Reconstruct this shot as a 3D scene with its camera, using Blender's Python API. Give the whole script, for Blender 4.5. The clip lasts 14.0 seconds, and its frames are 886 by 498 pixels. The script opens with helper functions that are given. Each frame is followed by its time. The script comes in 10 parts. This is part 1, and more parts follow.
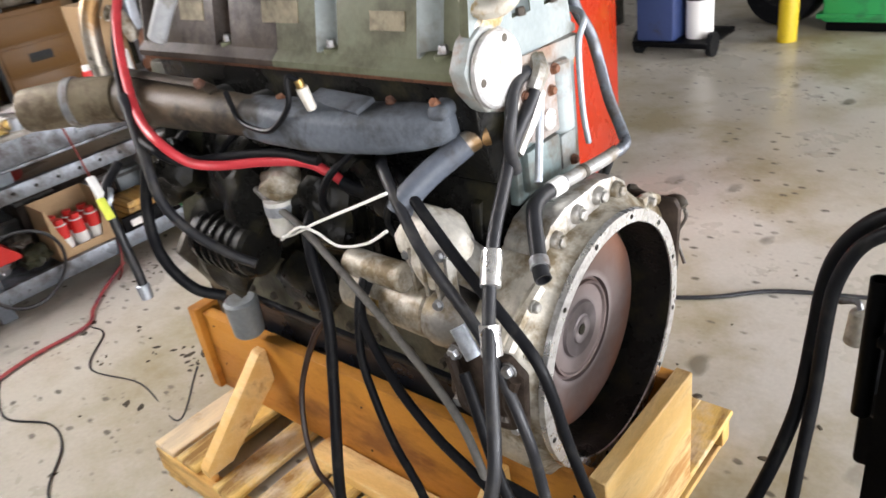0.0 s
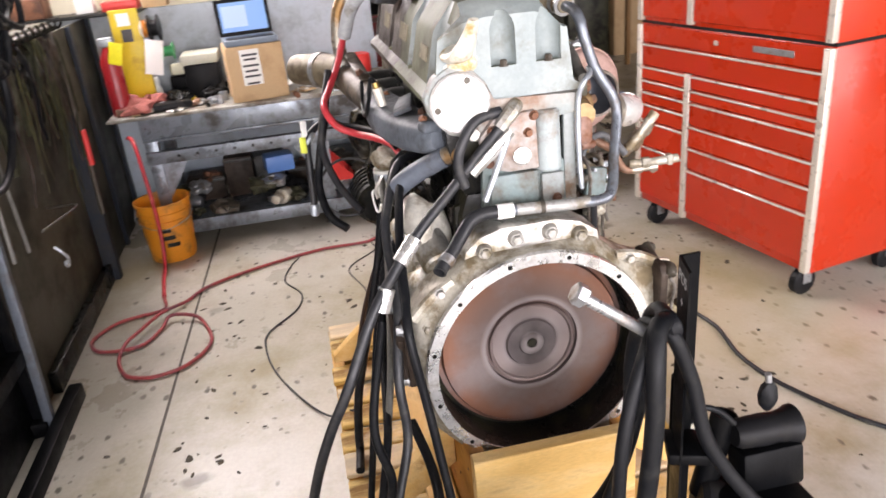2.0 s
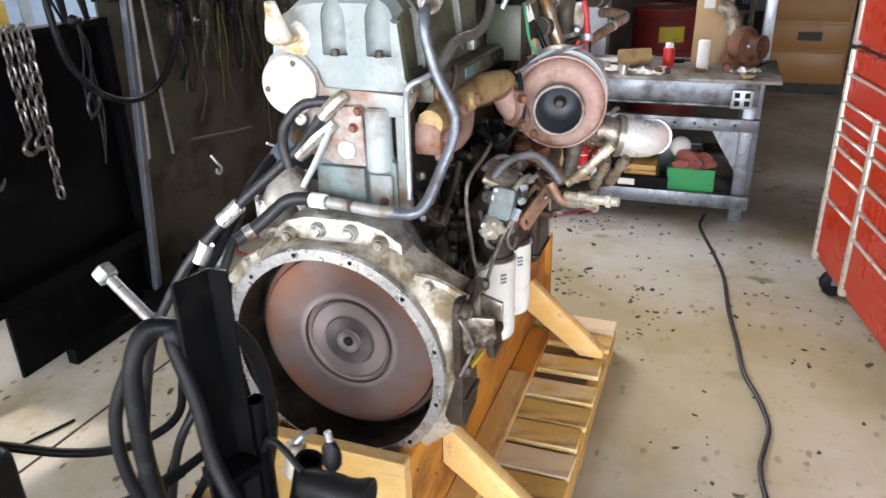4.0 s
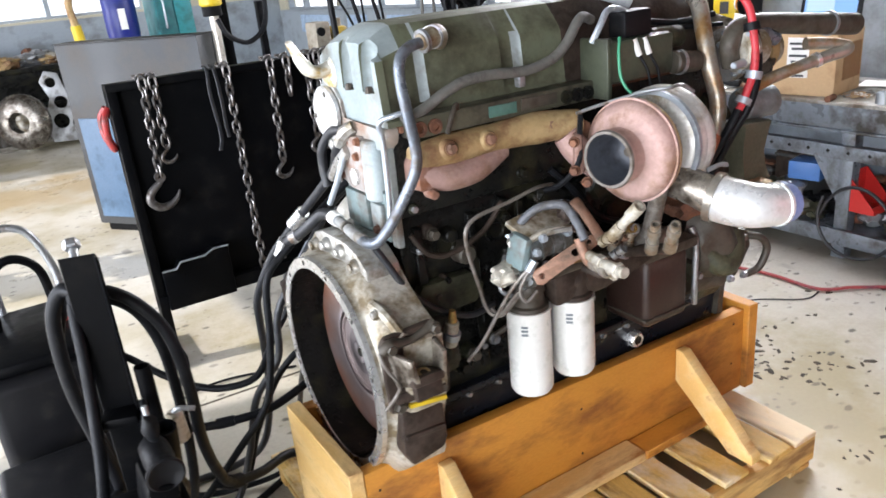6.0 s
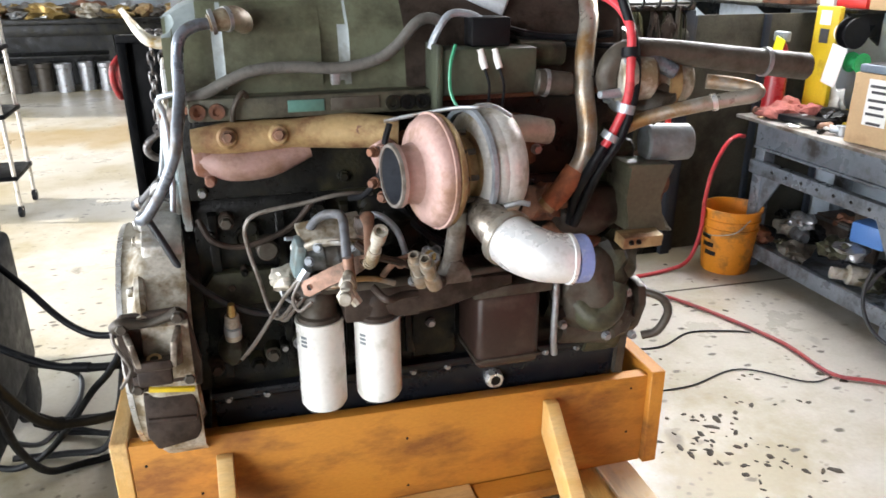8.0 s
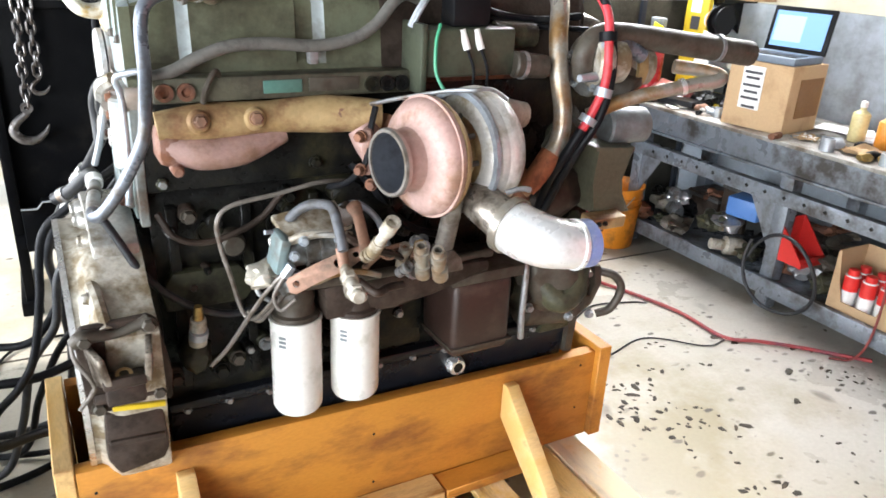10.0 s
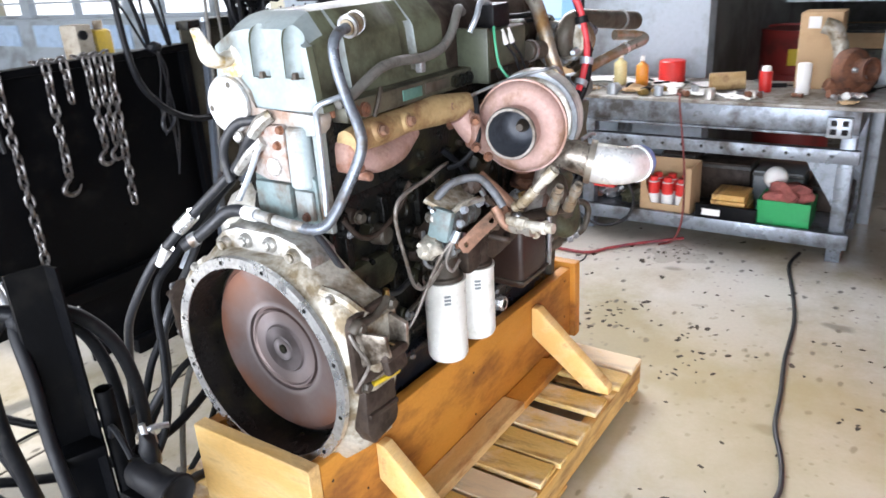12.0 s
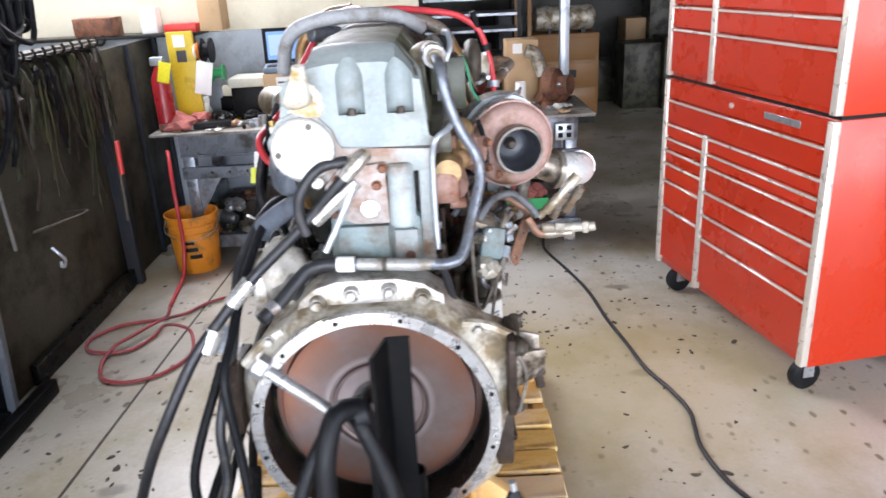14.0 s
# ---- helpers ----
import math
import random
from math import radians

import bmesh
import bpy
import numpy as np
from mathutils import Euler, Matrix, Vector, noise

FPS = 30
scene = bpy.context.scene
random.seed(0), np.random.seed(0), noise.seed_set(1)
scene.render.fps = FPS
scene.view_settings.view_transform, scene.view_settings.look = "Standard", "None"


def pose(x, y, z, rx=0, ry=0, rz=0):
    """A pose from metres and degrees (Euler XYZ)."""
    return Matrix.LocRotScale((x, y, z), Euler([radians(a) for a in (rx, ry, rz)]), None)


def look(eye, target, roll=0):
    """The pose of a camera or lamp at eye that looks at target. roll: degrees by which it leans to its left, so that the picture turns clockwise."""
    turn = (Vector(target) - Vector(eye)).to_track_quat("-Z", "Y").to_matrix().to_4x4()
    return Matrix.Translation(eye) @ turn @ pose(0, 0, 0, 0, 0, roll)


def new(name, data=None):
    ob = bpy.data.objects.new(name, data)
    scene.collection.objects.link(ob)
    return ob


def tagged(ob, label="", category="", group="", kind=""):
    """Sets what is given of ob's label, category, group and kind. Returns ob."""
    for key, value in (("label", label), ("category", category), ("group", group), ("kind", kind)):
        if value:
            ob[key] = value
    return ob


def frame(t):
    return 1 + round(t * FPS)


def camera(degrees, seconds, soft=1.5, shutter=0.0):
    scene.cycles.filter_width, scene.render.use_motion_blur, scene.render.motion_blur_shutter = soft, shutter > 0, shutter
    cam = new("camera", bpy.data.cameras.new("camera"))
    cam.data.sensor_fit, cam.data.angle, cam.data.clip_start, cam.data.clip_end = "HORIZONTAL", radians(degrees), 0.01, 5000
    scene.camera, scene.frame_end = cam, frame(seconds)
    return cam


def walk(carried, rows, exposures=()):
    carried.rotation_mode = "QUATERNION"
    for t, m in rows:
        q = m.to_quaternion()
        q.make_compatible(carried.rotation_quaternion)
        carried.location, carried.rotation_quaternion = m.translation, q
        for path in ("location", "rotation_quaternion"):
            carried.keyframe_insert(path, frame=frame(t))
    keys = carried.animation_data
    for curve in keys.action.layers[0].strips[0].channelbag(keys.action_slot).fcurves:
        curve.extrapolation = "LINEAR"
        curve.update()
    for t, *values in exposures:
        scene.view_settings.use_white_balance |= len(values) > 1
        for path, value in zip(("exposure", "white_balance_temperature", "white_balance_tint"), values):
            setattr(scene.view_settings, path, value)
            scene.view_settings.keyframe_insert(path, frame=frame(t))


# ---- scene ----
cam = camera(61.9, 14.0, soft=1.6, shutter=0.3)
# the engine's crankshaft runs along x (flywheel at x = 0), the floor is z = 0
METRES, EYE, TILT, LEAN, TURN = 7.36, 1.6284, -28.309, 8.181, -140.092
ROWS = [
    (0.0, 0.0, 0.0, 0.0, -0.0, 0.0, -0.0),
    (0.5, 0.0249, -0.032, -0.0053, 8.71, 1.69, -5.25),
    (1.0, 0.0602, -0.0236, -0.0009, 16.86, -0.64, -9.6),
    (1.5, 0.0964, -0.0133, 0.012, 23.42, -2.11, -11.92),
    (2.0, 0.1396, -0.0111, 0.0208, 33.96, -5.77, -18.21),
    (4.5, 0.2426, 0.1429, 0.1133, 75.17, -24.15, -26.2),
    (5.0, 0.2443, 0.1753, 0.1328, 84.99, -27.38, -23.84),
    (5.5, 0.2409, 0.2105, 0.1485, 97.68, -31.94, -22.36),
    (6.0, 0.2303, 0.2419, 0.1641, 107.58, -37.21, -19.33),
    (6.5, 0.2046, 0.2672, 0.1715, 114.23, -40.33, -21.85),
    (7.0, 0.1855, 0.2889, 0.179, 120.68, -41.66, -17.77),
    (7.5, 0.1735, 0.3181, 0.1922, 126.85, -43.47, -17.23),
    (8.0, 0.1635, 0.3381, 0.1993, 125.73, -44.07, -18.72),
    (10.5, 0.202, 0.2754, 0.1706, 107.38, -38.77, -24.79),
    (11.0, 0.2375, 0.2475, 0.1624, 99.2, -35.08, -22.17),
    (11.5, 0.254, 0.2155, 0.1533, 92.67, -32.37, -24.87),
    (12.0, 0.2523, 0.1773, 0.1305, 82.35, -26.18, -25.65),
    (12.5, 0.2537, 0.1389, 0.1125, 71.08, -19.55, -26.4),
    (13.0, 0.2462, 0.103, 0.0955, 60.93, -15.78, -25.19),
    (13.5, 0.2151, 0.0773, 0.074, 47.42, -8.37, -23.04),
    (14.0, 0.1926, 0.0463, 0.0568, 44.63, -7.1, -23.53),
]
walk(cam, [(t, pose(-0.7286, 1.1295, EYE, TILT, LEAN, TURN) @ pose(METRES * x, METRES * y, METRES * z, 90 + pitch, roll, yaw)) for t, x, y, z, yaw, pitch, roll in ROWS],
     exposures=[(0.0, 0.03, 6850, 17), (0.7, 0.03, 6950, 19), (2.0, -0.02, 7150, 23), (4.5, -0.09, 6500, 16), (5.0, -0.04, 6450, 16), (6.0, 0.18, 6350, 15), (7.0, 0.36, 6350, 14), (8.0, 0.36, 6500, 13), (10.5, 0.64, 6400, 12), (11.3, 0.51, 6400, 14), (12.5, 0.25, 6150, 16), (14.0, -0.02, 6250, 18)])

# ---- world, sun and large lights ----
SUN_EL, SUN_AZ = radians(38), radians(205)          # the sun stands outside the bay door behind the flywheel
world = bpy.data.worlds.new("sky")
world.use_nodes = True
wn = world.node_tree.nodes
sky = wn.new("ShaderNodeTexSky")
sky.sky_type, sky.sun_disc, sky.sun_elevation, sky.sun_rotation = "NISHITA", False, SUN_EL, radians(270)
world.node_tree.links.new(sky.outputs[0], wn["Background"].inputs[0])
wn["Background"].inputs[1].default_value = 0.12
scene.world = world


def lamp(name, kind, m, energy, colour, **more):
    data = bpy.data.lights.new(name, kind)
    data.energy, data.color = energy, colour
    for key, value in more.items():
        if key == "size":
            data.size = value
        elif key == "size_y":
            data.shape, data.size_y = "RECTANGLE", value
        elif key == "angle":
            data.angle = value
    ob = new(name, data)
    ob.matrix_world = m
    return ob


lamp("sun", "SUN", look((-6, 5.6, 8.0), (-1.9, 4.6, 5.15)), 5.0, (1.0, 0.95, 0.86), angle=radians(0.6))
# skylight through the bay doors; the south bay is unseen, added as fill
lamp("bay_daylight", "AREA", look((-5.15, -0.25, 1.4), (0.0, -0.25, 1.0)), 540, (0.84, 0.92, 1.0), size=4.2, size_y=2.6)
lamp("north_bay_daylight", "AREA", look((-5.15, 5.2, 1.9), (0.0, 4.0, 1.0)), 360, (0.9, 0.95, 1.0), size=5.4, size_y=3.6)
# fill lamp in an unseen high window, added to brighten floor and bench
lamp("added_window_fill", "AREA", look((3.5, 1.6, 2.75), (1.6, 0.2, 0.0)), 225, (0.95, 0.97, 1.0), size=2.6, size_y=1.1)
lamp("added_south_bay_fill", "AREA", look((-5.15, -5.4, 1.9), (0.5, -2.5, 0.8)), 500, (0.9, 0.95, 1.0), size=4.2, size_y=3.4)

# ---- helpers for building ----
ROOT = {}


def thing(name, label, category, at=(0, 0, 0), group="", kind="", rz=0):
    ob = new(name)
    ob.empty_display_size = 0.05
    m = pose(*at, 0, 0, rz)
    ob.matrix_basis = m
    ROOT[ob] = m
    return tagged(ob, label, category, group, kind)


def finish(bm, name, mat, sharp=38):
    me = bpy.data.meshes.new(name)
    bmesh.ops.recalc_face_normals(bm, faces=bm.faces)
    bm.to_mesh(me)
    bm.free()
    me.materials.append(mat)
    me.polygons.foreach_set("use_smooth", [True] * len(me.polygons))
    me.set_sharp_from_angle(angle=radians(sharp))
    return me


def part(name, bm, mat, parent, label="", sharp=38):
    """One mesh, given in world coordinates, under a thing or a part of it."""
    base = ROOT[parent]
    bm.transform(base.inverted())
    ob = new(name, finish(bm, name, mat, sharp))
    ob.parent = parent
    ROOT[ob] = base
    return tagged(ob, label)


def solid(name, bm, mat, label="", category="", kind="", group="", at=(0, 0, 0), sharp=38):
    """One top-level mesh, given in world coordinates, with its origin at at."""
    bm.transform(Matrix.Translation(at).inverted())
    ob = new(name, finish(bm, name, mat, sharp))
    ob.location = at
    ROOT[ob] = Matrix.Translation(at)
    return tagged(ob, label, category, group, kind)


def placed(name, me, parent, m, label=""):
    """A piece that shares the mesh me, at the world pose m."""
    ob = new(name, me)
    ob.parent = parent
    ob.matrix_basis = ROOT[parent].inverted() @ m
    ROOT[ob] = ROOT[parent]
    return tagged(ob, label)


def add_box(bm, c, s, bevel=0.0, rot=(0, 0, 0), seg=2):
    r = bmesh.ops.create_cube(bm, size=1.0)
    vs = r["verts"]
    bmesh.ops.scale(bm, vec=s, verts=vs)
    if bevel > 0:
        es = list({e for v in vs for e in v.link_edges})
        out = bmesh.ops.bevel(bm, geom=es, offset=bevel, segments=seg, profile=0.5, affect="EDGES")
        vs = list({v for f in out["faces"] for v in f.verts} | {v for v in vs if v.is_valid})
    bmesh.ops.transform(bm, matrix=pose(*c, *rot), verts=vs)
    return bm


def box(c, s, bevel=0.0, rot=(0, 0, 0), seg=2):
    return add_box(bmesh.new(), c, s, bevel, rot, seg)


def spans(x0, x1, y0, y1, z0, z1, bevel=0.0, seg=2):
    return box(((x0 + x1) / 2, (y0 + y1) / 2, (z0 + z1) / 2), (abs(x1 - x0), abs(y1 - y0), abs(z1 - z0)), bevel, seg=seg)


def frame_of(axis):
    w = Vector(axis).normalized()
    u = w.orthogonal().normalized() if abs(w.z) > 0.9 else w.cross(Vector((0, 0, 1))).normalized()
    return u, w.cross(u).normalized(), w


def add_turned(bm, origin, axis, profile, seg=32, closed=False):
    """A body of revolution: profile is rows of (distance along the axis, radius)."""
    u, v, w = frame_of(axis)
    o = Vector(origin)
    rings = []
    for d, r in profile:
        if r < 1e-5:
            rings.append([bm.verts.new(o + w * d)])
        else:
            rings.append([bm.verts.new(o + w * d + (u * math.cos(a) + v * math.sin(a)) * r) for a in (2 * math.pi * i / seg for i in range(seg))])
    pairs = list(zip(rings, rings[1:])) + ([(rings[-1], rings[0])] if closed else [])
    for a, b in pairs:
        for i in range(seg):
            k = (i + 1) % seg
            quad = [a[i % len(a)], a[k % len(a)], b[k % len(b)], b[i % len(b)]]
            quad = list(dict.fromkeys(quad))
            if len(quad) > 2:
                bm.faces.new(quad)
    return bm


def turned(origin, axis, profile, seg=32, closed=False):
    return add_turned(bmesh.new(), origin, axis, profile, seg, closed)


def add_rod(bm, a, b, r, r2=None, seg=16, chamfer=0.0):
    a, b = Vector(a), Vector(b)
    n = (b - a).length
    r2 = r if r2 is None else r2
    c = min(chamfer, n / 3)
    rows = [(0, 0), (0, r - c), (c, r), (n - c, r2), (n, r2 - c), (n, 0)] if c else [(0, 0), (0, r), (n, r2), (n, 0)]
    return add_turned(bm, a, b - a, rows, seg)


def rod(a, b, r, r2=None, seg=16, chamfer=0.0):
    return add_rod(bmesh.new(), a, b, r, r2, seg, chamfer)


def curve_points(pts, steps=8):
    """A smooth line through the points (Catmull-Rom)."""
    p = [Vector(q) for q in pts]
    p = [p[0] * 2 - p[1]] + p + [p[-1] * 2 - p[-2]]
    out = []
    for i in range(1, len(p) - 2):
        for k in range(steps):
            t = k / steps
            out.append(0.5 * ((2 * p[i]) + (p[i + 1] - p[i - 1]) * t + (2 * p[i - 1] - 5 * p[i] + 4 * p[i + 1] - p[i + 2]) * t * t
                              + (3 * p[i] - p[i - 1] - 3 * p[i + 1] + p[i + 2]) * t ** 3))
    out.append(p[-2])
    return out


def add_tube(bm, pts, r, seg=10, steps=8, hollow=0.0, smooth=True, squash=1.0):
    """A round tube along the points; r is a radius or one for each point; hollow: depth of an open mouth at the end."""
    line = curve_points(pts, steps) if smooth else [Vector(q) for q in pts]
    n = len(line)
    if isinstance(r, (int, float)):
        radii = [r] * n
    else:
        radii = []
        for i in range(n):
            f = i / (n - 1) * (len(r) - 1)
            k = min(int(f), len(r) - 2)
            radii.append(r[k] + (r[k + 1] - r[k]) * (f - k))
    tang = [(line[min(i + 1, n - 1)] - line[max(i - 1, 0)]).normalized() for i in range(n)]
    u = frame_of(tang[0])[0]
    rings = []
    for i in range(n):
        u = (u - tang[i] * u.dot(tang[i])).normalized()
        v = tang[i].cross(u)
        rings.append([bm.verts.new(line[i] + (u * math.cos(a) + v * math.sin(a) * squash) * radii[i]) for a in (2 * math.pi * k / seg for k in range(seg))])
    for a, b in zip(rings, rings[1:]):
        for i in range(seg):
            k = (i + 1) % seg
            bm.faces.new((a[i], a[k], b[k], b[i]))
    bm.faces.new(rings[0][::-1])
    if hollow:
        inner = [bm.verts.new(line[-1] + (q.co - line[-1]) * 0.82) for q in rings[-1]]
        deep = [bm.verts.new(q.co - tang[-1] * hollow) for q in inner]
        for a, b in ((rings[-1], inner), (inner, deep)):
            for i in range(seg):
                k = (i + 1) % seg
                bm.faces.new((a[i], a[k], b[k], b[i]))
        bm.faces.new(deep)
    else:
        bm.faces.new(rings[-1])
    return bm


def tube(pts, r, seg=10, steps=8, hollow=0.0, smooth=True, squash=1.0):
    return add_tube(bmesh.new(), pts, r, seg, steps, hollow, smooth, squash)


def add_hex(bm, at, axis, r=0.011, h=0.009):
    """A hexagon bolt head on a round flange."""
    add_turned(bm, at, axis, [(0, 0), (0, r * 1.25), (h * 0.25, r * 1.2), (h * 0.25, r)], 12)
    return add_turned(bm, Vector(at) + Vector(axis).normalized() * h * 0.2, axis, [(0, 0), (0, r), (h * 0.7, r), (h, r * 0.8), (h, 0)], 6)


def hexes(places, axis, r=0.011, h=0.009):
    bm = bmesh.new()
    for p in places:
        add_hex(bm, p, axis, r, h)
    return bm


def add_plate(bm, outline, axis, a, b):
    """A flat outline (pairs) swept from a to b along the axis 'x', 'y' or 'z'."""
    def at(p, d):
        return {"x": (d, p[0], p[1]), "y": (p[0], d, p[1]), "z": (p[0], p[1], d)}[axis]
    lo = [bm.verts.new(at(p, a)) for p in outline]
    hi = [bm.verts.new(at(p, b)) for p in outline]
    n = len(outline)
    bm.faces.new(lo)
    bm.faces.new(hi[::-1])
    for i in range(n):
        k = (i + 1) % n
        bm.faces.new((lo[i], lo[k], hi[k], hi[i]))
    return bm


def plate(outline, axis, a, b, bevel=0.0):
    bm = add_plate(bmesh.new(), outline, axis, a, b)
    if bevel:
        bmesh.ops.bevel(bm, geom=list(bm.edges), offset=bevel, segments=2, profile=0.5, affect="EDGES")
    return bm


def lump(c, s, seed=0, amount=0.25, sub=2, freq=3.0):
    """An uneven rounded casting or bundle."""
    bm = bmesh.new()
    bmesh.ops.create_icosphere(bm, subdivisions=sub, radius=0.5)
    for v in bm.verts:
        k = 1 + amount * noise.noise(v.co * freq + Vector((seed * 7.3, seed * 3.1, seed)))
        v.co = Vector((v.co.x * s[0], v.co.y * s[1], v.co.z * s[2])) * k + Vector(c)
    return bm


def cut(bm, cutters):
    """The body bm less the cutters, by boolean."""
    me = bpy.data.meshes.new("body")
    bmesh.ops.recalc_face_normals(bm, faces=bm.faces)
    bm.to_mesh(me)
    bm.free()
    body = new("body", me)
    made = []
    for c in cutters:
        cm = bpy.data.meshes.new("cutter")
        bmesh.ops.recalc_face_normals(c, faces=c.faces)
        c.to_mesh(cm)
        c.free()
        co = new("cutter", cm)
        made.append(co)
        mod = body.modifiers.new("cut", "BOOLEAN")
        mod.object, mod.operation, mod.solver = co, "DIFFERENCE", "EXACT"
    dg = bpy.context.evaluated_depsgraph_get()
    out = bmesh.new()
    out.from_mesh(body.evaluated_get(dg).to_mesh())
    for o in (body, *made):
        data = o.data
        bpy.data.objects.remove(o)
        bpy.data.meshes.remove(data)
    return out


# ---- materials ----
def surface(name, col, rough=0.5, metal=0.0, dirt=None, amount=0.4, dscale=7.0, grain=0.12, gscale=90.0, bump=0.15, stretch=(1, 1, 1), rough2=0.15, coat=0.0, spec=0.42,
            second=None, second_scale=2.0, second_amount=0.4):
    """A worn surface: base colour, fine grain, blotches of dirt and a second broader tint."""
    m = bpy.data.materials.new(name)
    m.use_nodes = True
    nt = m.node_tree
    n, link = nt.nodes, nt.links.new
    b = n["Principled BSDF"]
    tc = n.new("ShaderNodeTexCoord")
    mp = n.new("ShaderNodeMapping")
    mp.inputs["Scale"].default_value = stretch
    link(tc.outputs["Object"], mp.inputs[0])

    def noise_node(scale, detail=5.0, rg=0.6):
        t = n.new("ShaderNodeTexNoise")
        t.inputs["Scale"].default_value, t.inputs["Detail"].default_value, t.inputs["Roughness"].default_value = scale, detail, rg
        link(mp.outputs[0], t.inputs["Vector"])
        return t

    def ramp(src, lo, hi):
        r = n.new("ShaderNodeMapRange")
        r.inputs["From Min"].default_value, r.inputs["From Max"].default_value = lo, hi
        link(src, r.inputs["Value"])
        return r.outputs[0]

    def mix(fac, a, c, kind="MIX"):
        x = n.new("ShaderNodeMix")
        x.data_type, x.blend_type = "RGBA", kind
        for i, v in ((0, fac), (6, a), (7, c)):
            if isinstance(v, (tuple, list)):
                x.inputs[i].default_value = (*v, 1)
            elif isinstance(v, (int, float)):
                x.inputs[i].default_value = v
            else:
                link(v, x.inputs[i])
        return x.outputs[2]

    info = n.new("ShaderNodeObjectInfo")
    fine = noise_node(gscale, 4)
    broad = noise_node(dscale, 7, 0.65)
    colour = col
    if second:
        s = noise_node(second_scale, 4, 0.55)
        colour = mix(ramp(s.outputs[0], 0.5 - second_amount / 2 + 0.08, 0.62), colour, second)
    if dirt:
        lo = 0.66 - amount * 0.42
        colour = mix(ramp(broad.outputs[0], lo, lo + 0.16), colour, dirt)
    g = ramp(fine.outputs[0], 0.25, 0.75)
    lowv = 1 - grain
    colour = mix(1.0, colour, mix(g, (lowv, lowv, lowv), (1 + grain, 1 + grain, 1 + grain)), "MULTIPLY")
    each = ramp(info.outputs["Random"], 0.0, 1.0)
    colour = mix(1.0, colour, mix(each, (0.9, 0.9, 0.9), (1.08, 1.08, 1.08)), "MULTIPLY")
    link(colour, b.inputs["Base Color"])
    rr = n.new("ShaderNodeMapRange")
    rr.inputs["To Min"].default_value, rr.inputs["To Max"].default_value = max(0.03, rough - rough2), min(1.0, rough + rough2)
    link(broad.outputs[0], rr.inputs["Value"])
    rr.inputs["From Min"].default_value, rr.inputs["From Max"].default_value = 0.3, 0.7
    link(rr.outputs[0], b.inputs["Roughness"])
    b.inputs["Metallic"].default_value = metal
    b.inputs["Specular IOR Level"].default_value = spec
    b.inputs["Coat Weight"].default_value = coat
    b.inputs["Coat Roughness"].default_value = 0.15
    if bump:
        bp = n.new("ShaderNodeBump")
        bp.inputs["Strength"].default_value, bp.inputs["Distance"].default_value = bump, 0.004
        add = n.new("ShaderNodeMath")
        add.operation = "ADD"
        link(fine.outputs[0], add.inputs[0])
        link(broad.outputs[0], add.inputs[1])
        link(add.outputs[0], bp.inputs["Height"])
        link(bp.outputs[0], b.inputs["Normal"])
    return m


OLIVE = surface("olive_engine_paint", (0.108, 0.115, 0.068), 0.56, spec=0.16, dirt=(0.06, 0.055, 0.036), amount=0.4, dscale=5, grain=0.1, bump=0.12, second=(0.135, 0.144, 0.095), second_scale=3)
# pale tint painted where daylight strikes the valve cover's rear end
COVERPALE = surface("pale_cover_tint", (0.235, 0.278, 0.28), 0.5, dirt=(0.15, 0.14, 0.11), amount=0.32, dscale=6, grain=0.1, bump=0.12, second=(0.33, 0.37, 0.365), second_scale=5)
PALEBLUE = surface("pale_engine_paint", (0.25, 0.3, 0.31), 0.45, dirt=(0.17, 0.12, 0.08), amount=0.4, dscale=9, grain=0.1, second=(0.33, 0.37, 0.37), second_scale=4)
HEADGREY = surface("grimy_head_paint", (0.22, 0.245, 0.24), 0.5, dirt=(0.12, 0.075, 0.045), amount=0.45, dscale=9, grain=0.15)
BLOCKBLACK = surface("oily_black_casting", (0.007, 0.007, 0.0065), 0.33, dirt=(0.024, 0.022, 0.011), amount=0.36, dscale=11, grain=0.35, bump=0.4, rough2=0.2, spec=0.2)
BLOCKGREEN = surface("dirty_green_casting", (0.05, 0.05, 0.03), 0.44, dirt=(0.012, 0.01, 0.007), amount=0.5, dscale=8, grain=0.3, bump=0.35, spec=0.3)
ECMGREEN = surface("control_box_green", (0.06, 0.068, 0.045), 0.42, dirt=(0.025, 0.026, 0.018), amount=0.4, dscale=8, grain=0.15, bump=0.15)
SOOT = surface("sooty_grey_bore", (0.05, 0.055, 0.066), 0.5, dirt=(0.025, 0.025, 0.03), amount=0.4, dscale=14, grain=0.15, bump=0.1)
DUSTYBLACK = surface("dusty_black_manifold", (0.05, 0.052, 0.05), 0.52, dirt=(0.12, 0.11, 0.1), amount=0.38, dscale=7, grain=0.2, bump=0.25)
SKIRTOLIVE = surface("grimy_olive_block_paint", (0.085, 0.082, 0.055), 0.45, dirt=(0.03, 0.026, 0.018), amount=0.5, dscale=8, grain=0.2, bump=0.3)
REARTEAL = surface("faded_blue_green_paint", (0.15, 0.2, 0.2), 0.45, dirt=(0.1, 0.08, 0.06), amount=0.42, dscale=9, grain=0.12, bump=0.15)
OLDYELLOW = surface("dusty_yellow_plastic", (0.42, 0.29, 0.035), 0.5, dirt=(0.25, 0.19, 0.08), amount=0.45, dscale=12, grain=0.1, bump=0.05)
CHALK2 = surface("stained_beige_enamel", (0.27, 0.24, 0.19), 0.55, dirt=(0.14, 0.1, 0.06), amount=0.5, dscale=9, grain=0.12, bump=0.08)
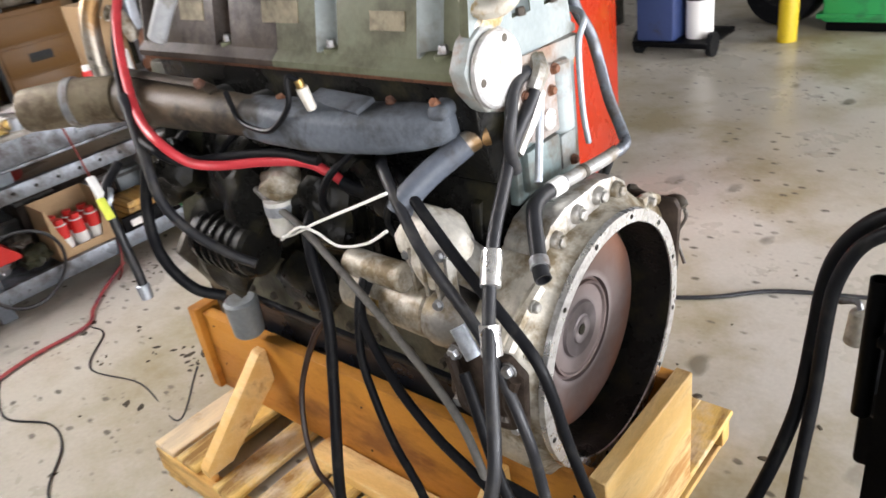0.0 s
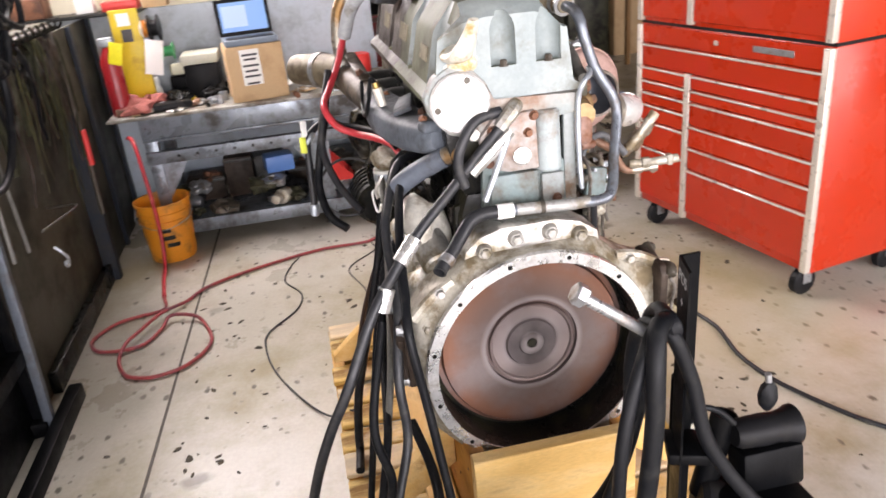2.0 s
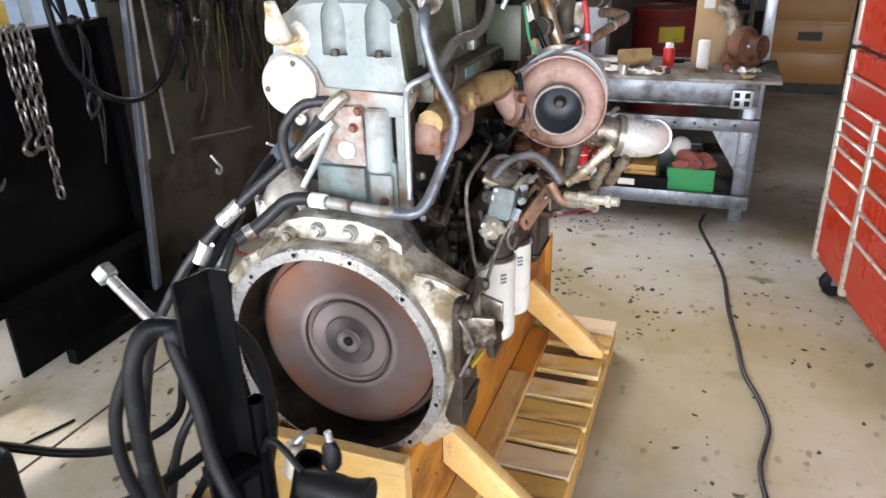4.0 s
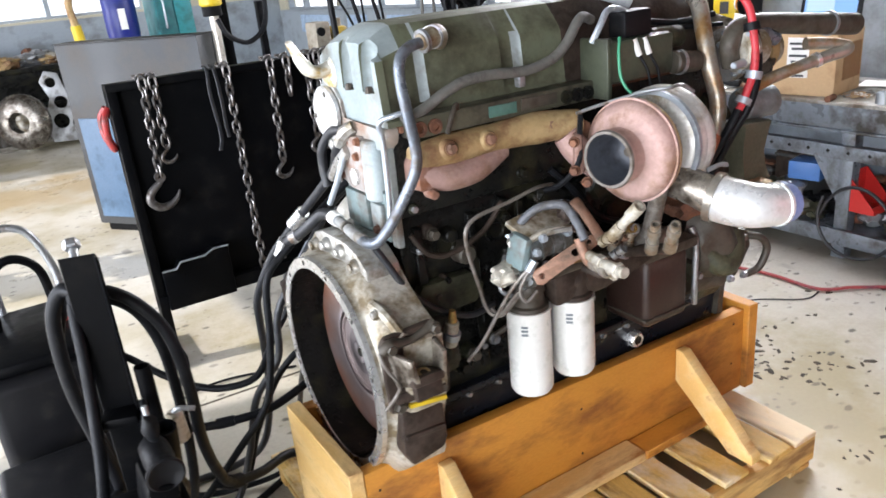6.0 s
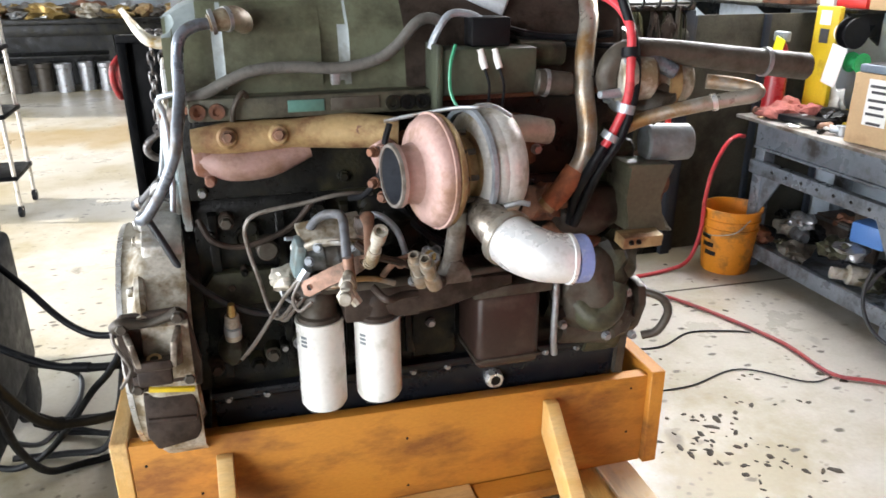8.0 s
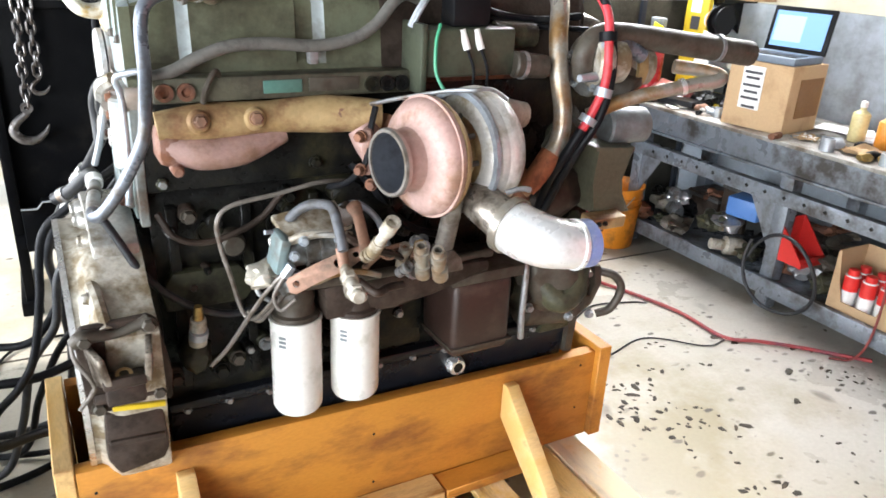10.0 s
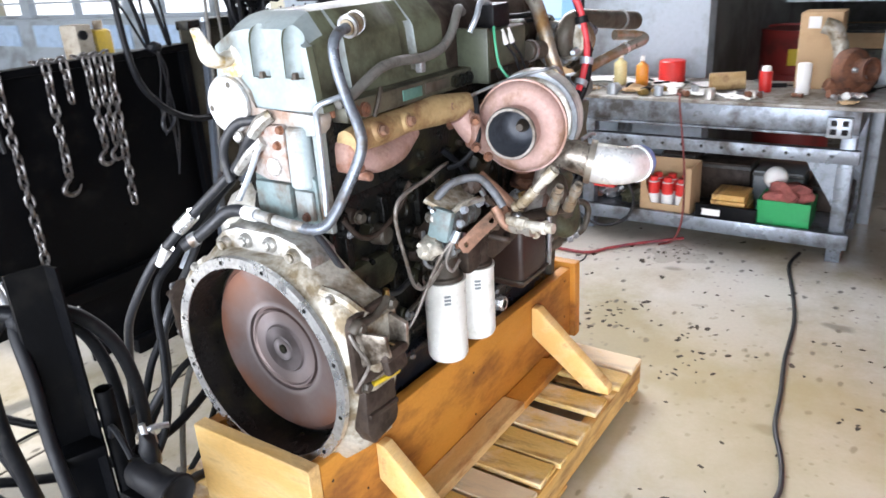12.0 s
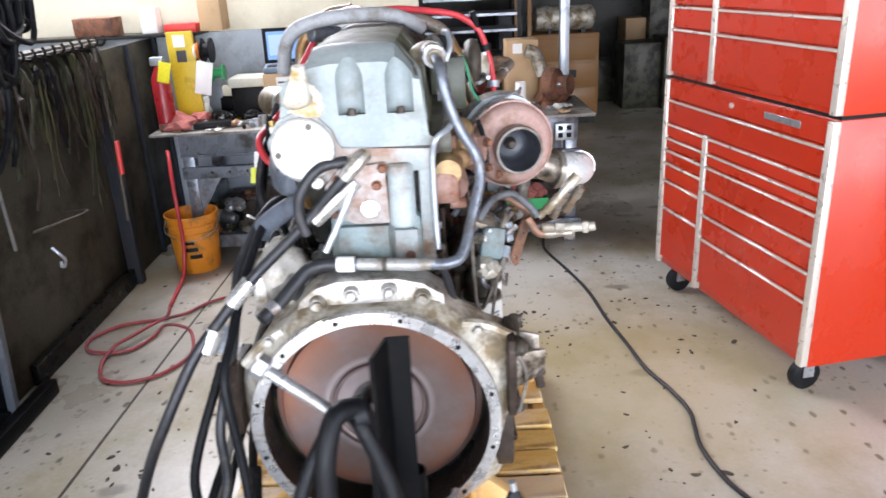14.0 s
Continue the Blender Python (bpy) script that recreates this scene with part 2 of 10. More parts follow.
POSTBLUE = surface("blue_grey_angle_steel", (0.026, 0.031, 0.04), 0.5, 0.0, spec=0.15, dirt=(0.04, 0.038, 0.036), amount=0.4, dscale=6, grain=0.12, bump=0.12)
RACKDARK = surface("grimy_olive_black_sheet", (0.064, 0.06, 0.045), 0.5, dirt=(0.026, 0.024, 0.018), amount=0.5, dscale=3, grain=0.2, bump=0.15, spec=0.16)
OILYMETAL = surface("oily_worn_iron", (0.24, 0.22, 0.19), 0.32, 0.8, dirt=(0.06, 0.045, 0.035), amount=0.5, dscale=16, grain=0.15, bump=0.3)
ORANGERUST = surface("orange_rust_sleeve", (0.36, 0.12, 0.05), 0.7, 0.1, dirt=(0.2, 0.07, 0.035), amount=0.45, dscale=20, grain=0.25, bump=0.35)
MUDBROWN = surface("oil_soaked_brown_iron", (0.05, 0.036, 0.028), 0.5, 0.0, spec=0.2, dirt=(0.022, 0.015, 0.011), amount=0.5, dscale=13, grain=0.2, bump=0.25)
PANBLACK = surface("black_oil_pan_paint", (0.008, 0.009, 0.012), 0.33, dirt=(0.02, 0.018, 0.015), amount=0.3, dscale=12, grain=0.2, bump=0.15, spec=0.3)
ALU = surface("cast_aluminium", (0.5, 0.49, 0.46), 0.42, 0.75, dirt=(0.2, 0.16, 0.1), amount=0.42, dscale=13, grain=0.18, bump=0.3, rough2=0.2)
ALUDIRTY = surface("stained_cast_aluminium", (0.5, 0.47, 0.4), 0.5, 0.35, dirt=(0.19, 0.145, 0.085), amount=0.54, dscale=12, grain=0.2, bump=0.35, rough2=0.2)
ALUBRIGHT = surface("bright_machined_aluminium", (0.78, 0.78, 0.77), 0.3, 0.85, dirt=(0.45, 0.43, 0.4), amount=0.3, dscale=20, grain=0.12, bump=0.15)
SILVER = surface("silver_pipe", (0.78, 0.78, 0.77), 0.33, 0.45, dirt=(0.5, 0.48, 0.44), amount=0.3, dscale=14, grain=0.07, bump=0.08)
RUST = surface("brown_rust", (0.2, 0.085, 0.045), 0.75, 0.1, dirt=(0.1, 0.05, 0.035), amount=0.5, dscale=15, grain=0.3, bump=0.4)
PINKRUST = surface("pale_pink_rust", (0.35, 0.22, 0.19), 0.6, 0.1, dirt=(0.23, 0.13, 0.085), amount=0.42, dscale=10, grain=0.15, bump=0.3, second=(0.43, 0.29, 0.25), second_scale=5)
PORTRUST = surface("mottled_port_rust", (0.29, 0.175, 0.14), 0.65, 0.1, dirt=(0.2, 0.08, 0.04), amount=0.52, dscale=16, grain=0.2, bump=0.35)
RUSTSTAIN = surface("rust_stained_pale_paint", (0.31, 0.28, 0.26), 0.55, 0.1, dirt=(0.23, 0.14, 0.1), amount=0.46, dscale=14, grain=0.2, bump=0.3)
RUSTPALE = surface("rust_bled_pale_paint", (0.25, 0.28, 0.275), 0.5, dirt=(0.2, 0.115, 0.075), amount=0.5, dscale=11, grain=0.12, bump=0.2, second=(0.3, 0.25, 0.21), second_scale=8)
DISCMETAL = surface("dull_white_metal_cover", (0.52, 0.52, 0.515), 0.45, 0.35, dirt=(0.3, 0.285, 0.26), amount=0.48, dscale=22, grain=0.12, bump=0.15)
PALEPIPE = surface("pale_dirty_pipe", (0.36, 0.36, 0.35), 0.45, 0.3, dirt=(0.2, 0.17, 0.13), amount=0.42, dscale=18, grain=0.12, bump=0.15)
TANBOOT = surface("oil_browned_pale_boot", (0.3, 0.255, 0.18), 0.5, 0.2, dirt=(0.15, 0.1, 0.055), amount=0.5, dscale=22, grain=0.15, bump=0.3)
OILBROWN = surface("oil_soaked_brown_tube", (0.07, 0.056, 0.04), 0.5, 0.0, spec=0.18, dirt=(0.024, 0.02, 0.016), amount=0.45, dscale=10, grain=0.2, bump=0.3, second=(0.1, 0.075, 0.05), second_scale=6)
LIFTEYE = surface("chipped_cream_paint", (0.66, 0.63, 0.55), 0.45, 0.2, dirt=(0.4, 0.27, 0.1), amount=0.42, dscale=26, grain=0.1, bump=0.15)
TANRUST = surface("tan_heat_stained_iron", (0.35, 0.235, 0.105), 0.6, 0.25, dirt=(0.19, 0.095, 0.045), amount=0.48, dscale=9, grain=0.15, bump=0.25, second=(0.42, 0.3, 0.15), second_scale=6)
STEEL = surface("grey_steel", (0.34, 0.35, 0.36), 0.38, 0.7, dirt=(0.16, 0.12, 0.09), amount=0.35, dscale=18, grain=0.12, bump=0.15)
GREYPIPE = surface("grey_painted_pipe", (0.15, 0.168, 0.195), 0.35, 0.5, dirt=(0.09, 0.08, 0.07), amount=0.42, dscale=22, grain=0.1, bump=0.12)
RUSTPIPE = surface("heat_stained_steel_pipe", (0.36, 0.33, 0.28), 0.38, 0.65, dirt=(0.26, 0.15, 0.06), amount=0.55, dscale=9, grain=0.15, bump=0.15)
DARKPIPE = surface("dirty_dark_pipe", (0.066, 0.057, 0.044), 0.5, 0.2, dirt=(0.045, 0.032, 0.022), amount=0.45, dscale=15, grain=0.2, bump=0.2)
MOUNTCAST = surface("oil_stained_mount_casting", (0.34, 0.3, 0.25), 0.34, 0.6, dirt=(0.07, 0.052, 0.036), amount=0.52, dscale=16, grain=0.15, bump=0.3)
WEATHERED = surface("weathered_steel_line", (0.2, 0.18, 0.16), 0.5, 0.4, dirt=(0.1, 0.08, 0.06), amount=0.45, dscale=18, grain=0.12, bump=0.15)
RUBBER = surface("black_rubber_hose", (0.006, 0.0065, 0.008), 0.48, dirt=(0.018, 0.018, 0.017), amount=0.3, spec=0.15, dscale=24, grain=0.15, bump=0.12)
PALERUBBER = surface("dust_grey_hose", (0.13, 0.125, 0.112), 0.6, dirt=(0.07, 0.066, 0.058), amount=0.35, dscale=18, grain=0.15, bump=0.15)
GREYRUBBER = surface("dusty_rubber_hose", (0.017, 0.018, 0.021), 0.45, dirt=(0.045, 0.042, 0.039), amount=0.35, dscale=20, grain=0.15, bump=0.15)
REDHOSE = surface("red_rubber_hose", (0.5, 0.04, 0.05), 0.42, dirt=(0.32, 0.03, 0.03), amount=0.35, dscale=20, grain=0.08, bump=0.08)
WHITECAN = surface("white_enamel_can", (0.67, 0.67, 0.63), 0.32, dirt=(0.46, 0.47, 0.4), amount=0.25, dscale=12, grain=0.05, bump=0.05)
GREYPRINT = surface("faded_grey_print", (0.16, 0.18, 0.19), 0.5, bump=0)
BLACKPRINT = surface("black_print", (0.05, 0.05, 0.055), 0.5, bump=0)
BRASS = surface("dirty_brass", (0.42, 0.29, 0.1), 0.4, 0.8, dirt=(0.2, 0.13, 0.06), amount=0.4, dscale=30, grain=0.15, bump=0.15)
COMPALU = surface("bright_cast_aluminium", (0.6, 0.585, 0.55), 0.42, 0.4, dirt=(0.3, 0.25, 0.17), amount=0.42, dscale=11, grain=0.15, bump=0.25)
BROWNFITTING = surface("orange_brown_primer", (0.26, 0.14, 0.09), 0.55, 0.2, dirt=(0.12, 0.075, 0.05), amount=0.4, dscale=18, grain=0.15, bump=0.2)
GREENWIRE = surface("green_wire", (0.05, 0.3, 0.16), 0.4, bump=0)
YELLOWPAINT = surface("yellow_paint", (0.62, 0.45, 0.02), 0.45, dirt=(0.4, 0.27, 0.03), amount=0.3, dscale=8, grain=0.1, bump=0.1)
BLUECOUPLER = surface("blue_silicone", (0.2, 0.26, 0.5), 0.5, dirt=(0.4, 0.42, 0.5), amount=0.4, dscale=25, bump=0.1)
MAROON = surface("maroon_cooler_paint", (0.032, 0.018, 0.014), 0.4, dirt=(0.06, 0.04, 0.03), amount=0.4, dscale=7, grain=0.15, bump=0.12)
BLACKPAINT = surface("black_steel_paint", (0.0028, 0.003, 0.0036), 0.42, 0.0, dirt=(0.008, 0.0075, 0.007), amount=0.28, spec=0.06, dscale=12, grain=0.2, bump=0.15)
BLACKPLASTIC = surface("black_plastic", (0.008, 0.008, 0.009), 0.45, dirt=(0.016, 0.015, 0.014), amount=0.3, spec=0.13, dscale=20, grain=0.1, bump=0.08)
CASTWHITE = surface("dull_cast_aluminium", (0.66, 0.63, 0.56), 0.5, 0.2, dirt=(0.3, 0.25, 0.17), amount=0.4, dscale=13, grain=0.14, bump=0.3)
CHALK = surface("white_chalk", (0.26, 0.26, 0.26), 0.9, bump=0)
REDPAINT = surface("glossy_red_enamel", (0.42, 0.026, 0.006), 0.3, dirt=(0.47, 0.02, 0.009), amount=0.25, dscale=3, grain=0.03, gscale=40, bump=0.03, coat=0.12, spec=0.34)
CHROME = surface("aluminium_trim", (0.62, 0.57, 0.5), 0.34, 0.45, dirt=(0.5, 0.45, 0.38), amount=0.1, dscale=20, grain=0.06, bump=0.06)
BENCHSTEEL = surface("worn_bench_steel", (0.215, 0.242, 0.275), 0.36, 0.45, dirt=(0.06, 0.055, 0.05), amount=0.42, dscale=5, grain=0.15, bump=0.15, rough2=0.2)
BENCHTOP = surface("dirty_bench_top", (0.34, 0.33, 0.3), 0.5, 0.3, dirt=(0.14, 0.11, 0.08), amount=0.5, dscale=6, grain=0.2, bump=0.2)
GREYPAINT = surface("grey_machine_paint", (0.2, 0.22, 0.23), 0.5, 0.1, dirt=(0.1, 0.09, 0.075), amount=0.45, dscale=4, grain=0.12, bump=0.12)
CARTON = surface("brown_cardboard", (0.5, 0.34, 0.19), 0.85, dirt=(0.4, 0.26, 0.14), amount=0.35, dscale=6, grain=0.08, gscale=150, bump=0.1)
PAPER = surface("white_paper", (0.8, 0.79, 0.76), 0.8, grain=0.03, bump=0.03)
ORANGEPLASTIC = surface("orange_bucket_plastic", (0.75, 0.27, 0.02), 0.45, dirt=(0.28, 0.13, 0.03), amount=0.4, dscale=8, grain=0.08, bump=0.1)
BLUEPLASTIC = surface("blue_plastic", (0.08, 0.2, 0.5), 0.4, dirt=(0.06, 0.12, 0.28), amount=0.3, grain=0.05, bump=0.05)
GREENPLASTIC = surface("green_plastic", (0.02, 0.34, 0.1), 0.42, dirt=(0.03, 0.18, 0.07), amount=0.3, grain=0.06, bump=0.05)
REDPLASTIC = surface("red_plastic", (0.62, 0.03, 0.025), 0.4, dirt=(0.4, 0.03, 0.02), amount=0.3, grain=0.06, bump=0.05)
RAGRED = surface("faded_red_rag", (0.38, 0.12, 0.1), 0.95, dirt=(0.24, 0.08, 0.07), amount=0.45, dscale=20, grain=0.2, bump=0.4)
CREAM = surface("cream_wall_paint", (0.6, 0.56, 0.43), 0.7, dirt=(0.5, 0.46, 0.34), amount=0.3, dscale=2, grain=0.04, gscale=40, bump=0.06)
WAINSCOT = surface("blue_grey_wall_paint", (0.38, 0.43, 0.48), 0.6, dirt=(0.24, 0.26, 0.27), amount=0.4, dscale=3, grain=0.06, gscale=40, bump=0.06)
# dark tone that puts the room's dimness into the surface colour
DARKWALL = surface("dim_room_tone", (0.1, 0.1, 0.095), 0.8, dirt=(0.06, 0.055, 0.05), amount=0.5, dscale=2, grain=0.1, gscale=30, bump=0.1)
ORANGECAB = surface("orange_brown_cabinet", (0.252, 0.120, 0.030), 0.5, dirt=(0.25, 0.12, 0.04), amount=0.4, dscale=4, grain=0.12, bump=0.1)
STRAP = surface("olive_webbing", (0.04, 0.04, 0.024), 0.9, spec=0.08, dirt=(0.02, 0.02, 0.015), amount=0.5, dscale=14, grain=0.25, bump=0.2)
YELLOWSTRAP = surface("faded_yellow_green_webbing", (0.075, 0.07, 0.024), 0.9, dirt=(0.045, 0.042, 0.02), amount=0.5, dscale=14, grain=0.2, bump=0.2)
GALV = surface("galvanised_steel", (0.42, 0.46, 0.5), 0.42, 0.6, dirt=(0.26, 0.28, 0.3), amount=0.35, dscale=12, grain=0.1, bump=0.08)
CHAINSTEEL = surface("worn_chain_steel", (0.19, 0.18, 0.175), 0.42, 0.75, dirt=(0.07, 0.055, 0.045), amount=0.45, dscale=30, grain=0.15, bump=0.15)


def wood(name, col, dark, stain, amount=0.4, along=6, blot=2.2, tint=2.6):
    return surface(name, col, 0.6, dirt=stain, amount=amount, dscale=blot, grain=0.1, gscale=60, bump=0.2, stretch=(1, along, along), second=dark, second_scale=tint, second_amount=0.3)


CRATEWOOD = wood("orange_plywood", (0.49, 0.21, 0.028), (0.43, 0.172, 0.024), (0.22, 0.085, 0.017), 0.38, 2.6, 3.0, 1.6)
PALEPINE = wood("yellow_pine_lumber", (0.68, 0.42, 0.14), (0.76, 0.55, 0.26), (0.42, 0.21, 0.06), 0.34, 4, 3.0, 3.0)
def slat_wood():
    """Rough pallet boards, some of them worn pale, each with its own tone."""
    m = surface("worn_pallet_boards", (0.64, 0.4, 0.105), 0.65, dirt=(0.28, 0.15, 0.04), amount=0.4, dscale=3.4, grain=0.16, gscale=70, bump=0.3, stretch=(1, 5, 5), second=(0.72, 0.5, 0.17), second_scale=3.0, second_amount=0.35)
    n, link = m.node_tree.nodes, m.node_tree.links.new
    b = n["Principled BSDF"]
    old = b.inputs["Base Color"].links[0].from_socket
    tc, info = n.new("ShaderNodeTexCoord"), n.new("ShaderNodeObjectInfo")
    vec = n.new("ShaderNodeVectorMath")
    vec.operation = "ADD"
    link(tc.outputs["Object"], vec.inputs[0])
    link(info.outputs["Random"], vec.inputs[1])
    worn = n.new("ShaderNodeTexNoise")
    worn.inputs["Scale"].default_value, worn.inputs["Detail"].default_value, worn.inputs["Roughness"].default_value = 4.5, 9, 0.7
    link(vec.outputs[0], worn.inputs["Vector"])
    add = n.new("ShaderNodeMath")
    add.operation, add.inputs[1].default_value = "MULTIPLY_ADD", 0.36
    link(info.outputs["Random"], add.inputs[0])
    link(worn.outputs[0], add.inputs[2])
    mask = n.new("ShaderNodeMapRange")
    mask.inputs["From Min"].default_value, mask.inputs["From Max"].default_value = 0.66, 0.82
    mask.inputs["To Max"].default_value = 0.65
    link(add.outputs[0], mask.inputs["Value"])
    mx = n.new("ShaderNodeMix")
    mx.data_type = "RGBA"
    link(mask.outputs[0], mx.inputs[0])
    link(old, mx.inputs[6])
    mx.inputs[7].default_value = (0.74, 0.64, 0.49, 1)
    link(mx.outputs[2], b.inputs["Base Color"])
    return m


SLATWOOD = slat_wood()
PALLETWOOD = wood("pallet_slat_wood", (0.58, 0.33, 0.09), (0.68, 0.45, 0.16), (0.26, 0.135, 0.045), 0.38)


def flywheel_material():
    m = surface("rust_filmed_friction_steel", (0.16, 0.14, 0.14), 0.52, 0.45, dirt=(0.11, 0.09, 0.085), amount=0.45, dscale=5, grain=0.08, bump=0.05)
    n, link = m.node_tree.nodes, m.node_tree.links.new
    b = n["Principled BSDF"]
    old = b.inputs["Base Color"].links[0].from_socket
    tc = n.new("ShaderNodeTexCoord")
    sep = n.new("ShaderNodeSeparateXYZ")
    link(tc.outputs["Object"], sep.inputs[0])
    comb = n.new("ShaderNodeCombineXYZ")
    off = n.new("ShaderNodeMath")
    off.operation, off.inputs[1].default_value = "SUBTRACT", 0.48
    link(sep.outputs[2], off.inputs[0])
    link(sep.outputs[1], comb.inputs[1])
    link(off.outputs[0], comb.inputs[2])
    ln = n.new("ShaderNodeVectorMath")
    ln.operation = "LENGTH"
    link(comb.outputs[0], ln.inputs[0])
    cr = n.new("ShaderNodeValToRGB")
    mr = n.new("ShaderNodeMath")
    mr.operation, mr.inputs[1].default_value = "MULTIPLY", 4.0
    link(ln.outputs["Value"], mr.inputs[0])
    link(mr.outputs[0], cr.inputs[0])
    e = cr.color_ramp.elements
    e[0].position, e[0].color = 0.0, (0.03, 0.027, 0.028, 1)
    e[1].position, e[1].color = 0.96, (0.17, 0.085, 0.062, 1)
    for pos, c in ((0.07, (0.2, 0.175, 0.175, 1)), (0.14, (0.06, 0.05, 0.05, 1)), (0.24, (0.085, 0.07, 0.07, 1)), (0.29, (0.22, 0.185, 0.18, 1)), (0.4, (0.21, 0.165, 0.155, 1)), (0.45, (0.11, 0.07, 0.062, 1)), (0.49, (0.25, 0.215, 0.21, 1)), (0.54, (0.135, 0.095, 0.083, 1)), (0.64, (0.15, 0.095, 0.077, 1)), (0.74, (0.175, 0.098, 0.073, 1)), (0.84, (0.2, 0.096, 0.062, 1)), (0.91, (0.175, 0.076, 0.047, 1))):
        k = e.new(pos)
        k.color = c
    mx = n.new("ShaderNodeMix")
    mx.data_type = "RGBA"
    blot = n.new("ShaderNodeTexNoise")
    blot.inputs["Scale"].default_value, blot.inputs["Detail"].default_value = 9.0, 6
    link(tc.outputs["Object"], blot.inputs["Vector"])
    patch = n.new("ShaderNodeMapRange")
    patch.inputs["From Min"].default_value, patch.inputs["From Max"].default_value = 0.42, 0.68
    patch.inputs["To Min"].default_value, patch.inputs["To Max"].default_value = 0.0, 0.6
    link(blot.outputs[0], patch.inputs["Value"])
    link(patch.outputs[0], mx.inputs[0])
    link(cr.outputs[0], mx.inputs[6])
    link(old, mx.inputs[7])
    link(mx.outputs[2], b.inputs["Base Color"])
    tan = n.new("ShaderNodeTangent")
    tan.direction_type, tan.axis = "RADIAL", "X"
    link(tan.outputs[0], b.inputs["Tangent"])
    b.inputs["Anisotropic"].default_value = 0.75
    b.inputs["Metallic"].default_value = 0.6
    return m


FLYWHEEL = flywheel_material()
FUELHOSE = surface("grey_blue_fuel_hose", (0.1, 0.105, 0.115), 0.5, dirt=(0.055, 0.05, 0.045), amount=0.4, dscale=20, grain=0.12, bump=0.12)


def floor_material():
    m = surface("oil_spotted_concrete", (0.425, 0.395, 0.325), 0.33, dirt=(0.31, 0.265, 0.16), amount=0.46, dscale=0.9, grain=0.07, gscale=60, bump=0.06, second=(0.52, 0.495, 0.44), second_scale=0.5, rough2=0.12)
    n, link = m.node_tree.nodes, m.node_tree.links.new
    b = n["Principled BSDF"]
    colour = b.inputs["Base Color"].links[0].from_socket
    tc = n.new("ShaderNodeTexCoord")

    def spots(scale, size, squash, stain, fac, mask_scale, lo, hi):
        nonlocal colour
        mp = n.new("ShaderNodeMapping")
        mp.inputs["Scale"].default_value = (1, squash, 1)
        mp.inputs["Rotation"].default_value = (0, 0, scale)
        link(tc.outputs["Object"], mp.inputs[0])
        wob = n.new("ShaderNodeTexNoise")
        wob.inputs["Scale"].default_value, wob.inputs["Detail"].default_value = scale * 2.5, 4
        link(mp.outputs[0], wob.inputs["Vector"])
        mv = n.new("ShaderNodeMix")
        mv.data_type = "VECTOR"
        mv.inputs[0].default_value = 0.3 / scale
        link(mp.outputs[0], mv.inputs[4])
        link(wob.outputs["Color"], mv.inputs[5])
        vo = n.new("ShaderNodeTexVoronoi")
        vo.inputs["Scale"].default_value = scale
        link(mv.outputs[1], vo.inputs["Vector"])
        edge = n.new("ShaderNodeMapRange")
        edge.inputs["From Min"].default_value, edge.inputs["From Max"].default_value = size, size * 0.6
        link(vo.outputs["Distance"], edge.inputs["Value"])
        pick = n.new("ShaderNodeTexNoise")
        pick.inputs["Scale"].default_value, pick.inputs["Detail"].default_value = mask_scale, 3
        link(tc.outputs["Object"], pick.inputs["Vector"])
        msk = n.new("ShaderNodeMapRange")
        msk.inputs["From Min"].default_value, msk.inputs["From Max"].default_value = lo, hi
        link(pick.outputs[0], msk.inputs["Value"])
        mul = n.new("ShaderNodeMath")
        mul.operation = "MULTIPLY"
        link(edge.outputs[0], mul.inputs[0])
        link(msk.outputs[0], mul.inputs[1])
        mul2 = n.new("ShaderNodeMath")
        mul2.operation, mul2.inputs[1].default_value = "MULTIPLY", fac
        link(mul.outputs[0], mul2.inputs[0])
        mx = n.new("ShaderNodeMix")
        mx.data_type = "RGBA"
        link(mul2.outputs[0], mx.inputs[0])
        link(colour, mx.inputs[6])
        mx.inputs[7].default_value = (*stain, 1)
        colour = mx.outputs[2]

    spots(9.0, 0.2, 1.6, (0.07, 0.06, 0.045), 0.9, 1.6, 0.4, 0.53)
    spots(4.0, 0.16, 0.6, (0.12, 0.105, 0.08), 0.75, 1.1, 0.46, 0.58)
    spots(22.0, 0.22, 1.0, (0.12, 0.1, 0.08), 0.7, 2.2, 0.5, 0.62)
    spots(0.55, 0.35, 1.0, (0.33, 0.265, 0.15), 0.7, 0.6, 0.42, 0.58)
    # trodden grime along the foot of the rack, and a darker floor under the bench
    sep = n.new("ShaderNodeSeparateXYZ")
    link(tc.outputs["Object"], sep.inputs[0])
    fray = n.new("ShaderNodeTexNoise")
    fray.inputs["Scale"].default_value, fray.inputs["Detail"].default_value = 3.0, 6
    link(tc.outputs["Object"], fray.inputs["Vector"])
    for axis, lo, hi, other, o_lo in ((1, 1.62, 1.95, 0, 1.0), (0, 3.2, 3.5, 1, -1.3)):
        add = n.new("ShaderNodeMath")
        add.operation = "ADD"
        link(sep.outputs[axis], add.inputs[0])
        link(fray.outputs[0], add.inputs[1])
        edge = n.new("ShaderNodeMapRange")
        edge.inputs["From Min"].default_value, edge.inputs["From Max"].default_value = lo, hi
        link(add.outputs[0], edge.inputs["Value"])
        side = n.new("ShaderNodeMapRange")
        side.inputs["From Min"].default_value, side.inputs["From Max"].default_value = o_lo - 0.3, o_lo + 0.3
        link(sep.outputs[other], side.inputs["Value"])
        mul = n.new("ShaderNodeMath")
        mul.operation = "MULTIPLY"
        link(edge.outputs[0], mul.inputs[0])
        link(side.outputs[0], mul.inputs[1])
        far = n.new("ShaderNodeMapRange")
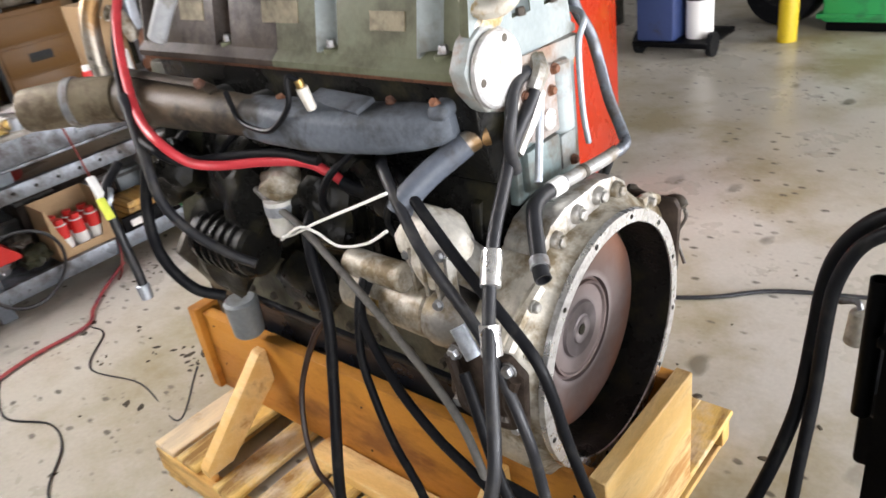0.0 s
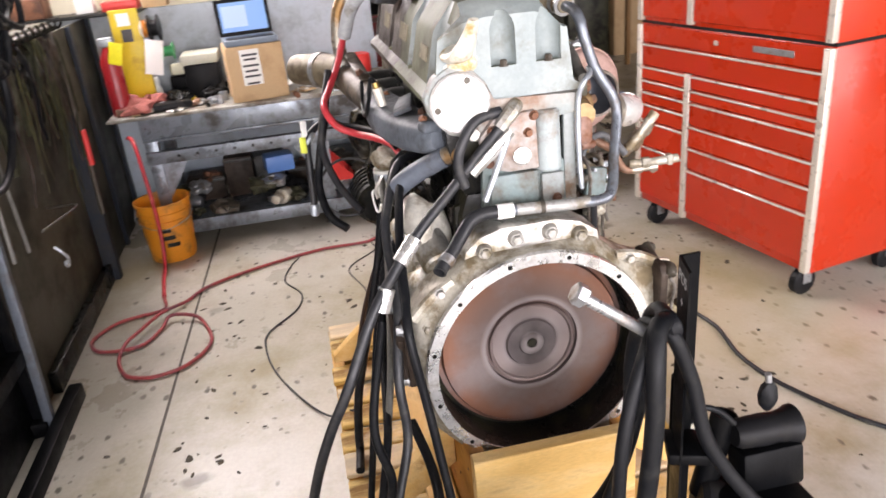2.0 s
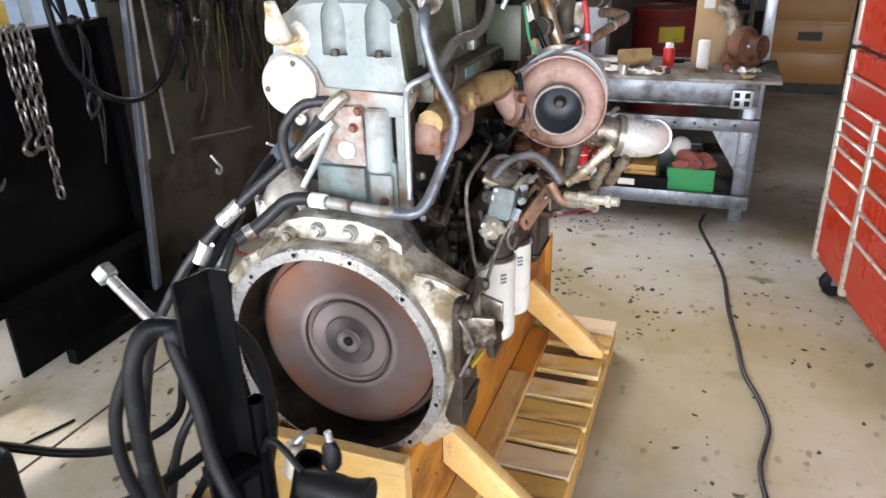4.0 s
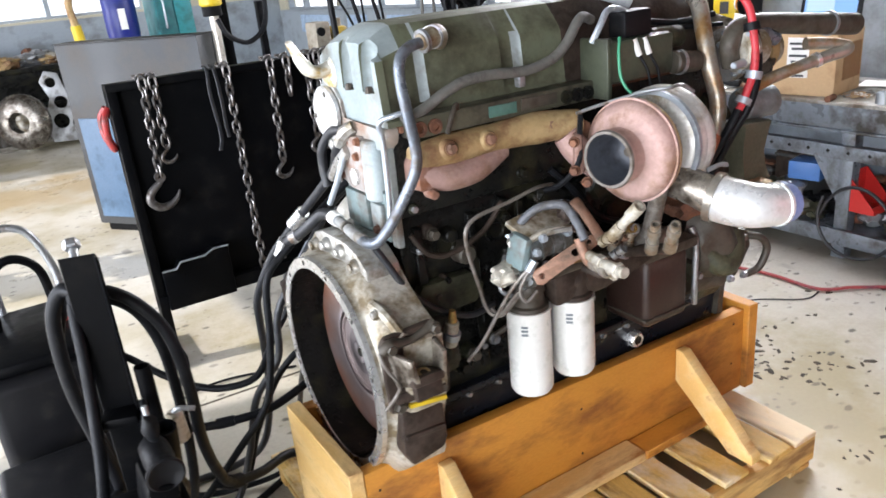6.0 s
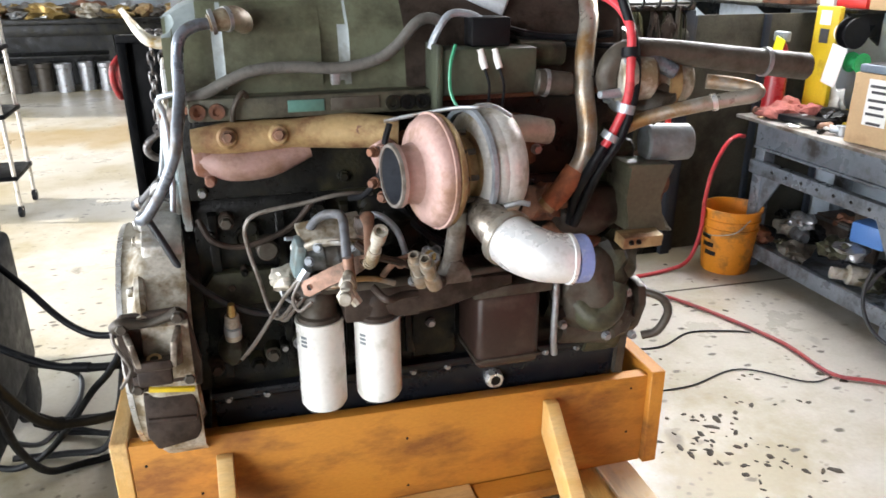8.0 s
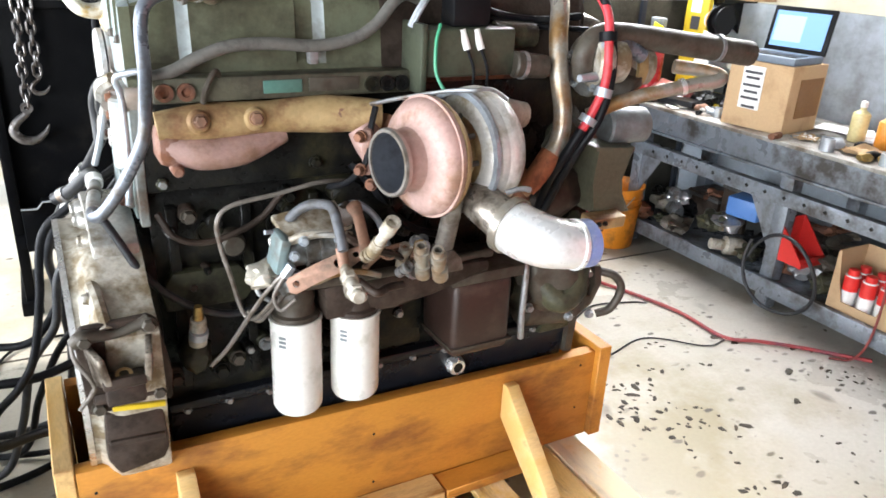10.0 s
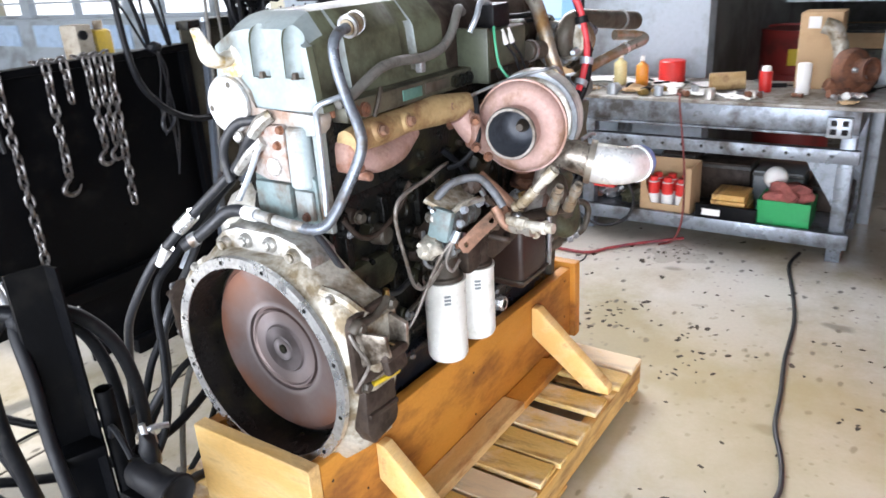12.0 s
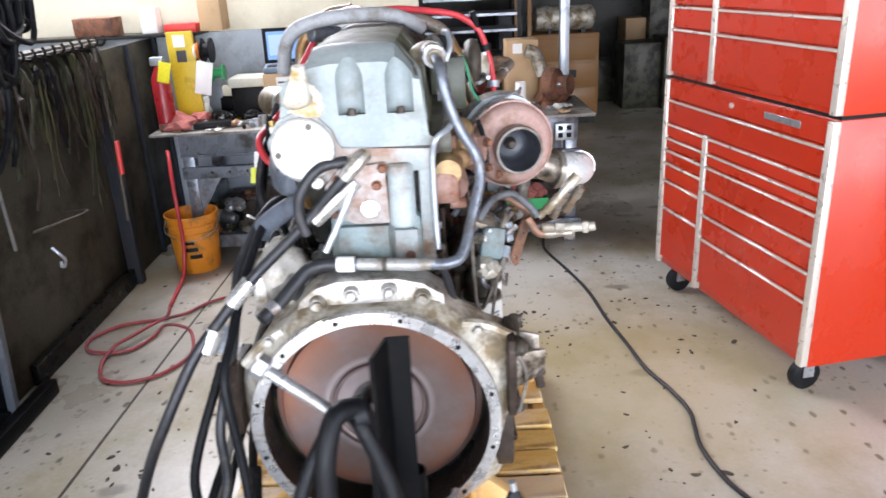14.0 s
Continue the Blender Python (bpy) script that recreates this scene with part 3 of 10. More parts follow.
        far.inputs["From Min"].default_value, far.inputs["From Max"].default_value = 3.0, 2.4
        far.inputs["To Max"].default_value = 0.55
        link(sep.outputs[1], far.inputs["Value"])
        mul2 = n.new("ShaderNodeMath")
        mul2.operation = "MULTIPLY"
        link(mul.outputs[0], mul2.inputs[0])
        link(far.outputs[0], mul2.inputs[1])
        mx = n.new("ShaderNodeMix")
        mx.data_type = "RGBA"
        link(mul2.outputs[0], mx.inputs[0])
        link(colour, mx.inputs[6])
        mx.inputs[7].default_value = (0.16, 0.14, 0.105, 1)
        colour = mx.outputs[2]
    drift = n.new("ShaderNodeMath")
    drift.operation, drift.inputs[1].default_value = "MULTIPLY_ADD", 1.6
    link(fray.outputs[0], drift.inputs[0])
    link(sep.outputs[1], drift.inputs[2])
    near = n.new("ShaderNodeMapRange")
    near.inputs["From Min"].default_value, near.inputs["From Max"].default_value = 6.0, 6.5
    link(drift.outputs[0], near.inputs["Value"])
    away = n.new("ShaderNodeMapRange")
    away.inputs["From Min"].default_value, away.inputs["From Max"].default_value = 7.4, 7.0
    away.inputs["To Max"].default_value = 0.75
    link(drift.outputs[0], away.inputs["Value"])
    band = n.new("ShaderNodeMath")
    band.operation = "MULTIPLY"
    link(near.outputs[0], band.inputs[0])
    link(away.outputs[0], band.inputs[1])
    mx = n.new("ShaderNodeMix")
    mx.data_type = "RGBA"
    link(band.outputs[0], mx.inputs[0])
    link(colour, mx.inputs[6])
    mx.inputs[7].default_value = (0.36, 0.26, 0.12, 1)
    colour = mx.outputs[2]
    # broad yellowish tint of the floor beside the pallet
    mid = n.new("ShaderNodeVectorMath")
    mid.operation, mid.inputs[1].default_value = "DISTANCE", (1.15, -0.85, 0.0)
    link(tc.outputs["Object"], mid.inputs[0])
    rim = n.new("ShaderNodeMath")
    rim.operation, rim.inputs[1].default_value = "MULTIPLY_ADD", 0.9
    link(fray.outputs[0], rim.inputs[0])
    link(mid.outputs["Value"], rim.inputs[2])
    pallet_tint = n.new("ShaderNodeMapRange")
    pallet_tint.inputs["From Min"].default_value, pallet_tint.inputs["From Max"].default_value = 1.55, 0.85
    pallet_tint.inputs["To Max"].default_value = 0.6
    link(rim.outputs[0], pallet_tint.inputs["Value"])
    mx = n.new("ShaderNodeMix")
    mx.data_type = "RGBA"
    link(pallet_tint.outputs[0], mx.inputs[0])
    link(colour, mx.inputs[6])
    mx.inputs[7].default_value = (0.42, 0.35, 0.19, 1)
    colour = mx.outputs[2]
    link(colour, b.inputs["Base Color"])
    return m


CONCRETE = floor_material()

# ---- the shop: floor, walls, ceiling ----
def slab_wall(name, x0, x1, y0, y1, z0, z1, mat, label):
    return solid(name, spans(x0, x1, y0, y1, z0, z1), mat, label, "wall", "structure")


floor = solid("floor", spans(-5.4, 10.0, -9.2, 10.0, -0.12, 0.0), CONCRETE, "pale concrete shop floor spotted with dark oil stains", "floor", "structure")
WX = 3.55
bm = bmesh.new()
for y0, y1, z0, z1 in ((-0.08, 0.2, 1.33, 4.4), (0.2, 3.0, 1.33, 2.15), (0.2, 3.0, 3.35, 4.4), (3.0, 3.4, 1.33, 4.4)):
    add_box(bm, (WX + 0.075, (y0 + y1) / 2, (z0 + z1) / 2), (0.15, y1 - y0, z1 - z0))
solid("wall_bench", bm, CREAM, "cream painted upper wall with an added high window, out of view", "wall", "structure")
# frame of the unseen window added over the bench
bm = bmesh.new()
for y in (0.2, 0.9, 1.6, 2.3, 3.0):
    add_box(bm, (WX + 0.09, y, 2.75), (0.05, 0.05, 1.2))
for z in (2.16, 2.75, 3.34):
    add_box(bm, (WX + 0.09, 1.6, z), (0.045, 2.8, 0.04))
solid("window_2", bm, WAINSCOT, "added steel framed high window over the workbench, out of view", "window", "structure")
slab_wall("wainscot", WX - 0.004, WX + 0.15, -0.08, 3.4, 0.0, 1.328, WAINSCOT, "blue grey painted lower wall behind the workbench")
slab_wall("wall_east", 9.8, 10.0, -9.2, -0.08, 0.0, 4.4, DARKWALL, "back wall of the parts room, dimmed by its dark colour")
slab_wall("wall_divider", WX + 0.15, 9.8, -0.08, 0.07, 0.0, 4.4, DARKWALL, "side wall of the parts room, dimmed by its dark colour")
slab_wall("wall_south", -5.4, 9.8, -9.2, -9.0, 0.0, 4.4, DARKWALL, "far wall of the shop, dimmed by its dark colour")


def holed_wall(name, axis, at, thick, a0, a1, height, holes, mat, label):
    """A wall along x or y with rectangular openings (a0, a1, z0, z1)."""
    bm = bmesh.new()
    cuts = sorted(holes)
    runs = []
    pos = a0
    for h0, h1, z0, z1 in cuts:
        runs += [(pos, h0, 0, height), (h0, h1, z1, height)]
        if z0 > 0:
            runs.append((h0, h1, 0, z0))
        pos = h1
    runs.append((pos, a1, 0, height))
    for r0, r1, z0, z1 in runs:
        if r1 - r0 < 1e-4 or z1 - z0 < 1e-4:
            continue
        c, s = ((r0 + r1) / 2, at, (z0 + z1) / 2), (r1 - r0, thick, z1 - z0)
        if axis == "y":
            c, s = (c[1], c[0], c[2]), (s[1], s[0], s[2])
        add_box(bm, c, s)
    return solid(name, bm, mat, label, "wall", "structure")


holed_wall("wall_north", "x", 9.9, 0.2, -5.4, 3.73, 4.4, [(-3.2, 1.6, 1.42, 2.6)], CREAM, "cream painted far wall with a row of windows")
holed_wall("wall_side_bay", "y", WX + 0.1, 0.15, 3.4, 9.8, 4.4, [(3.6, 9.5, 1.19, 2.7)], CREAM, "cream painted wall of the side bay with a long window")
slab_wall("wainscot", WX + 0.012, WX + 0.024, 3.4, 9.78, 0.0, 1.186, WAINSCOT, "blue grey painted lower wall under the long window")
slab_wall("wainscot", -5.2, WX + 0.02, 9.782, 9.798, 0.0, 1.39, WAINSCOT, "blue grey painted lower wall behind the far bench")
# unseen wall: opening heights bound the sun patch, south opening added for fill
holed_wall("wall_bay_doors", "y", -5.3, 0.2, -9.0, 9.8, 4.4, [(-7.6, -3.2, 0, 3.7), (-2.4, 1.9, 0, 2.75), (2.4, 8.0, 0, 3.9)], CREAM, "cream painted wall, out of view, with bay doors, the south one added")
# out of view; closes the room overhead, dimmed in its colour
solid("ceiling", spans(-5.4, 10.0, -9.2, 10.0, 4.4, 4.55), DARKWALL, "shop ceiling out of view, dimmed by its dark colour", "ceiling", "structure")
bm = bmesh.new()
for x in (-3.2, -2.0, -0.8, 0.4, 1.6):
    add_box(bm, (x, 9.9, 2.01), (0.06, 0.08, 1.18))
for z in (1.22, 1.66, 2.12, 2.58):
    add_box(bm, (-0.8, 9.9, 1.44 + (z - 1.22) * 0.838), (4.8, 0.06, 0.035))
solid("window_1", bm, WAINSCOT, "steel framed window lit by daylight", "window", "structure")
bm = bmesh.new()
for y, wide in ((3.6, 0.08), (4.4, 0.05), (5.18, 0.05), (5.72, 0.05), (6.6, 0.05), (7.58, 0.2), (8.9, 0.06), (9.5, 0.08)):
    add_box(bm, (WX + 0.1, y, 1.94), (0.08, wide, 1.5))
for z, tall in ((1.205, 0.05), (1.36, 0.018), (1.9, 0.035), (2.3, 0.03), (2.68, 0.05)):
    add_box(bm, (WX + 0.1, 6.55, z), (0.06, 5.9, tall))
add_box(bm, (WX + 0.0, 6.55, 1.188), (0.1, 6.0, 0.022))
solid("window_3", bm, WAINSCOT, "long steel framed window of the side bay", "window", "structure")
bm = bmesh.new()
for y0, y1 in ((3.75, 4.7), (4.84, 5.42), (5.6, 6.32), (6.86, 7.4), (7.74, 8.95)):
    add_box(bm, (WX + 0.002, (y0 + y1) / 2, 1.012), (0.016, y1 - y0, 0.235))
solid("wall_panel", bm, surface("pale_blue_panel", (0.42, 0.55, 0.72), 0.3, dirt=(0.32, 0.42, 0.55), amount=0.3, bump=0.03), "pale blue panels under the long window", "wall panel", "structure")
glow = bpy.data.materials.new("hazy_daylight")
glow.use_nodes = True
glow.node_tree.nodes["Principled BSDF"].inputs["Base Color"].default_value = (0, 0, 0, 1)
glow.node_tree.nodes["Principled BSDF"].inputs["Emission Color"].default_value = (0.93, 0.97, 1.0, 1)
glow.node_tree.nodes["Principled BSDF"].inputs["Emission Strength"].default_value = 1.5
solid("backdrop", spans(5.9, 5.95, 0.5, 12.5, -0.2, 5.5), glow, "hazy bright daylight outside the long window", "backdrop", "structure")
solid("backdrop", spans(-5.0, 5.8, 12.6, 12.65, -0.2, 5.5), glow, "hazy bright daylight outside the far windows", "backdrop", "structure")
# apron of ground outside the bay doors
solid("ground", spans(-60, -5.4, -40, 40, -0.2, -0.02), CONCRETE, "pale concrete yard outside the bay doors", "ground", "structure")
# saw-cut slab joint
bm = bmesh.new()
add_box(bm, (1.6, 1.155, 0.0), (5.5, 0.011, 0.004), rot=(0, 0, -2.2))
solid("trim", bm, DARKPIPE, "dark saw-cut joint in the concrete", "joint", "structure")

# ---- pallet and engine crate ----
pallet = thing("pallet", "yellow pine shipping pallet with gaps between slats", "pallet", (0.55, 0, 0))


def board_mesh(name, size, mat, bevel=0.003):
    return finish(box((0, 0, 0), size, bevel, seg=1), name, mat)


slat_me = board_mesh("slat", (1.02, 0.107, 0.019), SLATWOOD, 0.004)
low_me = board_mesh("bottom_board", (1.02, 0.1, 0.018), PALLETWOOD)
stringer_me = board_mesh("stringer", (1.42, 0.045, 0.09), PALLETWOOD)
for y in (-0.487, 0.0, 0.487):
    placed("stringer", stringer_me, pallet, pose(0.56, y, 0.07))
rnd = random.Random(4)
for x in (1.215, 1.09, 0.893, 0.733, 0.607, 0.483, 0.36, 0.236, 0.112, -0.012, -0.11):
    placed("slat", slat_me, pallet, pose(x, rnd.uniform(-0.006, 0.006), 0.1265, 0, rnd.uniform(-0.3, 0.3), 90 + rnd.uniform(-0.6, 0.6)))
for x in (-0.09, 0.56, 1.2):
    placed("bottom_board", low_me, pallet, pose(x, 0, 0.0135, 0, 0, 90))

crate = thing("engine_cradle", "orange plywood box cradle holding the engine on a pallet", "crate", (0.55, 0, 0.137))
for s in (-1, 1):
    outline = [(-0.125, 0.138), (1.3, 0.138), (1.3, 0.436), (-0.125, 0.472)]
    bm = plate(outline, "y", s * 0.166, s * 0.205, 0.003)
    part("side_plank", bm, CRATEWOOD, crate)
me = board_mesh("end_board", (0.41, 0.04, 0.345), PALEPINE)
placed("end_board", me, crate, pose(-0.147, 0, 0.312, 0, 0, 90), "pale pine end board with knots")
me = board_mesh("end_board", (0.45, 0.045, 0.315), CRATEWOOD)
placed("end_board", me, crate, pose(1.3235, -0.0, 0.2965, 0, 0, 90))
bear = board_mesh("bearer", (0.33, 0.07, 0.09), PALEPINE)
for x in (0.16, 1.05):
    placed("bearer", bear, crate, pose(x, 0, 0.184, 0, 0, 90))
# slanted braces: a length of lumber from the side plank down to the pallet


def brace(x, s, lean=0.0):
    bm = plate([(s * 0.208, 0.30), (s * 0.208, 0.412), (s * 0.232, 0.412), (s * 0.50, 0.165), (s * 0.50, 0.138), (s * 0.415, 0.138)], "x", x - 0.02, x + 0.02, 0.003)
    ob = part("brace", bm, PALEPINE, crate, "pale pine diagonal brace")
    for k in (0.335, 0.37):
        nail = rod((x - 0.006, s * 0.233, k + 0.015), (x - 0.006, s * 0.2405, k + 0.0135), 0.0035, seg=8)
        part("nail", nail, BLOCKBLACK, ob)


for x in (0.095, 0.985):
    brace(x, -1)
    brace(x, 1)
blocking = board_mesh("kick_block", (0.86, 0.082, 0.034), PALEPINE)
stained = board_mesh("kick_block", (0.3, 0.08, 0.03), CRATEWOOD)
placed("kick_block", blocking, crate, pose(0.32, -0.2475, 0.1545), "loose pine block on the pallet")
placed("kick_block", stained, crate, pose(0.906, -0.2475, 0.1525, 0, 0, 0.6), "oil-darkened block on the pallet")
placed("kick_block", blocking, crate, pose(0.33, 0.252, 0.1545), "loose pine block on the pallet")

nail_me = finish(turned((0, 0, 0), (0, -1, 0), [(0, 0), (0, 0.004), (0.0015, 0.0035), (0.0015, 0)], 8), "nail", BLOCKBLACK)
for x, heights in ((-0.085, (0.22, 0.41)), (0.035, (0.3,)), (0.56, (0.205, 0.36)), (1.25, (0.25, 0.4))):
    for z in heights:
        for side, turn in ((-0.2055, 0), (0.2055, 180)):
            placed("nail", nail_me, crate, pose(x + 0.01 * math.sin(z * 40), side, z, 0, 0, turn))

# ---- red roller tool chest ----
TB = pose(0.95, -1.514, 0, 0, 0, 10.8)
chest = thing("tool_chest", "glossy red two-tier roller tool chest with aluminium trim", "tool chest", (0.95, -1.514, 0), rz=10.8)
W, D = 1.19, 0.66


def local(bm):
    bm.transform(TB)
    return bm


part("lower_cabinet", local(spans(0.0, W, -D, -0.012, 0.145, 1.095, 0.006)), REDPAINT, chest)
part("upper_chest", local(spans(0.0, W, -D + 0.02, -0.012, 1.107, 1.62, 0.006)), REDPAINT, chest)
part("gasket", local(spans(0.004, W - 0.004, -D + 0.01, -0.016, 1.094, 1.108)), BLACKPLASTIC, chest, "black strip between the two tiers")


def drawer(x0, x1, z0, z1):
    ob = part("drawer", local(spans(x0, x1, -0.02, 0.004, z0, z1, 0.003, 1)), REDPAINT, chest)
    part("pull", local(box(((x0 + x1) / 2, 0.008, z1 - 0.008), (x1 - x0, 0.014, 0.011), 0.003, seg=1)), CHROME, ob, "ribbed aluminium drawer pull")
    return ob


SPLIT = 0.80
for z0, z1 in ((0.19, 0.415), (0.42, 0.53), (0.535, 0.64), (0.645, 0.755), (0.76, 0.815), (0.82, 0.885)):
    drawer(0.035, SPLIT - 0.02, z0, z1)
for z0, z1 in ((0.19, 0.46), (0.465, 0.6), (0.605, 0.69), (0.695, 0.755), (0.76, 0.815), (0.82, 0.885)):
    drawer(SPLIT + 0.02, W - 0.035, z0, z1)
drawer(0.035, W - 0.035, 0.89, 1.0)
lock_panel = part("lock_panel", local(spans(0.035, W - 0.035, -0.02, 0.003, 1.005, 1.09, 0.003, 1)), REDPAINT, chest)
part("lock", local(rod((0.62, 0.003, 1.05), (0.62, 0.01, 1.05), 0.012, seg=16)), CHROME, lock_panel, "round key lock")
part("badge", local(spans(0.18, 0.40, 0.0, 0.006, 1.035, 1.062, 0.002, 1)), STEEL, lock_panel, "plain metal badge strip")
for z0, z1 in ((1.13, 1.33), (1.335, 1.43), (1.435, 1.51), (1.515, 1.6)):
    drawer(0.035, SPLIT - 0.02, z0, z1)
    drawer(SPLIT + 0.02, W - 0.035, z0, z1)
for x in (0.0, W - 0.034):
    part("corner_trim", local(spans(x, x + 0.034, -0.02, 0.012, 0.15, 1.09, 0.004)), CHROME, chest)
    part("corner_trim", local(spans(x, x + 0.034, -0.02, 0.012, 1.11, 1.615, 0.004)), CHROME, chest)
for z0, z1 in ((0.15, 0.888), (1.115, 1.615)):
    part("divider_trim", local(spans(SPLIT - 0.018, SPLIT + 0.018, -0.02, 0.012, z0, z1, 0.004)), CHROME, chest)
for x in (0.09, W - 0.09):
    for y in (-0.08, -D + 0.08):
        wheel = part("caster", local(turned((x - 0.022, y, 0.062), (1, 0, 0), [(0, 0), (0, 0.05), (0.006, 0.062), (0.038, 0.062), (0.044, 0.05), (0.044, 0)], 24)), BLACKPLASTIC, chest, "black rubber caster wheel")
        bm = bmesh.new()
        add_box(bm, (x, y, 0.14), (0.09, 0.1, 0.008))
        for dx in (-0.028, 0.028):
            add_box(bm, (x + dx, y, 0.1), (0.004, 0.045, 0.08))
        part("fork", local(bm), STEEL, wheel, "steel caster fork")

# ---- steel workbench along the wall ----
bench = thing("workbench", "long worn steel workbench with a lower shelf", "workbench", (3.15, 0.4, 0))
BX0, BX1, BY0, BY1, BZ = 2.83, 3.5, -1.1, 1.4, 0.805
part("bench_top", spans(BX0, BX1, BY0, BY1 + 0.14, BZ - 0.018, BZ, 0.003), BENCHTOP, bench, "scratched steel bench top littered with dirt")
part("apron", spans(BX0 + 0.02, BX0 + 0.04, BY0 + 0.1, BY1 - 0.02, BZ - 0.135, BZ - 0.019, 0.003), BENCHSTEEL, bench)
part("apron_lip", spans(BX0 + 0.012, BX0 + 0.06, BY0 + 0.1, BY1 - 0.02, BZ - 0.15, BZ - 0.136, 0.002), BENCHSTEEL, bench)
part("back_apron", spans(BX1 - 0.04, BX1 - 0.02, BY0 + 0.1, BY1 - 0.02, BZ - 0.135, BZ - 0.019, 0.003), BENCHSTEEL, bench)
part("end_apron", spans(BX0 + 0.05, BX1 - 0.05, BY0 + 0.1, BY0 + 0.12, BZ - 0.135, BZ - 0.019, 0.003), BENCHSTEEL, bench)
part("middle_rail", spans(BX0 + 0.0, BX0 + 0.05, BY0 + 0.08, BY1 - 0.02, 0.525, 0.595, 0.004), BENCHSTEEL, bench)
part("lower_shelf", spans(BX0 + 0.0, BX1 - 0.02, BY0 + 0.1, BY1 - 0.02, 0.125, 0.145, 0.003), BENCHSTEEL, bench)
part("shelf_rail", spans(BX0 - 0.012, BX0 + 0.02, BY0 + 0.08, BY1 - 0.02, 0.085, 0.165, 0.004), BENCHSTEEL, bench)
# black discs on the rail's face paint in the dark of punched holes
hole = finish(turned((0, 0, 0), (1, 0, 0), [(-0.001, 0), (-0.001, 0.011), (0.002, 0.011), (0.002, 0)], 4), "punched_hole", BLOCKBLACK)
for k in range(21):
    placed("punched_hole", hole, bench, pose(BX0 + 0.0, BY0 + 0.2 + k * 0.105, 0.562))
for y in (BY0 + 0.14, 0.38, BY1 - 0.06):
    for x in (BX0 + 0.06, BX1 - 0.06):
        part("leg", spans(x - 0.035, x + 0.035, y - 0.035, y + 0.035, 0.0, BZ - 0.02, 0.004), BENCHSTEEL, bench)
for y, s in ((0.38, 1), (BY1 - 0.06, -1), (BY0 + 0.14, 1)):
    bm = plate([(y + s * 0.036, 0.525), (y + s * 0.18, 0.525), (y + s * 0.036, 0.3)], "x", BX0 + 0.03, BX0 + 0.04)
    part("gusset", bm, BENCHSTEEL, bench)
outlet = part("outlet_box", spans(BX0 - 0.012, BX0 + 0.02, -0.97, -0.86, 0.655, 0.755, 0.004), GALV, bench, "galvanised four-gang power outlet")
for y in (-0.94, -0.89):
    for z in (0.685, 0.728):
        part("socket", spans(BX0 - 0.016, BX0 - 0.011, y - 0.014, y + 0.014, z - 0.014, z + 0.014, 0.003), BLACKPLASTIC, outlet)
part("post", spans(3.52, 3.58, -1.06, -1.0, 0.0, 2.6, 0.004), GALV, bench, "tall galvanised corner post")

# ---- dark steel partition with chains and straps ----
PY = 1.63
stand = thing("steel_rack_panel", "black steel rack panel with chains hung over its top edge", "rack panel", (0.3, PY, 0))
part("panel", spans(-0.24, 1.13, PY + 0.03, PY + 0.05, 0.30, 1.27, 0.003), BLACKPAINT, stand)
part("top_rail", spans(-0.24, 1.13, PY - 0.01, PY + 0.07, 1.255, 1.285, 0.003), BLACKPAINT, stand)
part("side_rail", spans(-0.24, -0.20, PY - 0.01, PY + 0.07, 0.06, 1.255, 0.003), BLACKPAINT, stand)
part("side_rail", spans(1.09, 1.13, PY - 0.01, PY + 0.07, 0.06, 1.255, 0.003), BLACKPAINT, stand)
bm = plate([(-0.2, 0.29), (0.1, 0.29), (0.1, 0.52), (0.03, 0.52), (0.0, 0.5), (-0.12, 0.5), (-0.14, 0.47), (-0.2, 0.47)], "y", PY - 0.03, PY + 0.03, 0.003)
part("bracket_box", bm, BLACKPAINT, stand, "black folded steel pocket")
part("skirt", spans(0.36, 1.13, PY + 0.028, PY + 0.046, 0.0, 0.31, 0.003), BLACKPAINT, stand)
part("foot_rail", spans(-0.24, 1.13, PY - 0.02, PY + 0.07, 0.3, 0.36, 0.003), BLACKPAINT, stand)
for x in (-0.22, 1.09):
    part("foot", spans(x - 0.04, x + 0.04, PY - 0.03, PY + 0.35, 0.0, 0.06, 0.004), BLACKPAINT, stand)
part("worn_edge", tube([(-0.2, PY - 0.036, 0.478), (-0.14, PY - 0.036, 0.476), (-0.118, PY - 0.036, 0.503), (-0.01, PY - 0.036, 0.503), (0.03, PY - 0.036, 0.524), (0.1, PY - 0.036, 0.524)], 0.0045, 6, 2, smooth=False), GALV, stand, "bright worn edge of the pocket")
for dx, n_ in ((0.0, 0.34), (0.03, 0.29)):
    solid("rubber_strap", tube([(0.165 + dx, PY + 0.03, 1.3), (0.165 + dx, PY - 0.02, 1.285), (0.158 + dx * 1.4, PY - 0.03, 1.18), (0.17 + dx, PY - 0.028, 1.285 - n_ * 0.8), (0.155 + dx * 1.6, PY - 0.028, 1.285 - n_)], 0.008, 8, squash=0.5), GREYRUBBER, "black rubber tie strap hung over the rack edge", "strap", group="tie straps on the rack", at=(0.165 + dx, PY - 0.02, 1.285 - n_))
part("shackle", tube([(-0.244, PY + 0.02, 1.19), (-0.268, PY - 0.01, 1.15), (-0.27, PY - 0.0, 1.08), (-0.255, PY + 0.02, 1.03), (-0.255, PY + 0.07, 1.03), (-0.27, PY + 0.09, 1.08), (-0.268, PY + 0.1, 1.15), (-0.244, PY + 0.08, 1.19)], 0.014, 10), surface("chipped_dark_red_paint", (0.3, 0.022, 0.022), 0.45, dirt=(0.12, 0.03, 0.025), amount=0.45, dscale=25, bump=0.15), stand, "chipped red lifting shackle")

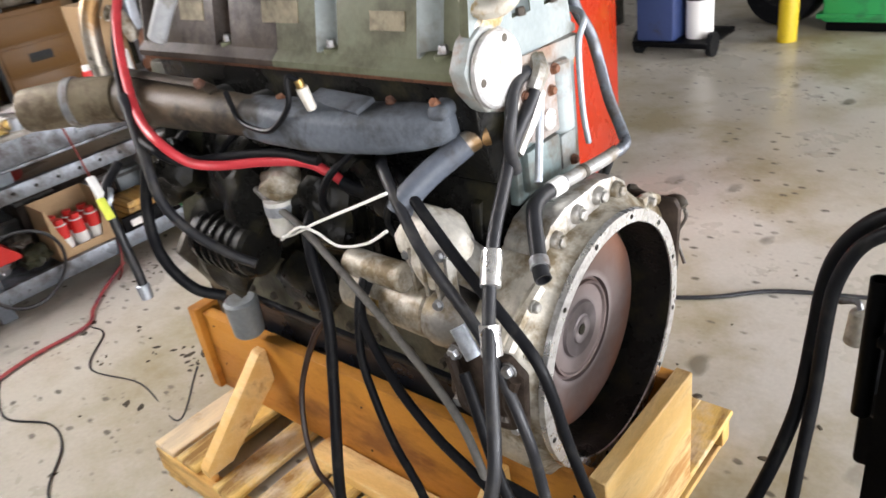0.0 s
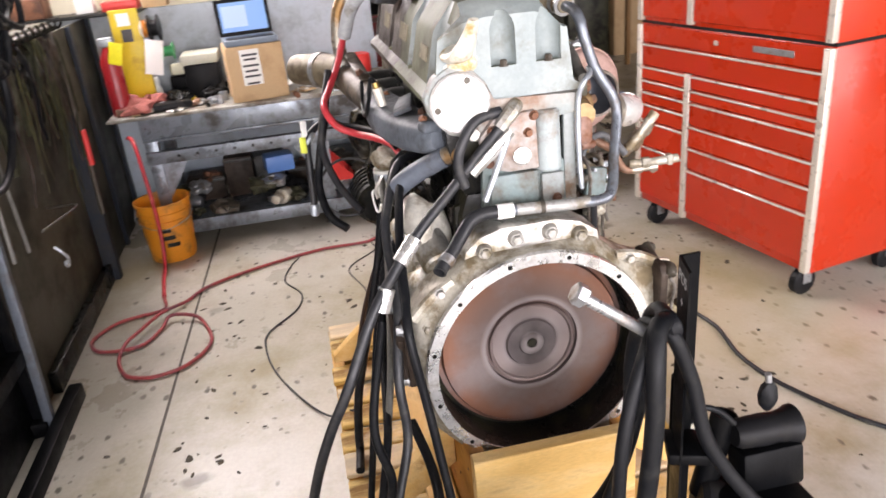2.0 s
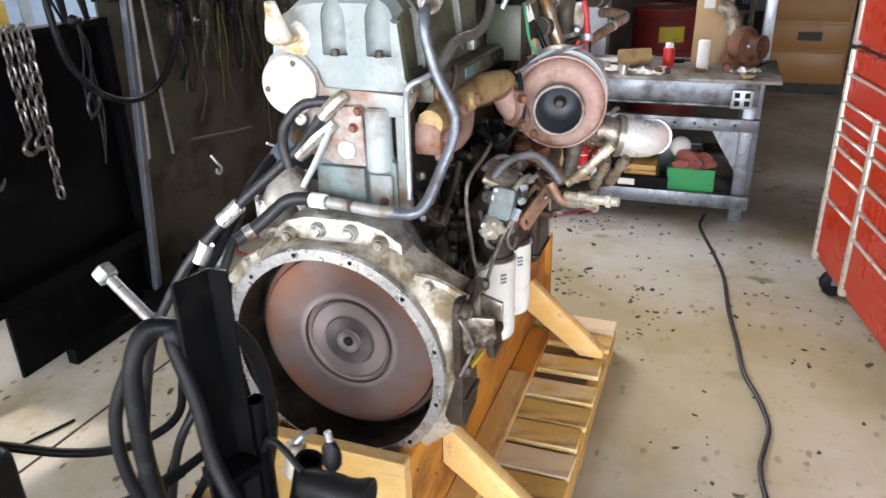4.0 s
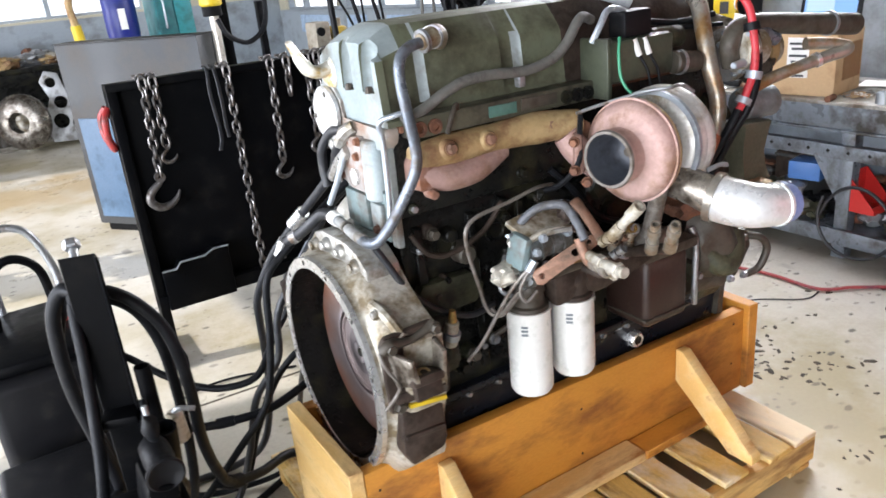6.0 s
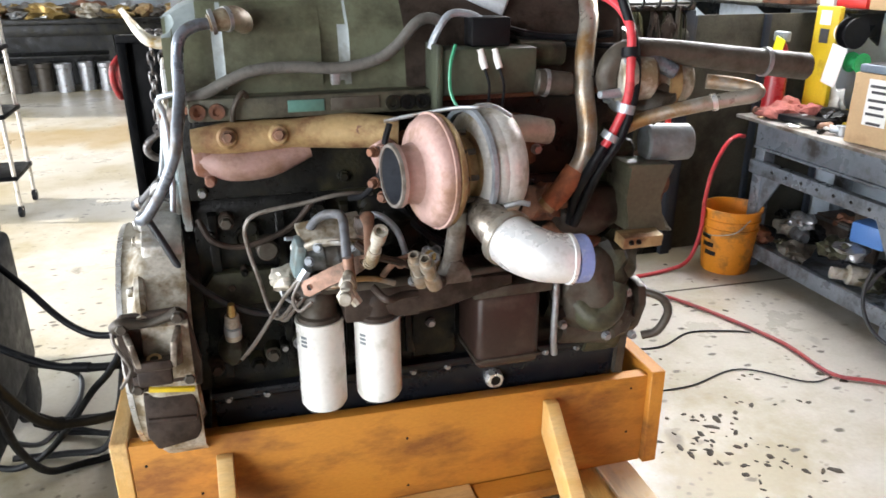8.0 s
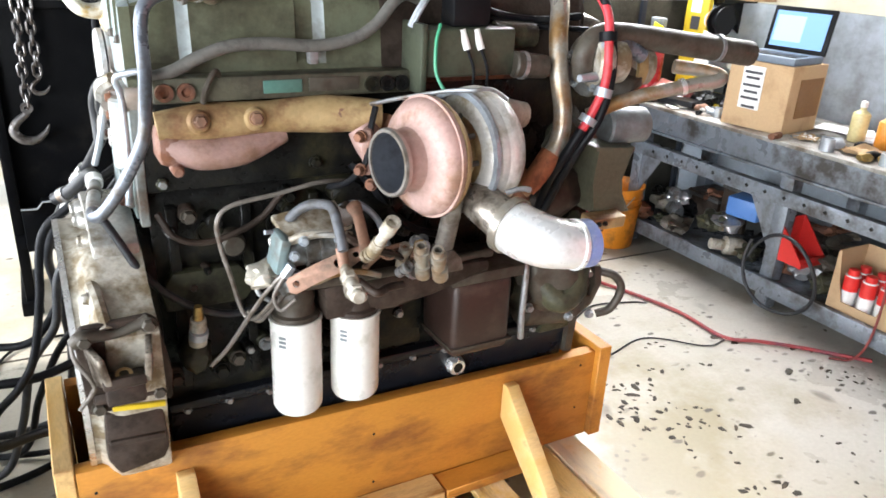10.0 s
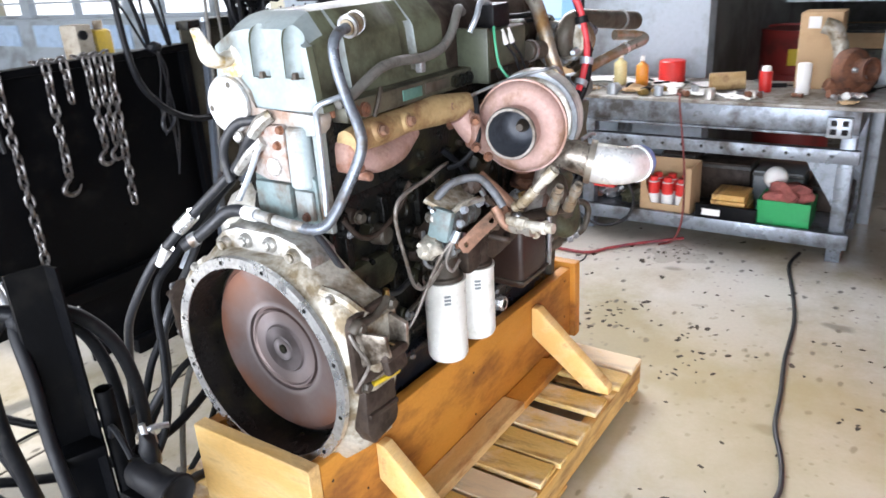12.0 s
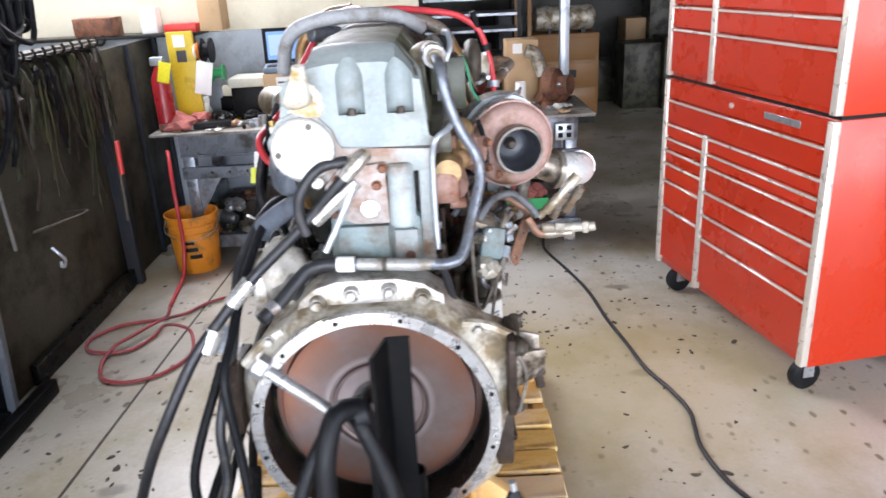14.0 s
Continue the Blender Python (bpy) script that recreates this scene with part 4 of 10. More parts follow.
cab = thing("steel_cabinet", "grey scuffed steel machine cabinet with a pale blue lower door", "cabinet", (0.6, 3.9, 0), rz=-54.4)
CABGREY = surface("scuffed_dark_grey_steel", (0.036, 0.039, 0.042), 0.5, 0.2, dirt=(0.06, 0.055, 0.05), amount=0.45, dscale=3, grain=0.12, bump=0.12)
CAB = pose(-0.15, 4.22, 0, 0, 0, -54.4)


def cabinet_part(name, x0, x1, y0, y1, z0, z1, mat, label=""):
    bm = spans(x0, x1, y0, y1, z0, z1, 0.006)
    bm.transform(CAB)
    return part(name, bm, mat, cab, label)


cabinet_part("body", 0.0, 1.22, 0.0, 0.16, 0.06, 1.34, CABGREY)
cabinet_part("lid", -0.004, 1.224, -0.006, 0.166, 1.341, 1.35, CABGREY)
cabinet_part("lower_door", 0.06, 0.7, -0.014, -0.001, 0.12, 0.84, surface("pale_blue_door", (0.07, 0.125, 0.2), 0.5, dirt=(0.05, 0.085, 0.13), amount=0.3, bump=0.05), "pale blue lower door")
cabinet_part("plinth", 0.04, 1.18, 0.03, 0.14, 0.0, 0.059, BLACKPAINT)

# upright with hanging leads, then the long dark panel with straps
col = thing("steel_post", "pale blue grey angle post leaning beside the chain rack", "post", (1.06, PY, 0))
bm = plate([(0, 0), (0.032, 0), (0.032, 0.005), (0.005, 0.005), (0.005, 0.032), (0, 0.032)], "z", 0.0, 1.37, 0.001)
bm.transform(Matrix.Translation((1.058, PY - 0.05, 0.001)) @ Matrix.Shear("XY", 4, (0.11, 0.0)))
part("angle", bm, surface("worn_pale_angle_steel", (0.13, 0.15, 0.18), 0.45, 0.4, dirt=(0.1, 0.1, 0.1), amount=0.4, dscale=9, grain=0.15, bump=0.1), col)
part("cap", rod((1.215, PY - 0.04, 1.372), (1.215, PY - 0.04, 1.392), 0.018, seg=14), GALV, col, "bright round cap")

long_panel = thing("strap_rack", "dark steel panel hung with straps and slings", "rack panel", (1.9, PY, 0))
part("panel", spans(1.14, 2.55, PY + 0.04, PY + 0.055, 0.0, 1.36, 0.003), RACKDARK, long_panel)
part("top_rail", spans(1.14, 2.55, PY - 0.02, PY + 0.07, 1.34, 1.38, 0.003), BLOCKBLACK, long_panel)
part("post", spans(2.49, 2.55, PY - 0.03, PY + 0.075, 0.0, 1.34, 0.003), POSTBLUE, long_panel, "blue grey angle post")
part("foot_beam", spans(0.5, 1.3, PY - 0.105, PY - 0.052, 0.0, 0.07, 0.006), BLACKPAINT, long_panel)
part("kick_plate", spans(1.36, 2.49, PY + 0.0, PY + 0.038, 0.0, 0.1, 0.004), BLOCKBLACK, long_panel)
part("lower_pipe", tube([(1.4, PY - 0.11, 0.7), (1.6, PY - 0.11, 0.672), (1.9, PY - 0.1, 0.635), (1.93, PY + 0.035, 0.63)], 0.006, 8), DARKPIPE, long_panel)

corner = thing("corner_panel", "dark grimy steel sheet closing the corner behind the bench end", "panel", (3.0, 1.68, 0))
part("sheet", spans(2.56, 3.53, 1.67, 1.685, 0.0, 1.31, 0.002), RACKDARK, corner)
for x in (2.56, 3.02, 3.49):
    part("stiffener", spans(x, x + 0.035, 1.645, 1.669, 0.0, 1.31, 0.003), POSTBLUE, corner)

# chains
link_bm = bmesh.new()
pts = [(math.cos(a) * 0.0105, 0, math.sin(a) * 0.0105 + (0.009 if math.sin(a) > 0 else -0.009)) for a in (2 * math.pi * i / 14 for i in range(14))]
ring = [Vector(p) for p in pts]
sec = 6
rows_ = []
for i, c in enumerate(ring):
    t = (ring[(i + 1) % 14] - ring[i - 1]).normalized()
    u = Vector((0, 1, 0))
    v = t.cross(u)
    rows_.append([link_bm.verts.new(c + (u * math.cos(a) + v * math.sin(a)) * 0.0042) for a in (2 * math.pi * k / sec for k in range(sec))])
for i in range(14):
    a, b = rows_[i], rows_[(i + 1) % 14]
    for k in range(sec):
        link_bm.faces.new((a[k], a[(k + 1) % sec], b[(k + 1) % sec], b[k]))
LINK = finish(link_bm, "link", CHAINSTEEL)
STEP = 0.0295


def chain(x, y, z_top, count, hook, sway=0.0, label="steel chain hanging over the rack edge", scale=1.35):
    ob = thing("chain", label, "chain", (x, y, z_top), "chains on the rack")
    for i in range(count):
        z = z_top - i * STEP * scale
        m = pose(x + sway * i * 0.002 + 0.002 * math.sin(i * 1.7), y, z, 0, 0, 90 * (i % 2) + 20 * math.sin(i * 0.9)) @ Matrix.Scale(scale, 4)
        placed("link", LINK, ob, m)
    # the turn over the rail
    for k, (dy, dz, rx) in enumerate(((0.03, 0.022, 50), (0.06, 0.02, 110))):
        placed("link", LINK, ob, pose(x, y + dy, z_top + dz, rx, 0, 30 * k) @ Matrix.Scale(scale, 4))
    if hook:
        z = z_top - count * STEP * scale + 0.012
        xx = x + sway * count * 0.002
        r = hook
        bm = tube([(xx, y, z), (xx - 0.1 * r, y, z - 0.35 * r), (xx - 0.75 * r, y, z - 0.9 * r), (xx - 0.95 * r, y, z - 1.5 * r), (xx - 0.45 * r, y, z - 2.05 * r), (xx + 0.3 * r, y, z - 2.05 * r),
                   (xx + 0.85 * r, y, z - 1.65 * r), (xx + 1.15 * r, y, z - 1.15 * r)], [0.16 * r, 0.22 * r, 0.28 * r, 0.3 * r, 0.3 * r, 0.26 * r, 0.17 * r, 0.06 * r], 10)
        hk = part("hook", bm, CHAINSTEEL, ob, "forged steel hook")
        part("eye", turned((xx, y - 0.2 * r, z + 0.05 * r), (0, 1, 0), [(0, 0.16 * r), (0, 0.36 * r), (0.4 * r, 0.36 * r), (0.4 * r, 0.16 * r)], 16, True), CHAINSTEEL, hk)
    return ob


chain(-0.1, PY - 0.025, 1.27, 10, 0.06, -0.9)
chain(-0.06, PY - 0.025, 1.27, 7, 0.03)
chain(0.245, PY - 0.025, 1.27, 24, 0)
chain(0.44, PY - 0.025, 1.27, 11, 0.036, -0.6)
chain(0.515, PY - 0.025, 1.27, 4, 0)
chain(0.61, PY - 0.025, 1.27, 9, 0.034)
chain(0.66, PY - 0.025, 1.27, 9, 0.03)
chain(0.71, PY - 0.025, 1.27, 16, 0, -0.8)

# straps and slings on the long panel: bunches of thin strands under dark hooks
rnd = random.Random(11)
DARKTOOL = (MUDBROWN, BLOCKGREEN, STRAP, RUBBER)
for cx, count, mats, longest in ((1.5, 4, DARKTOOL, 0.5), (1.62, 3, DARKTOOL, 0.6), (1.72, 5, DARKTOOL, 0.45), (1.83, 5, (STRAP, BLOCKGREEN, YELLOWSTRAP), 0.6), (1.95, 5, DARKTOOL, 0.5), (2.08, 5, (STRAP, YELLOWSTRAP, MUDBROWN), 0.7), (2.2, 9, (YELLOWSTRAP, STRAP, YELLOWSTRAP), 1.0), (2.3, 5, (STRAP, YELLOWSTRAP, MUDBROWN), 0.6), (2.38, 4, DARKTOOL, 0.55), (2.46, 3, (STRAP, MUDBROWN), 0.6)):
    for i in range(count):
        x = cx + rnd.uniform(-0.05, 0.05)
        n = rnd.uniform(0.4, 1.0) * longest
        y = PY - 0.03 - rnd.uniform(0, 0.03)
        mat = rnd.choice(mats)
        wisp = mat is YELLOWSTRAP
        line = [(cx, y + 0.03, 1.34), (cx + (x - cx) * 0.5, y, 1.3), (x + rnd.uniform(-0.03, 0.03), y - 0.012, 1.33 - n * 0.45), (x + rnd.uniform(-0.03, 0.03), y - 0.005, 1.33 - n * 0.75), (x + rnd.uniform(-0.05, 0.05), y, 1.33 - n)]
        solid("strap", tube(line, [rnd.uniform(0.003, 0.007), 0.006, 0.0045, 0.003, 0.0015] if wisp else rnd.uniform(0.004, 0.011), 6, 5, squash=0.45 if wisp else rnd.choice((0.4, 1.0))), mat, "frayed yellow-green sling strand hanging on the rack" if wisp else "dark webbing strap hanging on the rack", "strap", group="straps on the rack", at=(x, y, 1.33 - n))
    z = 1.2 + rnd.uniform(-0.03, 0.06)
    hook = lump((cx, PY - 0.045, z), (rnd.uniform(0.06, 0.13), 0.05, rnd.uniform(0.1, 0.2)), 40 + int(cx * 100), 0.4, 3, 4)
    solid("snatch_block", hook, rnd.choice((MUDBROWN, BLOCKBLACK, BLOCKGREEN)), "dark rusty pulley block hung on the rack", "pulley block", group="blocks on the rack", at=(cx, PY - 0.02, 1.2))
rail_hooks = thing("hook_rail", "rusty rail of hooks along the top of the rack", "hook rail", (2.0, PY - 0.03, 1.37))
part("bar", spans(1.42, 2.52, PY - 0.05, PY - 0.022, 1.345, 1.368, 0.003), MUDBROWN, rail_hooks)
for k in range(12):
    x = 1.47 + k * 0.09
    part("hook", tube([(x, PY - 0.05, 1.36), (x, PY - 0.085, 1.355), (x + 0.01, PY - 0.1, 1.375), (x + 0.015, PY - 0.09, 1.4)], 0.007, 6), BLOCKBLACK, rail_hooks)
for dx, foot, z0 in ((-0.02, -0.085, 0.68), (0.02, 0.03, 0.66)):
    bm = tube([(1.245 + dx, PY - 0.08, 1.75), (1.245 + dx + foot * 0.4, PY - 0.08, 1.2), (1.245 + dx + foot, PY - 0.08, z0)], 0.008, 8)
    solid("hanging_rod", bm, PALERUBBER, "thin dusty grey lead hanging straight down", "lead", group="leads beside the post", at=(1.245 + dx + foot, PY - 0.08, z0))
bm = tube([(1.57, PY - 0.07, 0.57), (1.575, PY - 0.1, 0.53), (1.6, PY - 0.1, 0.5), (1.585, PY - 0.1, 0.475), (1.56, PY - 0.1, 0.485), (1.565, PY - 0.1, 0.505)], 0.007, 8)
solid("s_hook", bm, GALV, "bright steel hook on the rack panel", "hook", at=(1.62, PY, 0.455))
bm = tube([(2.43, PY - 0.05, 1.36), (2.43, PY - 0.06, 0.9), (2.4, PY - 0.06, 0.42)], 0.012, 8)
solid("hanging_bar", bm, DARKPIPE, "steel pry bar hanging on the rack", "pry bar", at=(2.4, PY - 0.06, 0.42))
bm = tube([(2.43, PY - 0.07, 0.86), (2.42, PY - 0.07, 0.68)], 0.016, 8)
solid("pry_bar_grip", bm, REDPLASTIC, "red handle grip hanging on the rack", "grip", at=(2.42, PY - 0.07, 0.68))
# cable loops over the column
for pts, r in (([(0.69, PY - 0.14, 2.2), (0.71, PY - 0.14, 1.6), (0.737, PY - 0.14, 1.23), (0.82, PY - 0.14, 1.08), (0.95, PY - 0.14, 0.99), (1.1, PY - 0.14, 0.965), (1.24, PY - 0.14, 1.015), (1.36, PY - 0.14, 1.14), (1.418, PY - 0.14, 1.3), (1.41, PY - 0.14, 1.6), (1.38, PY - 0.14, 2.2)], 0.014),):
    solid("hanging_cable", tube(pts, r, 10), RUBBER, "black cable looped over the column", "cable", group="cables on the column", at=pts[len(pts) // 2])
for k, (x0, x1) in enumerate(((0.81, 0.93), (0.885, 0.945), (0.94, 0.95), (0.985, 1.05), (1.03, 1.06))):
    line = [(x0 - 0.04, PY + 0.01, 2.4), (x0 - 0.01, PY + 0.01, 1.85), (x0, PY + 0.02, 1.57), ((x0 + x1) / 2, PY + 0.02, 1.42), (x1, PY + 0.02, 1.285)]
    solid("hanging_cable", tube(line, 0.006 + 0.004 * (k % 2), 8), RUBBER, "black cable hung down to the rack edge", "cable", group="cables on the post", at=(x1, PY + 0.02, 1.285))
knot = thing("strap_bundle", "dark grey knotted straps hung over the rack edge", "strap bundle", (0.945, PY - 0.03, 1.27))
part("knot", lump((0.945, PY - 0.015, 1.29), (0.06, 0.06, 0.05), 61, 0.4, 3, 4), RUBBER, knot)
for k, (x1, n_) in enumerate(((0.93, 0.55), (0.955, 0.42), (0.905, 0.36), (0.94, 0.5))):
    line = [(0.945, PY - 0.03, 1.28), (0.95 + 0.02 * math.sin(k * 2.1), PY - 0.045, 1.18), (0.935 + 0.035 * math.cos(k * 1.7), PY - 0.045, 1.27 - n_ * 0.6), (x1, PY - 0.04, 1.27 - n_)]
    part("strap", tube(line, 0.008, 8, squash=0.5), GREYRUBBER, knot)
part("loop", tube([(0.915, PY - 0.05, 1.02), (0.885, PY - 0.055, 0.97), (0.9, PY - 0.055, 0.93), (0.945, PY - 0.055, 0.96), (0.96, PY - 0.05, 1.01)], 0.008, 8), GREYRUBBER, knot)
# pale metal box and a yellow jug standing behind the rack
stand2 = thing("parts_stand", "grey steel stand with a small pale control box", "stand", (0.95, 2.16, 0))
part("cabinet", spans(0.78, 1.16, 2.04, 2.3, 0.0, 1.12, 0.01), CABGREY, stand2)
ctl = part("control_box", spans(0.868, 0.95, 2.06, 2.2, 1.12, 1.39, 0.008), CHALK2, stand2, "pale stained control box")
part("dial", rod((0.892, 2.06, 1.345), (0.892, 2.045, 1.345), 0.022, seg=20), BLACKPLASTIC, ctl, "black round dial")
jug = thing("oil_jug", "yellow plastic oil jug on the steel stand", "jug", (1.0, 2.12, 1.12))
part("bottle", spans(0.962, 1.05, 2.06, 2.18, 1.121, 1.36, 0.018), OLDYELLOW, jug)
part("cap", rod((1.006, 2.1, 1.36), (1.006, 2.1, 1.4), 0.022, seg=18), CHALK2, jug)

# coil of black cable hung high on the rack beside the column
for cx, cz, wide, tall, turns, r0 in ((1.4, 1.55, 0.62, 1.35, 5, 0.17), (1.46, 1.74, 0.75, 1.5, 7, 0.2), (1.62, 1.72, 0.5, 1.3, 4, 0.16)):
    coil_pts = []
    for i in range(12 * turns):
        a = 2 * math.pi * i / 12
        r = r0 + 0.025 * math.sin(i * 1.7)
        coil_pts.append((cx + r * wide * math.cos(a), PY - 0.1 - 0.0012 * i + 0.02 * math.sin(i * 0.9), cz + r * tall * math.sin(a)))
    solid("cable_coil", tube(coil_pts, 0.012, 8, 3), RUBBER, "black cable coil hung on the rack end", "cable coil", group="cable coils on the rack", at=(cx, PY - 0.1, cz - 0.25))
for k in range(4):
    x = 1.34 + 0.05 * k
    line = [(x, PY - 0.06, 2.6), (x + 0.01, PY - 0.08, 2.0), (x + 0.03 * math.sin(k * 2.0), PY - 0.09, 1.5), (x + 0.02, PY - 0.08, 1.25 + 0.05 * k)]
    solid("hanging_cable", tube(line, 0.01 + 0.003 * (k % 2), 8), RUBBER, "black cable hung beside the cable coil", "cable", group="cables on the column", at=(x, PY - 0.08, 1.1))

# ---- the diesel engine ----
engine = thing("diesel_engine", "grimy six-cylinder truck diesel engine with olive valve cover", "engine", (0.55, 0, 0.2))
CZ = 0.68                                            # height of the crankshaft


def star_ring(outline, cy, cz, n=96):
    """The outline seen from (cy, cz): the points where n even rays meet it."""
    out = []
    for i in range(n):
        a = 2 * math.pi * i / n
        d = Vector((math.cos(a), math.sin(a)))
        best = 0.0
        for p, q in zip(outline, outline[1:] + outline[:1]):
            p2, q2 = Vector(p) - Vector((cy, cz)), Vector(q) - Vector((cy, cz))
            e = q2 - p2
            den = d.x * e.y - d.y * e.x
            if abs(den) < 1e-9:
                continue
            t = (p2.x * e.y - p2.y * e.x) / den
            u = (p2.x * d.y - p2.y * d.x) / den
            if t > 0 and -1e-6 <= u <= 1 + 1e-6:
                best = max(best, t)
        out.append((cy + d.x * best, cz + d.y * best))
    return out


# flywheel housing: a flanged bell with two shoulders and a bolted pad on top
N = 96
shell = [(0.15, 0.955), (-0.15, 0.96), (-0.2, 0.915), (-0.26, 0.875), (-0.325, 0.85), (-0.33, 0.72), (-0.30, 0.62), (-0.285, 0.5), (-0.2, 0.43), (-0.1, 0.395), (0.1, 0.395), (0.2, 0.43), (0.275, 0.52), (0.285, 0.62),
         (0.305, 0.7), (0.3, 0.8), (0.25, 0.87), (0.19, 0.92)]
outer = star_ring(shell, 0, CZ, N)
circ = [(math.cos(2 * math.pi * i / N), math.sin(2 * math.pi * i / N)) for i in range(N)]
bm = bmesh.new()
R_OUT, R_IN, XF = 0.281, 0.256, -0.092


def ring_of(x, fn):
    return [bm.verts.new((x, *fn(i))) for i in range(N)]


def blend(i, k, r):
    o, c = outer[i], circ[i]
    return (o[0] * k + c[0] * r * (1 - k), o[1] * k + (CZ + c[1] * r) * (1 - k))


rings = [ring_of(0.062, lambda i: outer[i]), ring_of(-0.02, lambda i: outer[i]), ring_of(-0.034, lambda i: blend(i, 0.93, R_OUT)), ring_of(-0.05, lambda i: blend(i, 0.55, R_OUT)), ring_of(-0.06, lambda i: blend(i, 0.2, R_OUT)),
         ring_of(-0.07, lambda i: (circ[i][0] * R_OUT, CZ + circ[i][1] * R_OUT)),
         ring_of(XF + 0.003, lambda i: (circ[i][0] * R_OUT, CZ + circ[i][1] * R_OUT)), ring_of(XF + 0.003, lambda i: (circ[i][0] * R_IN, CZ + circ[i][1] * R_IN)),
         ring_of(0.04, lambda i: (circ[i][0] * R_IN, CZ + circ[i][1] * R_IN)), ring_of(0.062, lambda i: (circ[i][0] * R_IN * 0.9, CZ + circ[i][1] * R_IN * 0.9))]
for a, b in zip(rings, rings[1:]):
    for i in range(N):
        k = (i + 1) % N
        bm.faces.new((a[i], a[k], b[k], b[i]))
housing = part("flywheel_housing", bm, ALUDIRTY, engine, "stained cast aluminium flywheel housing")
flange = part("flange_face", turned((XF, 0, CZ), (1, 0, 0), [(0, R_IN - 0.001), (0, R_OUT), (0.012, R_OUT + 0.002), (0.012, R_IN - 0.001)], N, True), ALUBRIGHT, housing, "bright machined flange ring")
# black discs on the flange paint in the dark of its bolt holes
for i in range(12):
    a = radians(15 + 30 * i)
    y, z = 0.2685 * math.cos(a), CZ + 0.2685 * math.sin(a)
    part("bolt_hole", turned((XF - 0.001, y, z), (1, 0, 0), [(0, 0), (0, 0.0055), (0.004, 0.0055), (0.004, 0)], 12), BLOCKBLACK, flange)
# black sleeve laid just inside the bore, darkening the bell's inside
part("bell_liner", turned((-0.088, 0, CZ), (1, 0, 0), [(0, 0.2548), (0.02, 0.2545), (0.125, 0.2545), (0.14, 0.22)], N), BLOCKBLACK, housing, "black sleeve lining the inside of the bell")
# bolted pad on top
pad = plate([(0.165, 0.925), (0.155, 0.965), (0.12, 0.995), (0.07, 1.01), (-0.06, 1.012), (-0.12, 0.998), (-0.165, 0.968), (-0.17, 0.93)], "x", -0.03, 0.06, 0.006)
part("bolting_pad", pad, ALU, housing)
for y, z in ((0.112, 0.962), (0.036, 0.982), (-0.046, 0.985), (-0.118, 0.967)):
    boss = part("bolt_boss", rod((-0.025, y, z), (-0.043, y, z), 0.02, 0.018, 20, 0.003), ALU, housing)
    part("flange_bolt", hexes([(-0.043, y, z)], (-1, 0, 0), 0.0125, 0.008), ALU, boss)
for y, z in ((0.225, 0.885), (-0.235, 0.89), (0.262, 0.8)):
    part("flange_bolt", hexes([(-0.05, y, z)], (-1, 0, 0), 0.011, 0.01), ALU, housing)
# ribs on the shoulders
for y0, z0, y1, z1 in ((-0.2, 0.9, -0.315, 0.855), (0.19, 0.905, 0.29, 0.82)):
    part("rib", tube([(-0.04, y0, z0), (-0.035, (y0 + y1) / 2, (z0 + z1) / 2 + 0.01), (-0.03, y1, z1)], 0.014, 8), ALUDIRTY, housing)

# side mount on the intake shoulder
m0 = part("mount_bracket", plate([(-0.075, 0.665), (0.085, 0.665), (0.1, 0.7), (0.085, 0.815), (-0.05, 0.83), (-0.085, 0.8)], "y", 0.302, 0.322, 0.005), MUDBROWN, engine, "rusty dark engine mount bracket")
part("mount_rim", tube([(x, 0.328, z) for x, z in ((-0.07, 0.8), (-0.05, 0.74), (-0.055, 0.69), (0.05, 0.685), (0.065, 0.74), (0.08, 0.8))], 0.013, 8), MUDBROWN, m0)
for bx, bz in ((-0.055, 0.81), (0.07, 0.805), (-0.06, 0.68), (0.075, 0.69)):
    part("mount_bolt", hexes([(bx, 0.322, bz)], (0, 1, 0), 0.013, 0.012), STEEL, m0)
# side mount on the exhaust shoulder: a scooped casting with two cheeks and a drilled lug
m1 = part("mount_bracket", plate([(-0.08, 0.68), (0.075, 0.68), (0.08, 0.74), (0.062, 0.86), (0.045, 0.874), (-0.075, 0.87), (-0.088, 0.85)], "y", -0.318, -0.298, 0.006), MUDBROWN, engine, "oil-brown scooped engine mount bracket")
part("mount_rim", tube([(-0.088, -0.322, 0.845), (-0.07, -0.328, 0.858), (-0.02, -0.324, 0.85), (0.02, -0.324, 0.86), (0.045, -0.322, 0.868)], [0.013, 0.014, 0.008, 0.01, 0.014], 10), DARKPIPE, m1)
def wing(corners, thick):
    """A cast wing: four corners, thickened along x."""
    bm = bmesh.new()
    lo = [bm.verts.new(c) for c in corners]
    hi = [bm.verts.new((c[0] + thick, c[1], c[2])) for c in corners]
    bm.faces.new(lo)
    bm.faces.new(hi[::-1])
    for i in range(4):
        k = (i + 1) % 4
        bm.faces.new((lo[i], lo[k], hi[k], hi[i]))
    bmesh.ops.bevel(bm, geom=list(bm.edges), offset=0.003, segments=2, profile=0.5, affect="EDGES")
    return bm


# wings take a paler metal, so their oily sheen is partly in the colour
part("mount_wing", wing([(-0.076, -0.314, 0.838), (-0.056, -0.384, 0.834), (-0.046, -0.385, 0.77), (-0.062, -0.314, 0.742)], 0.013), MOUNTCAST, m1, "bracket wing made paler for its oily sheen")
part("mount_wing", wing([(0.036, -0.314, 0.842), (0.027, -0.38, 0.828), (0.02, -0.382, 0.77), (0.03, -0.314, 0.742)], 0.013), MOUNTCAST, m1, "bracket wing made paler for its oily sheen")
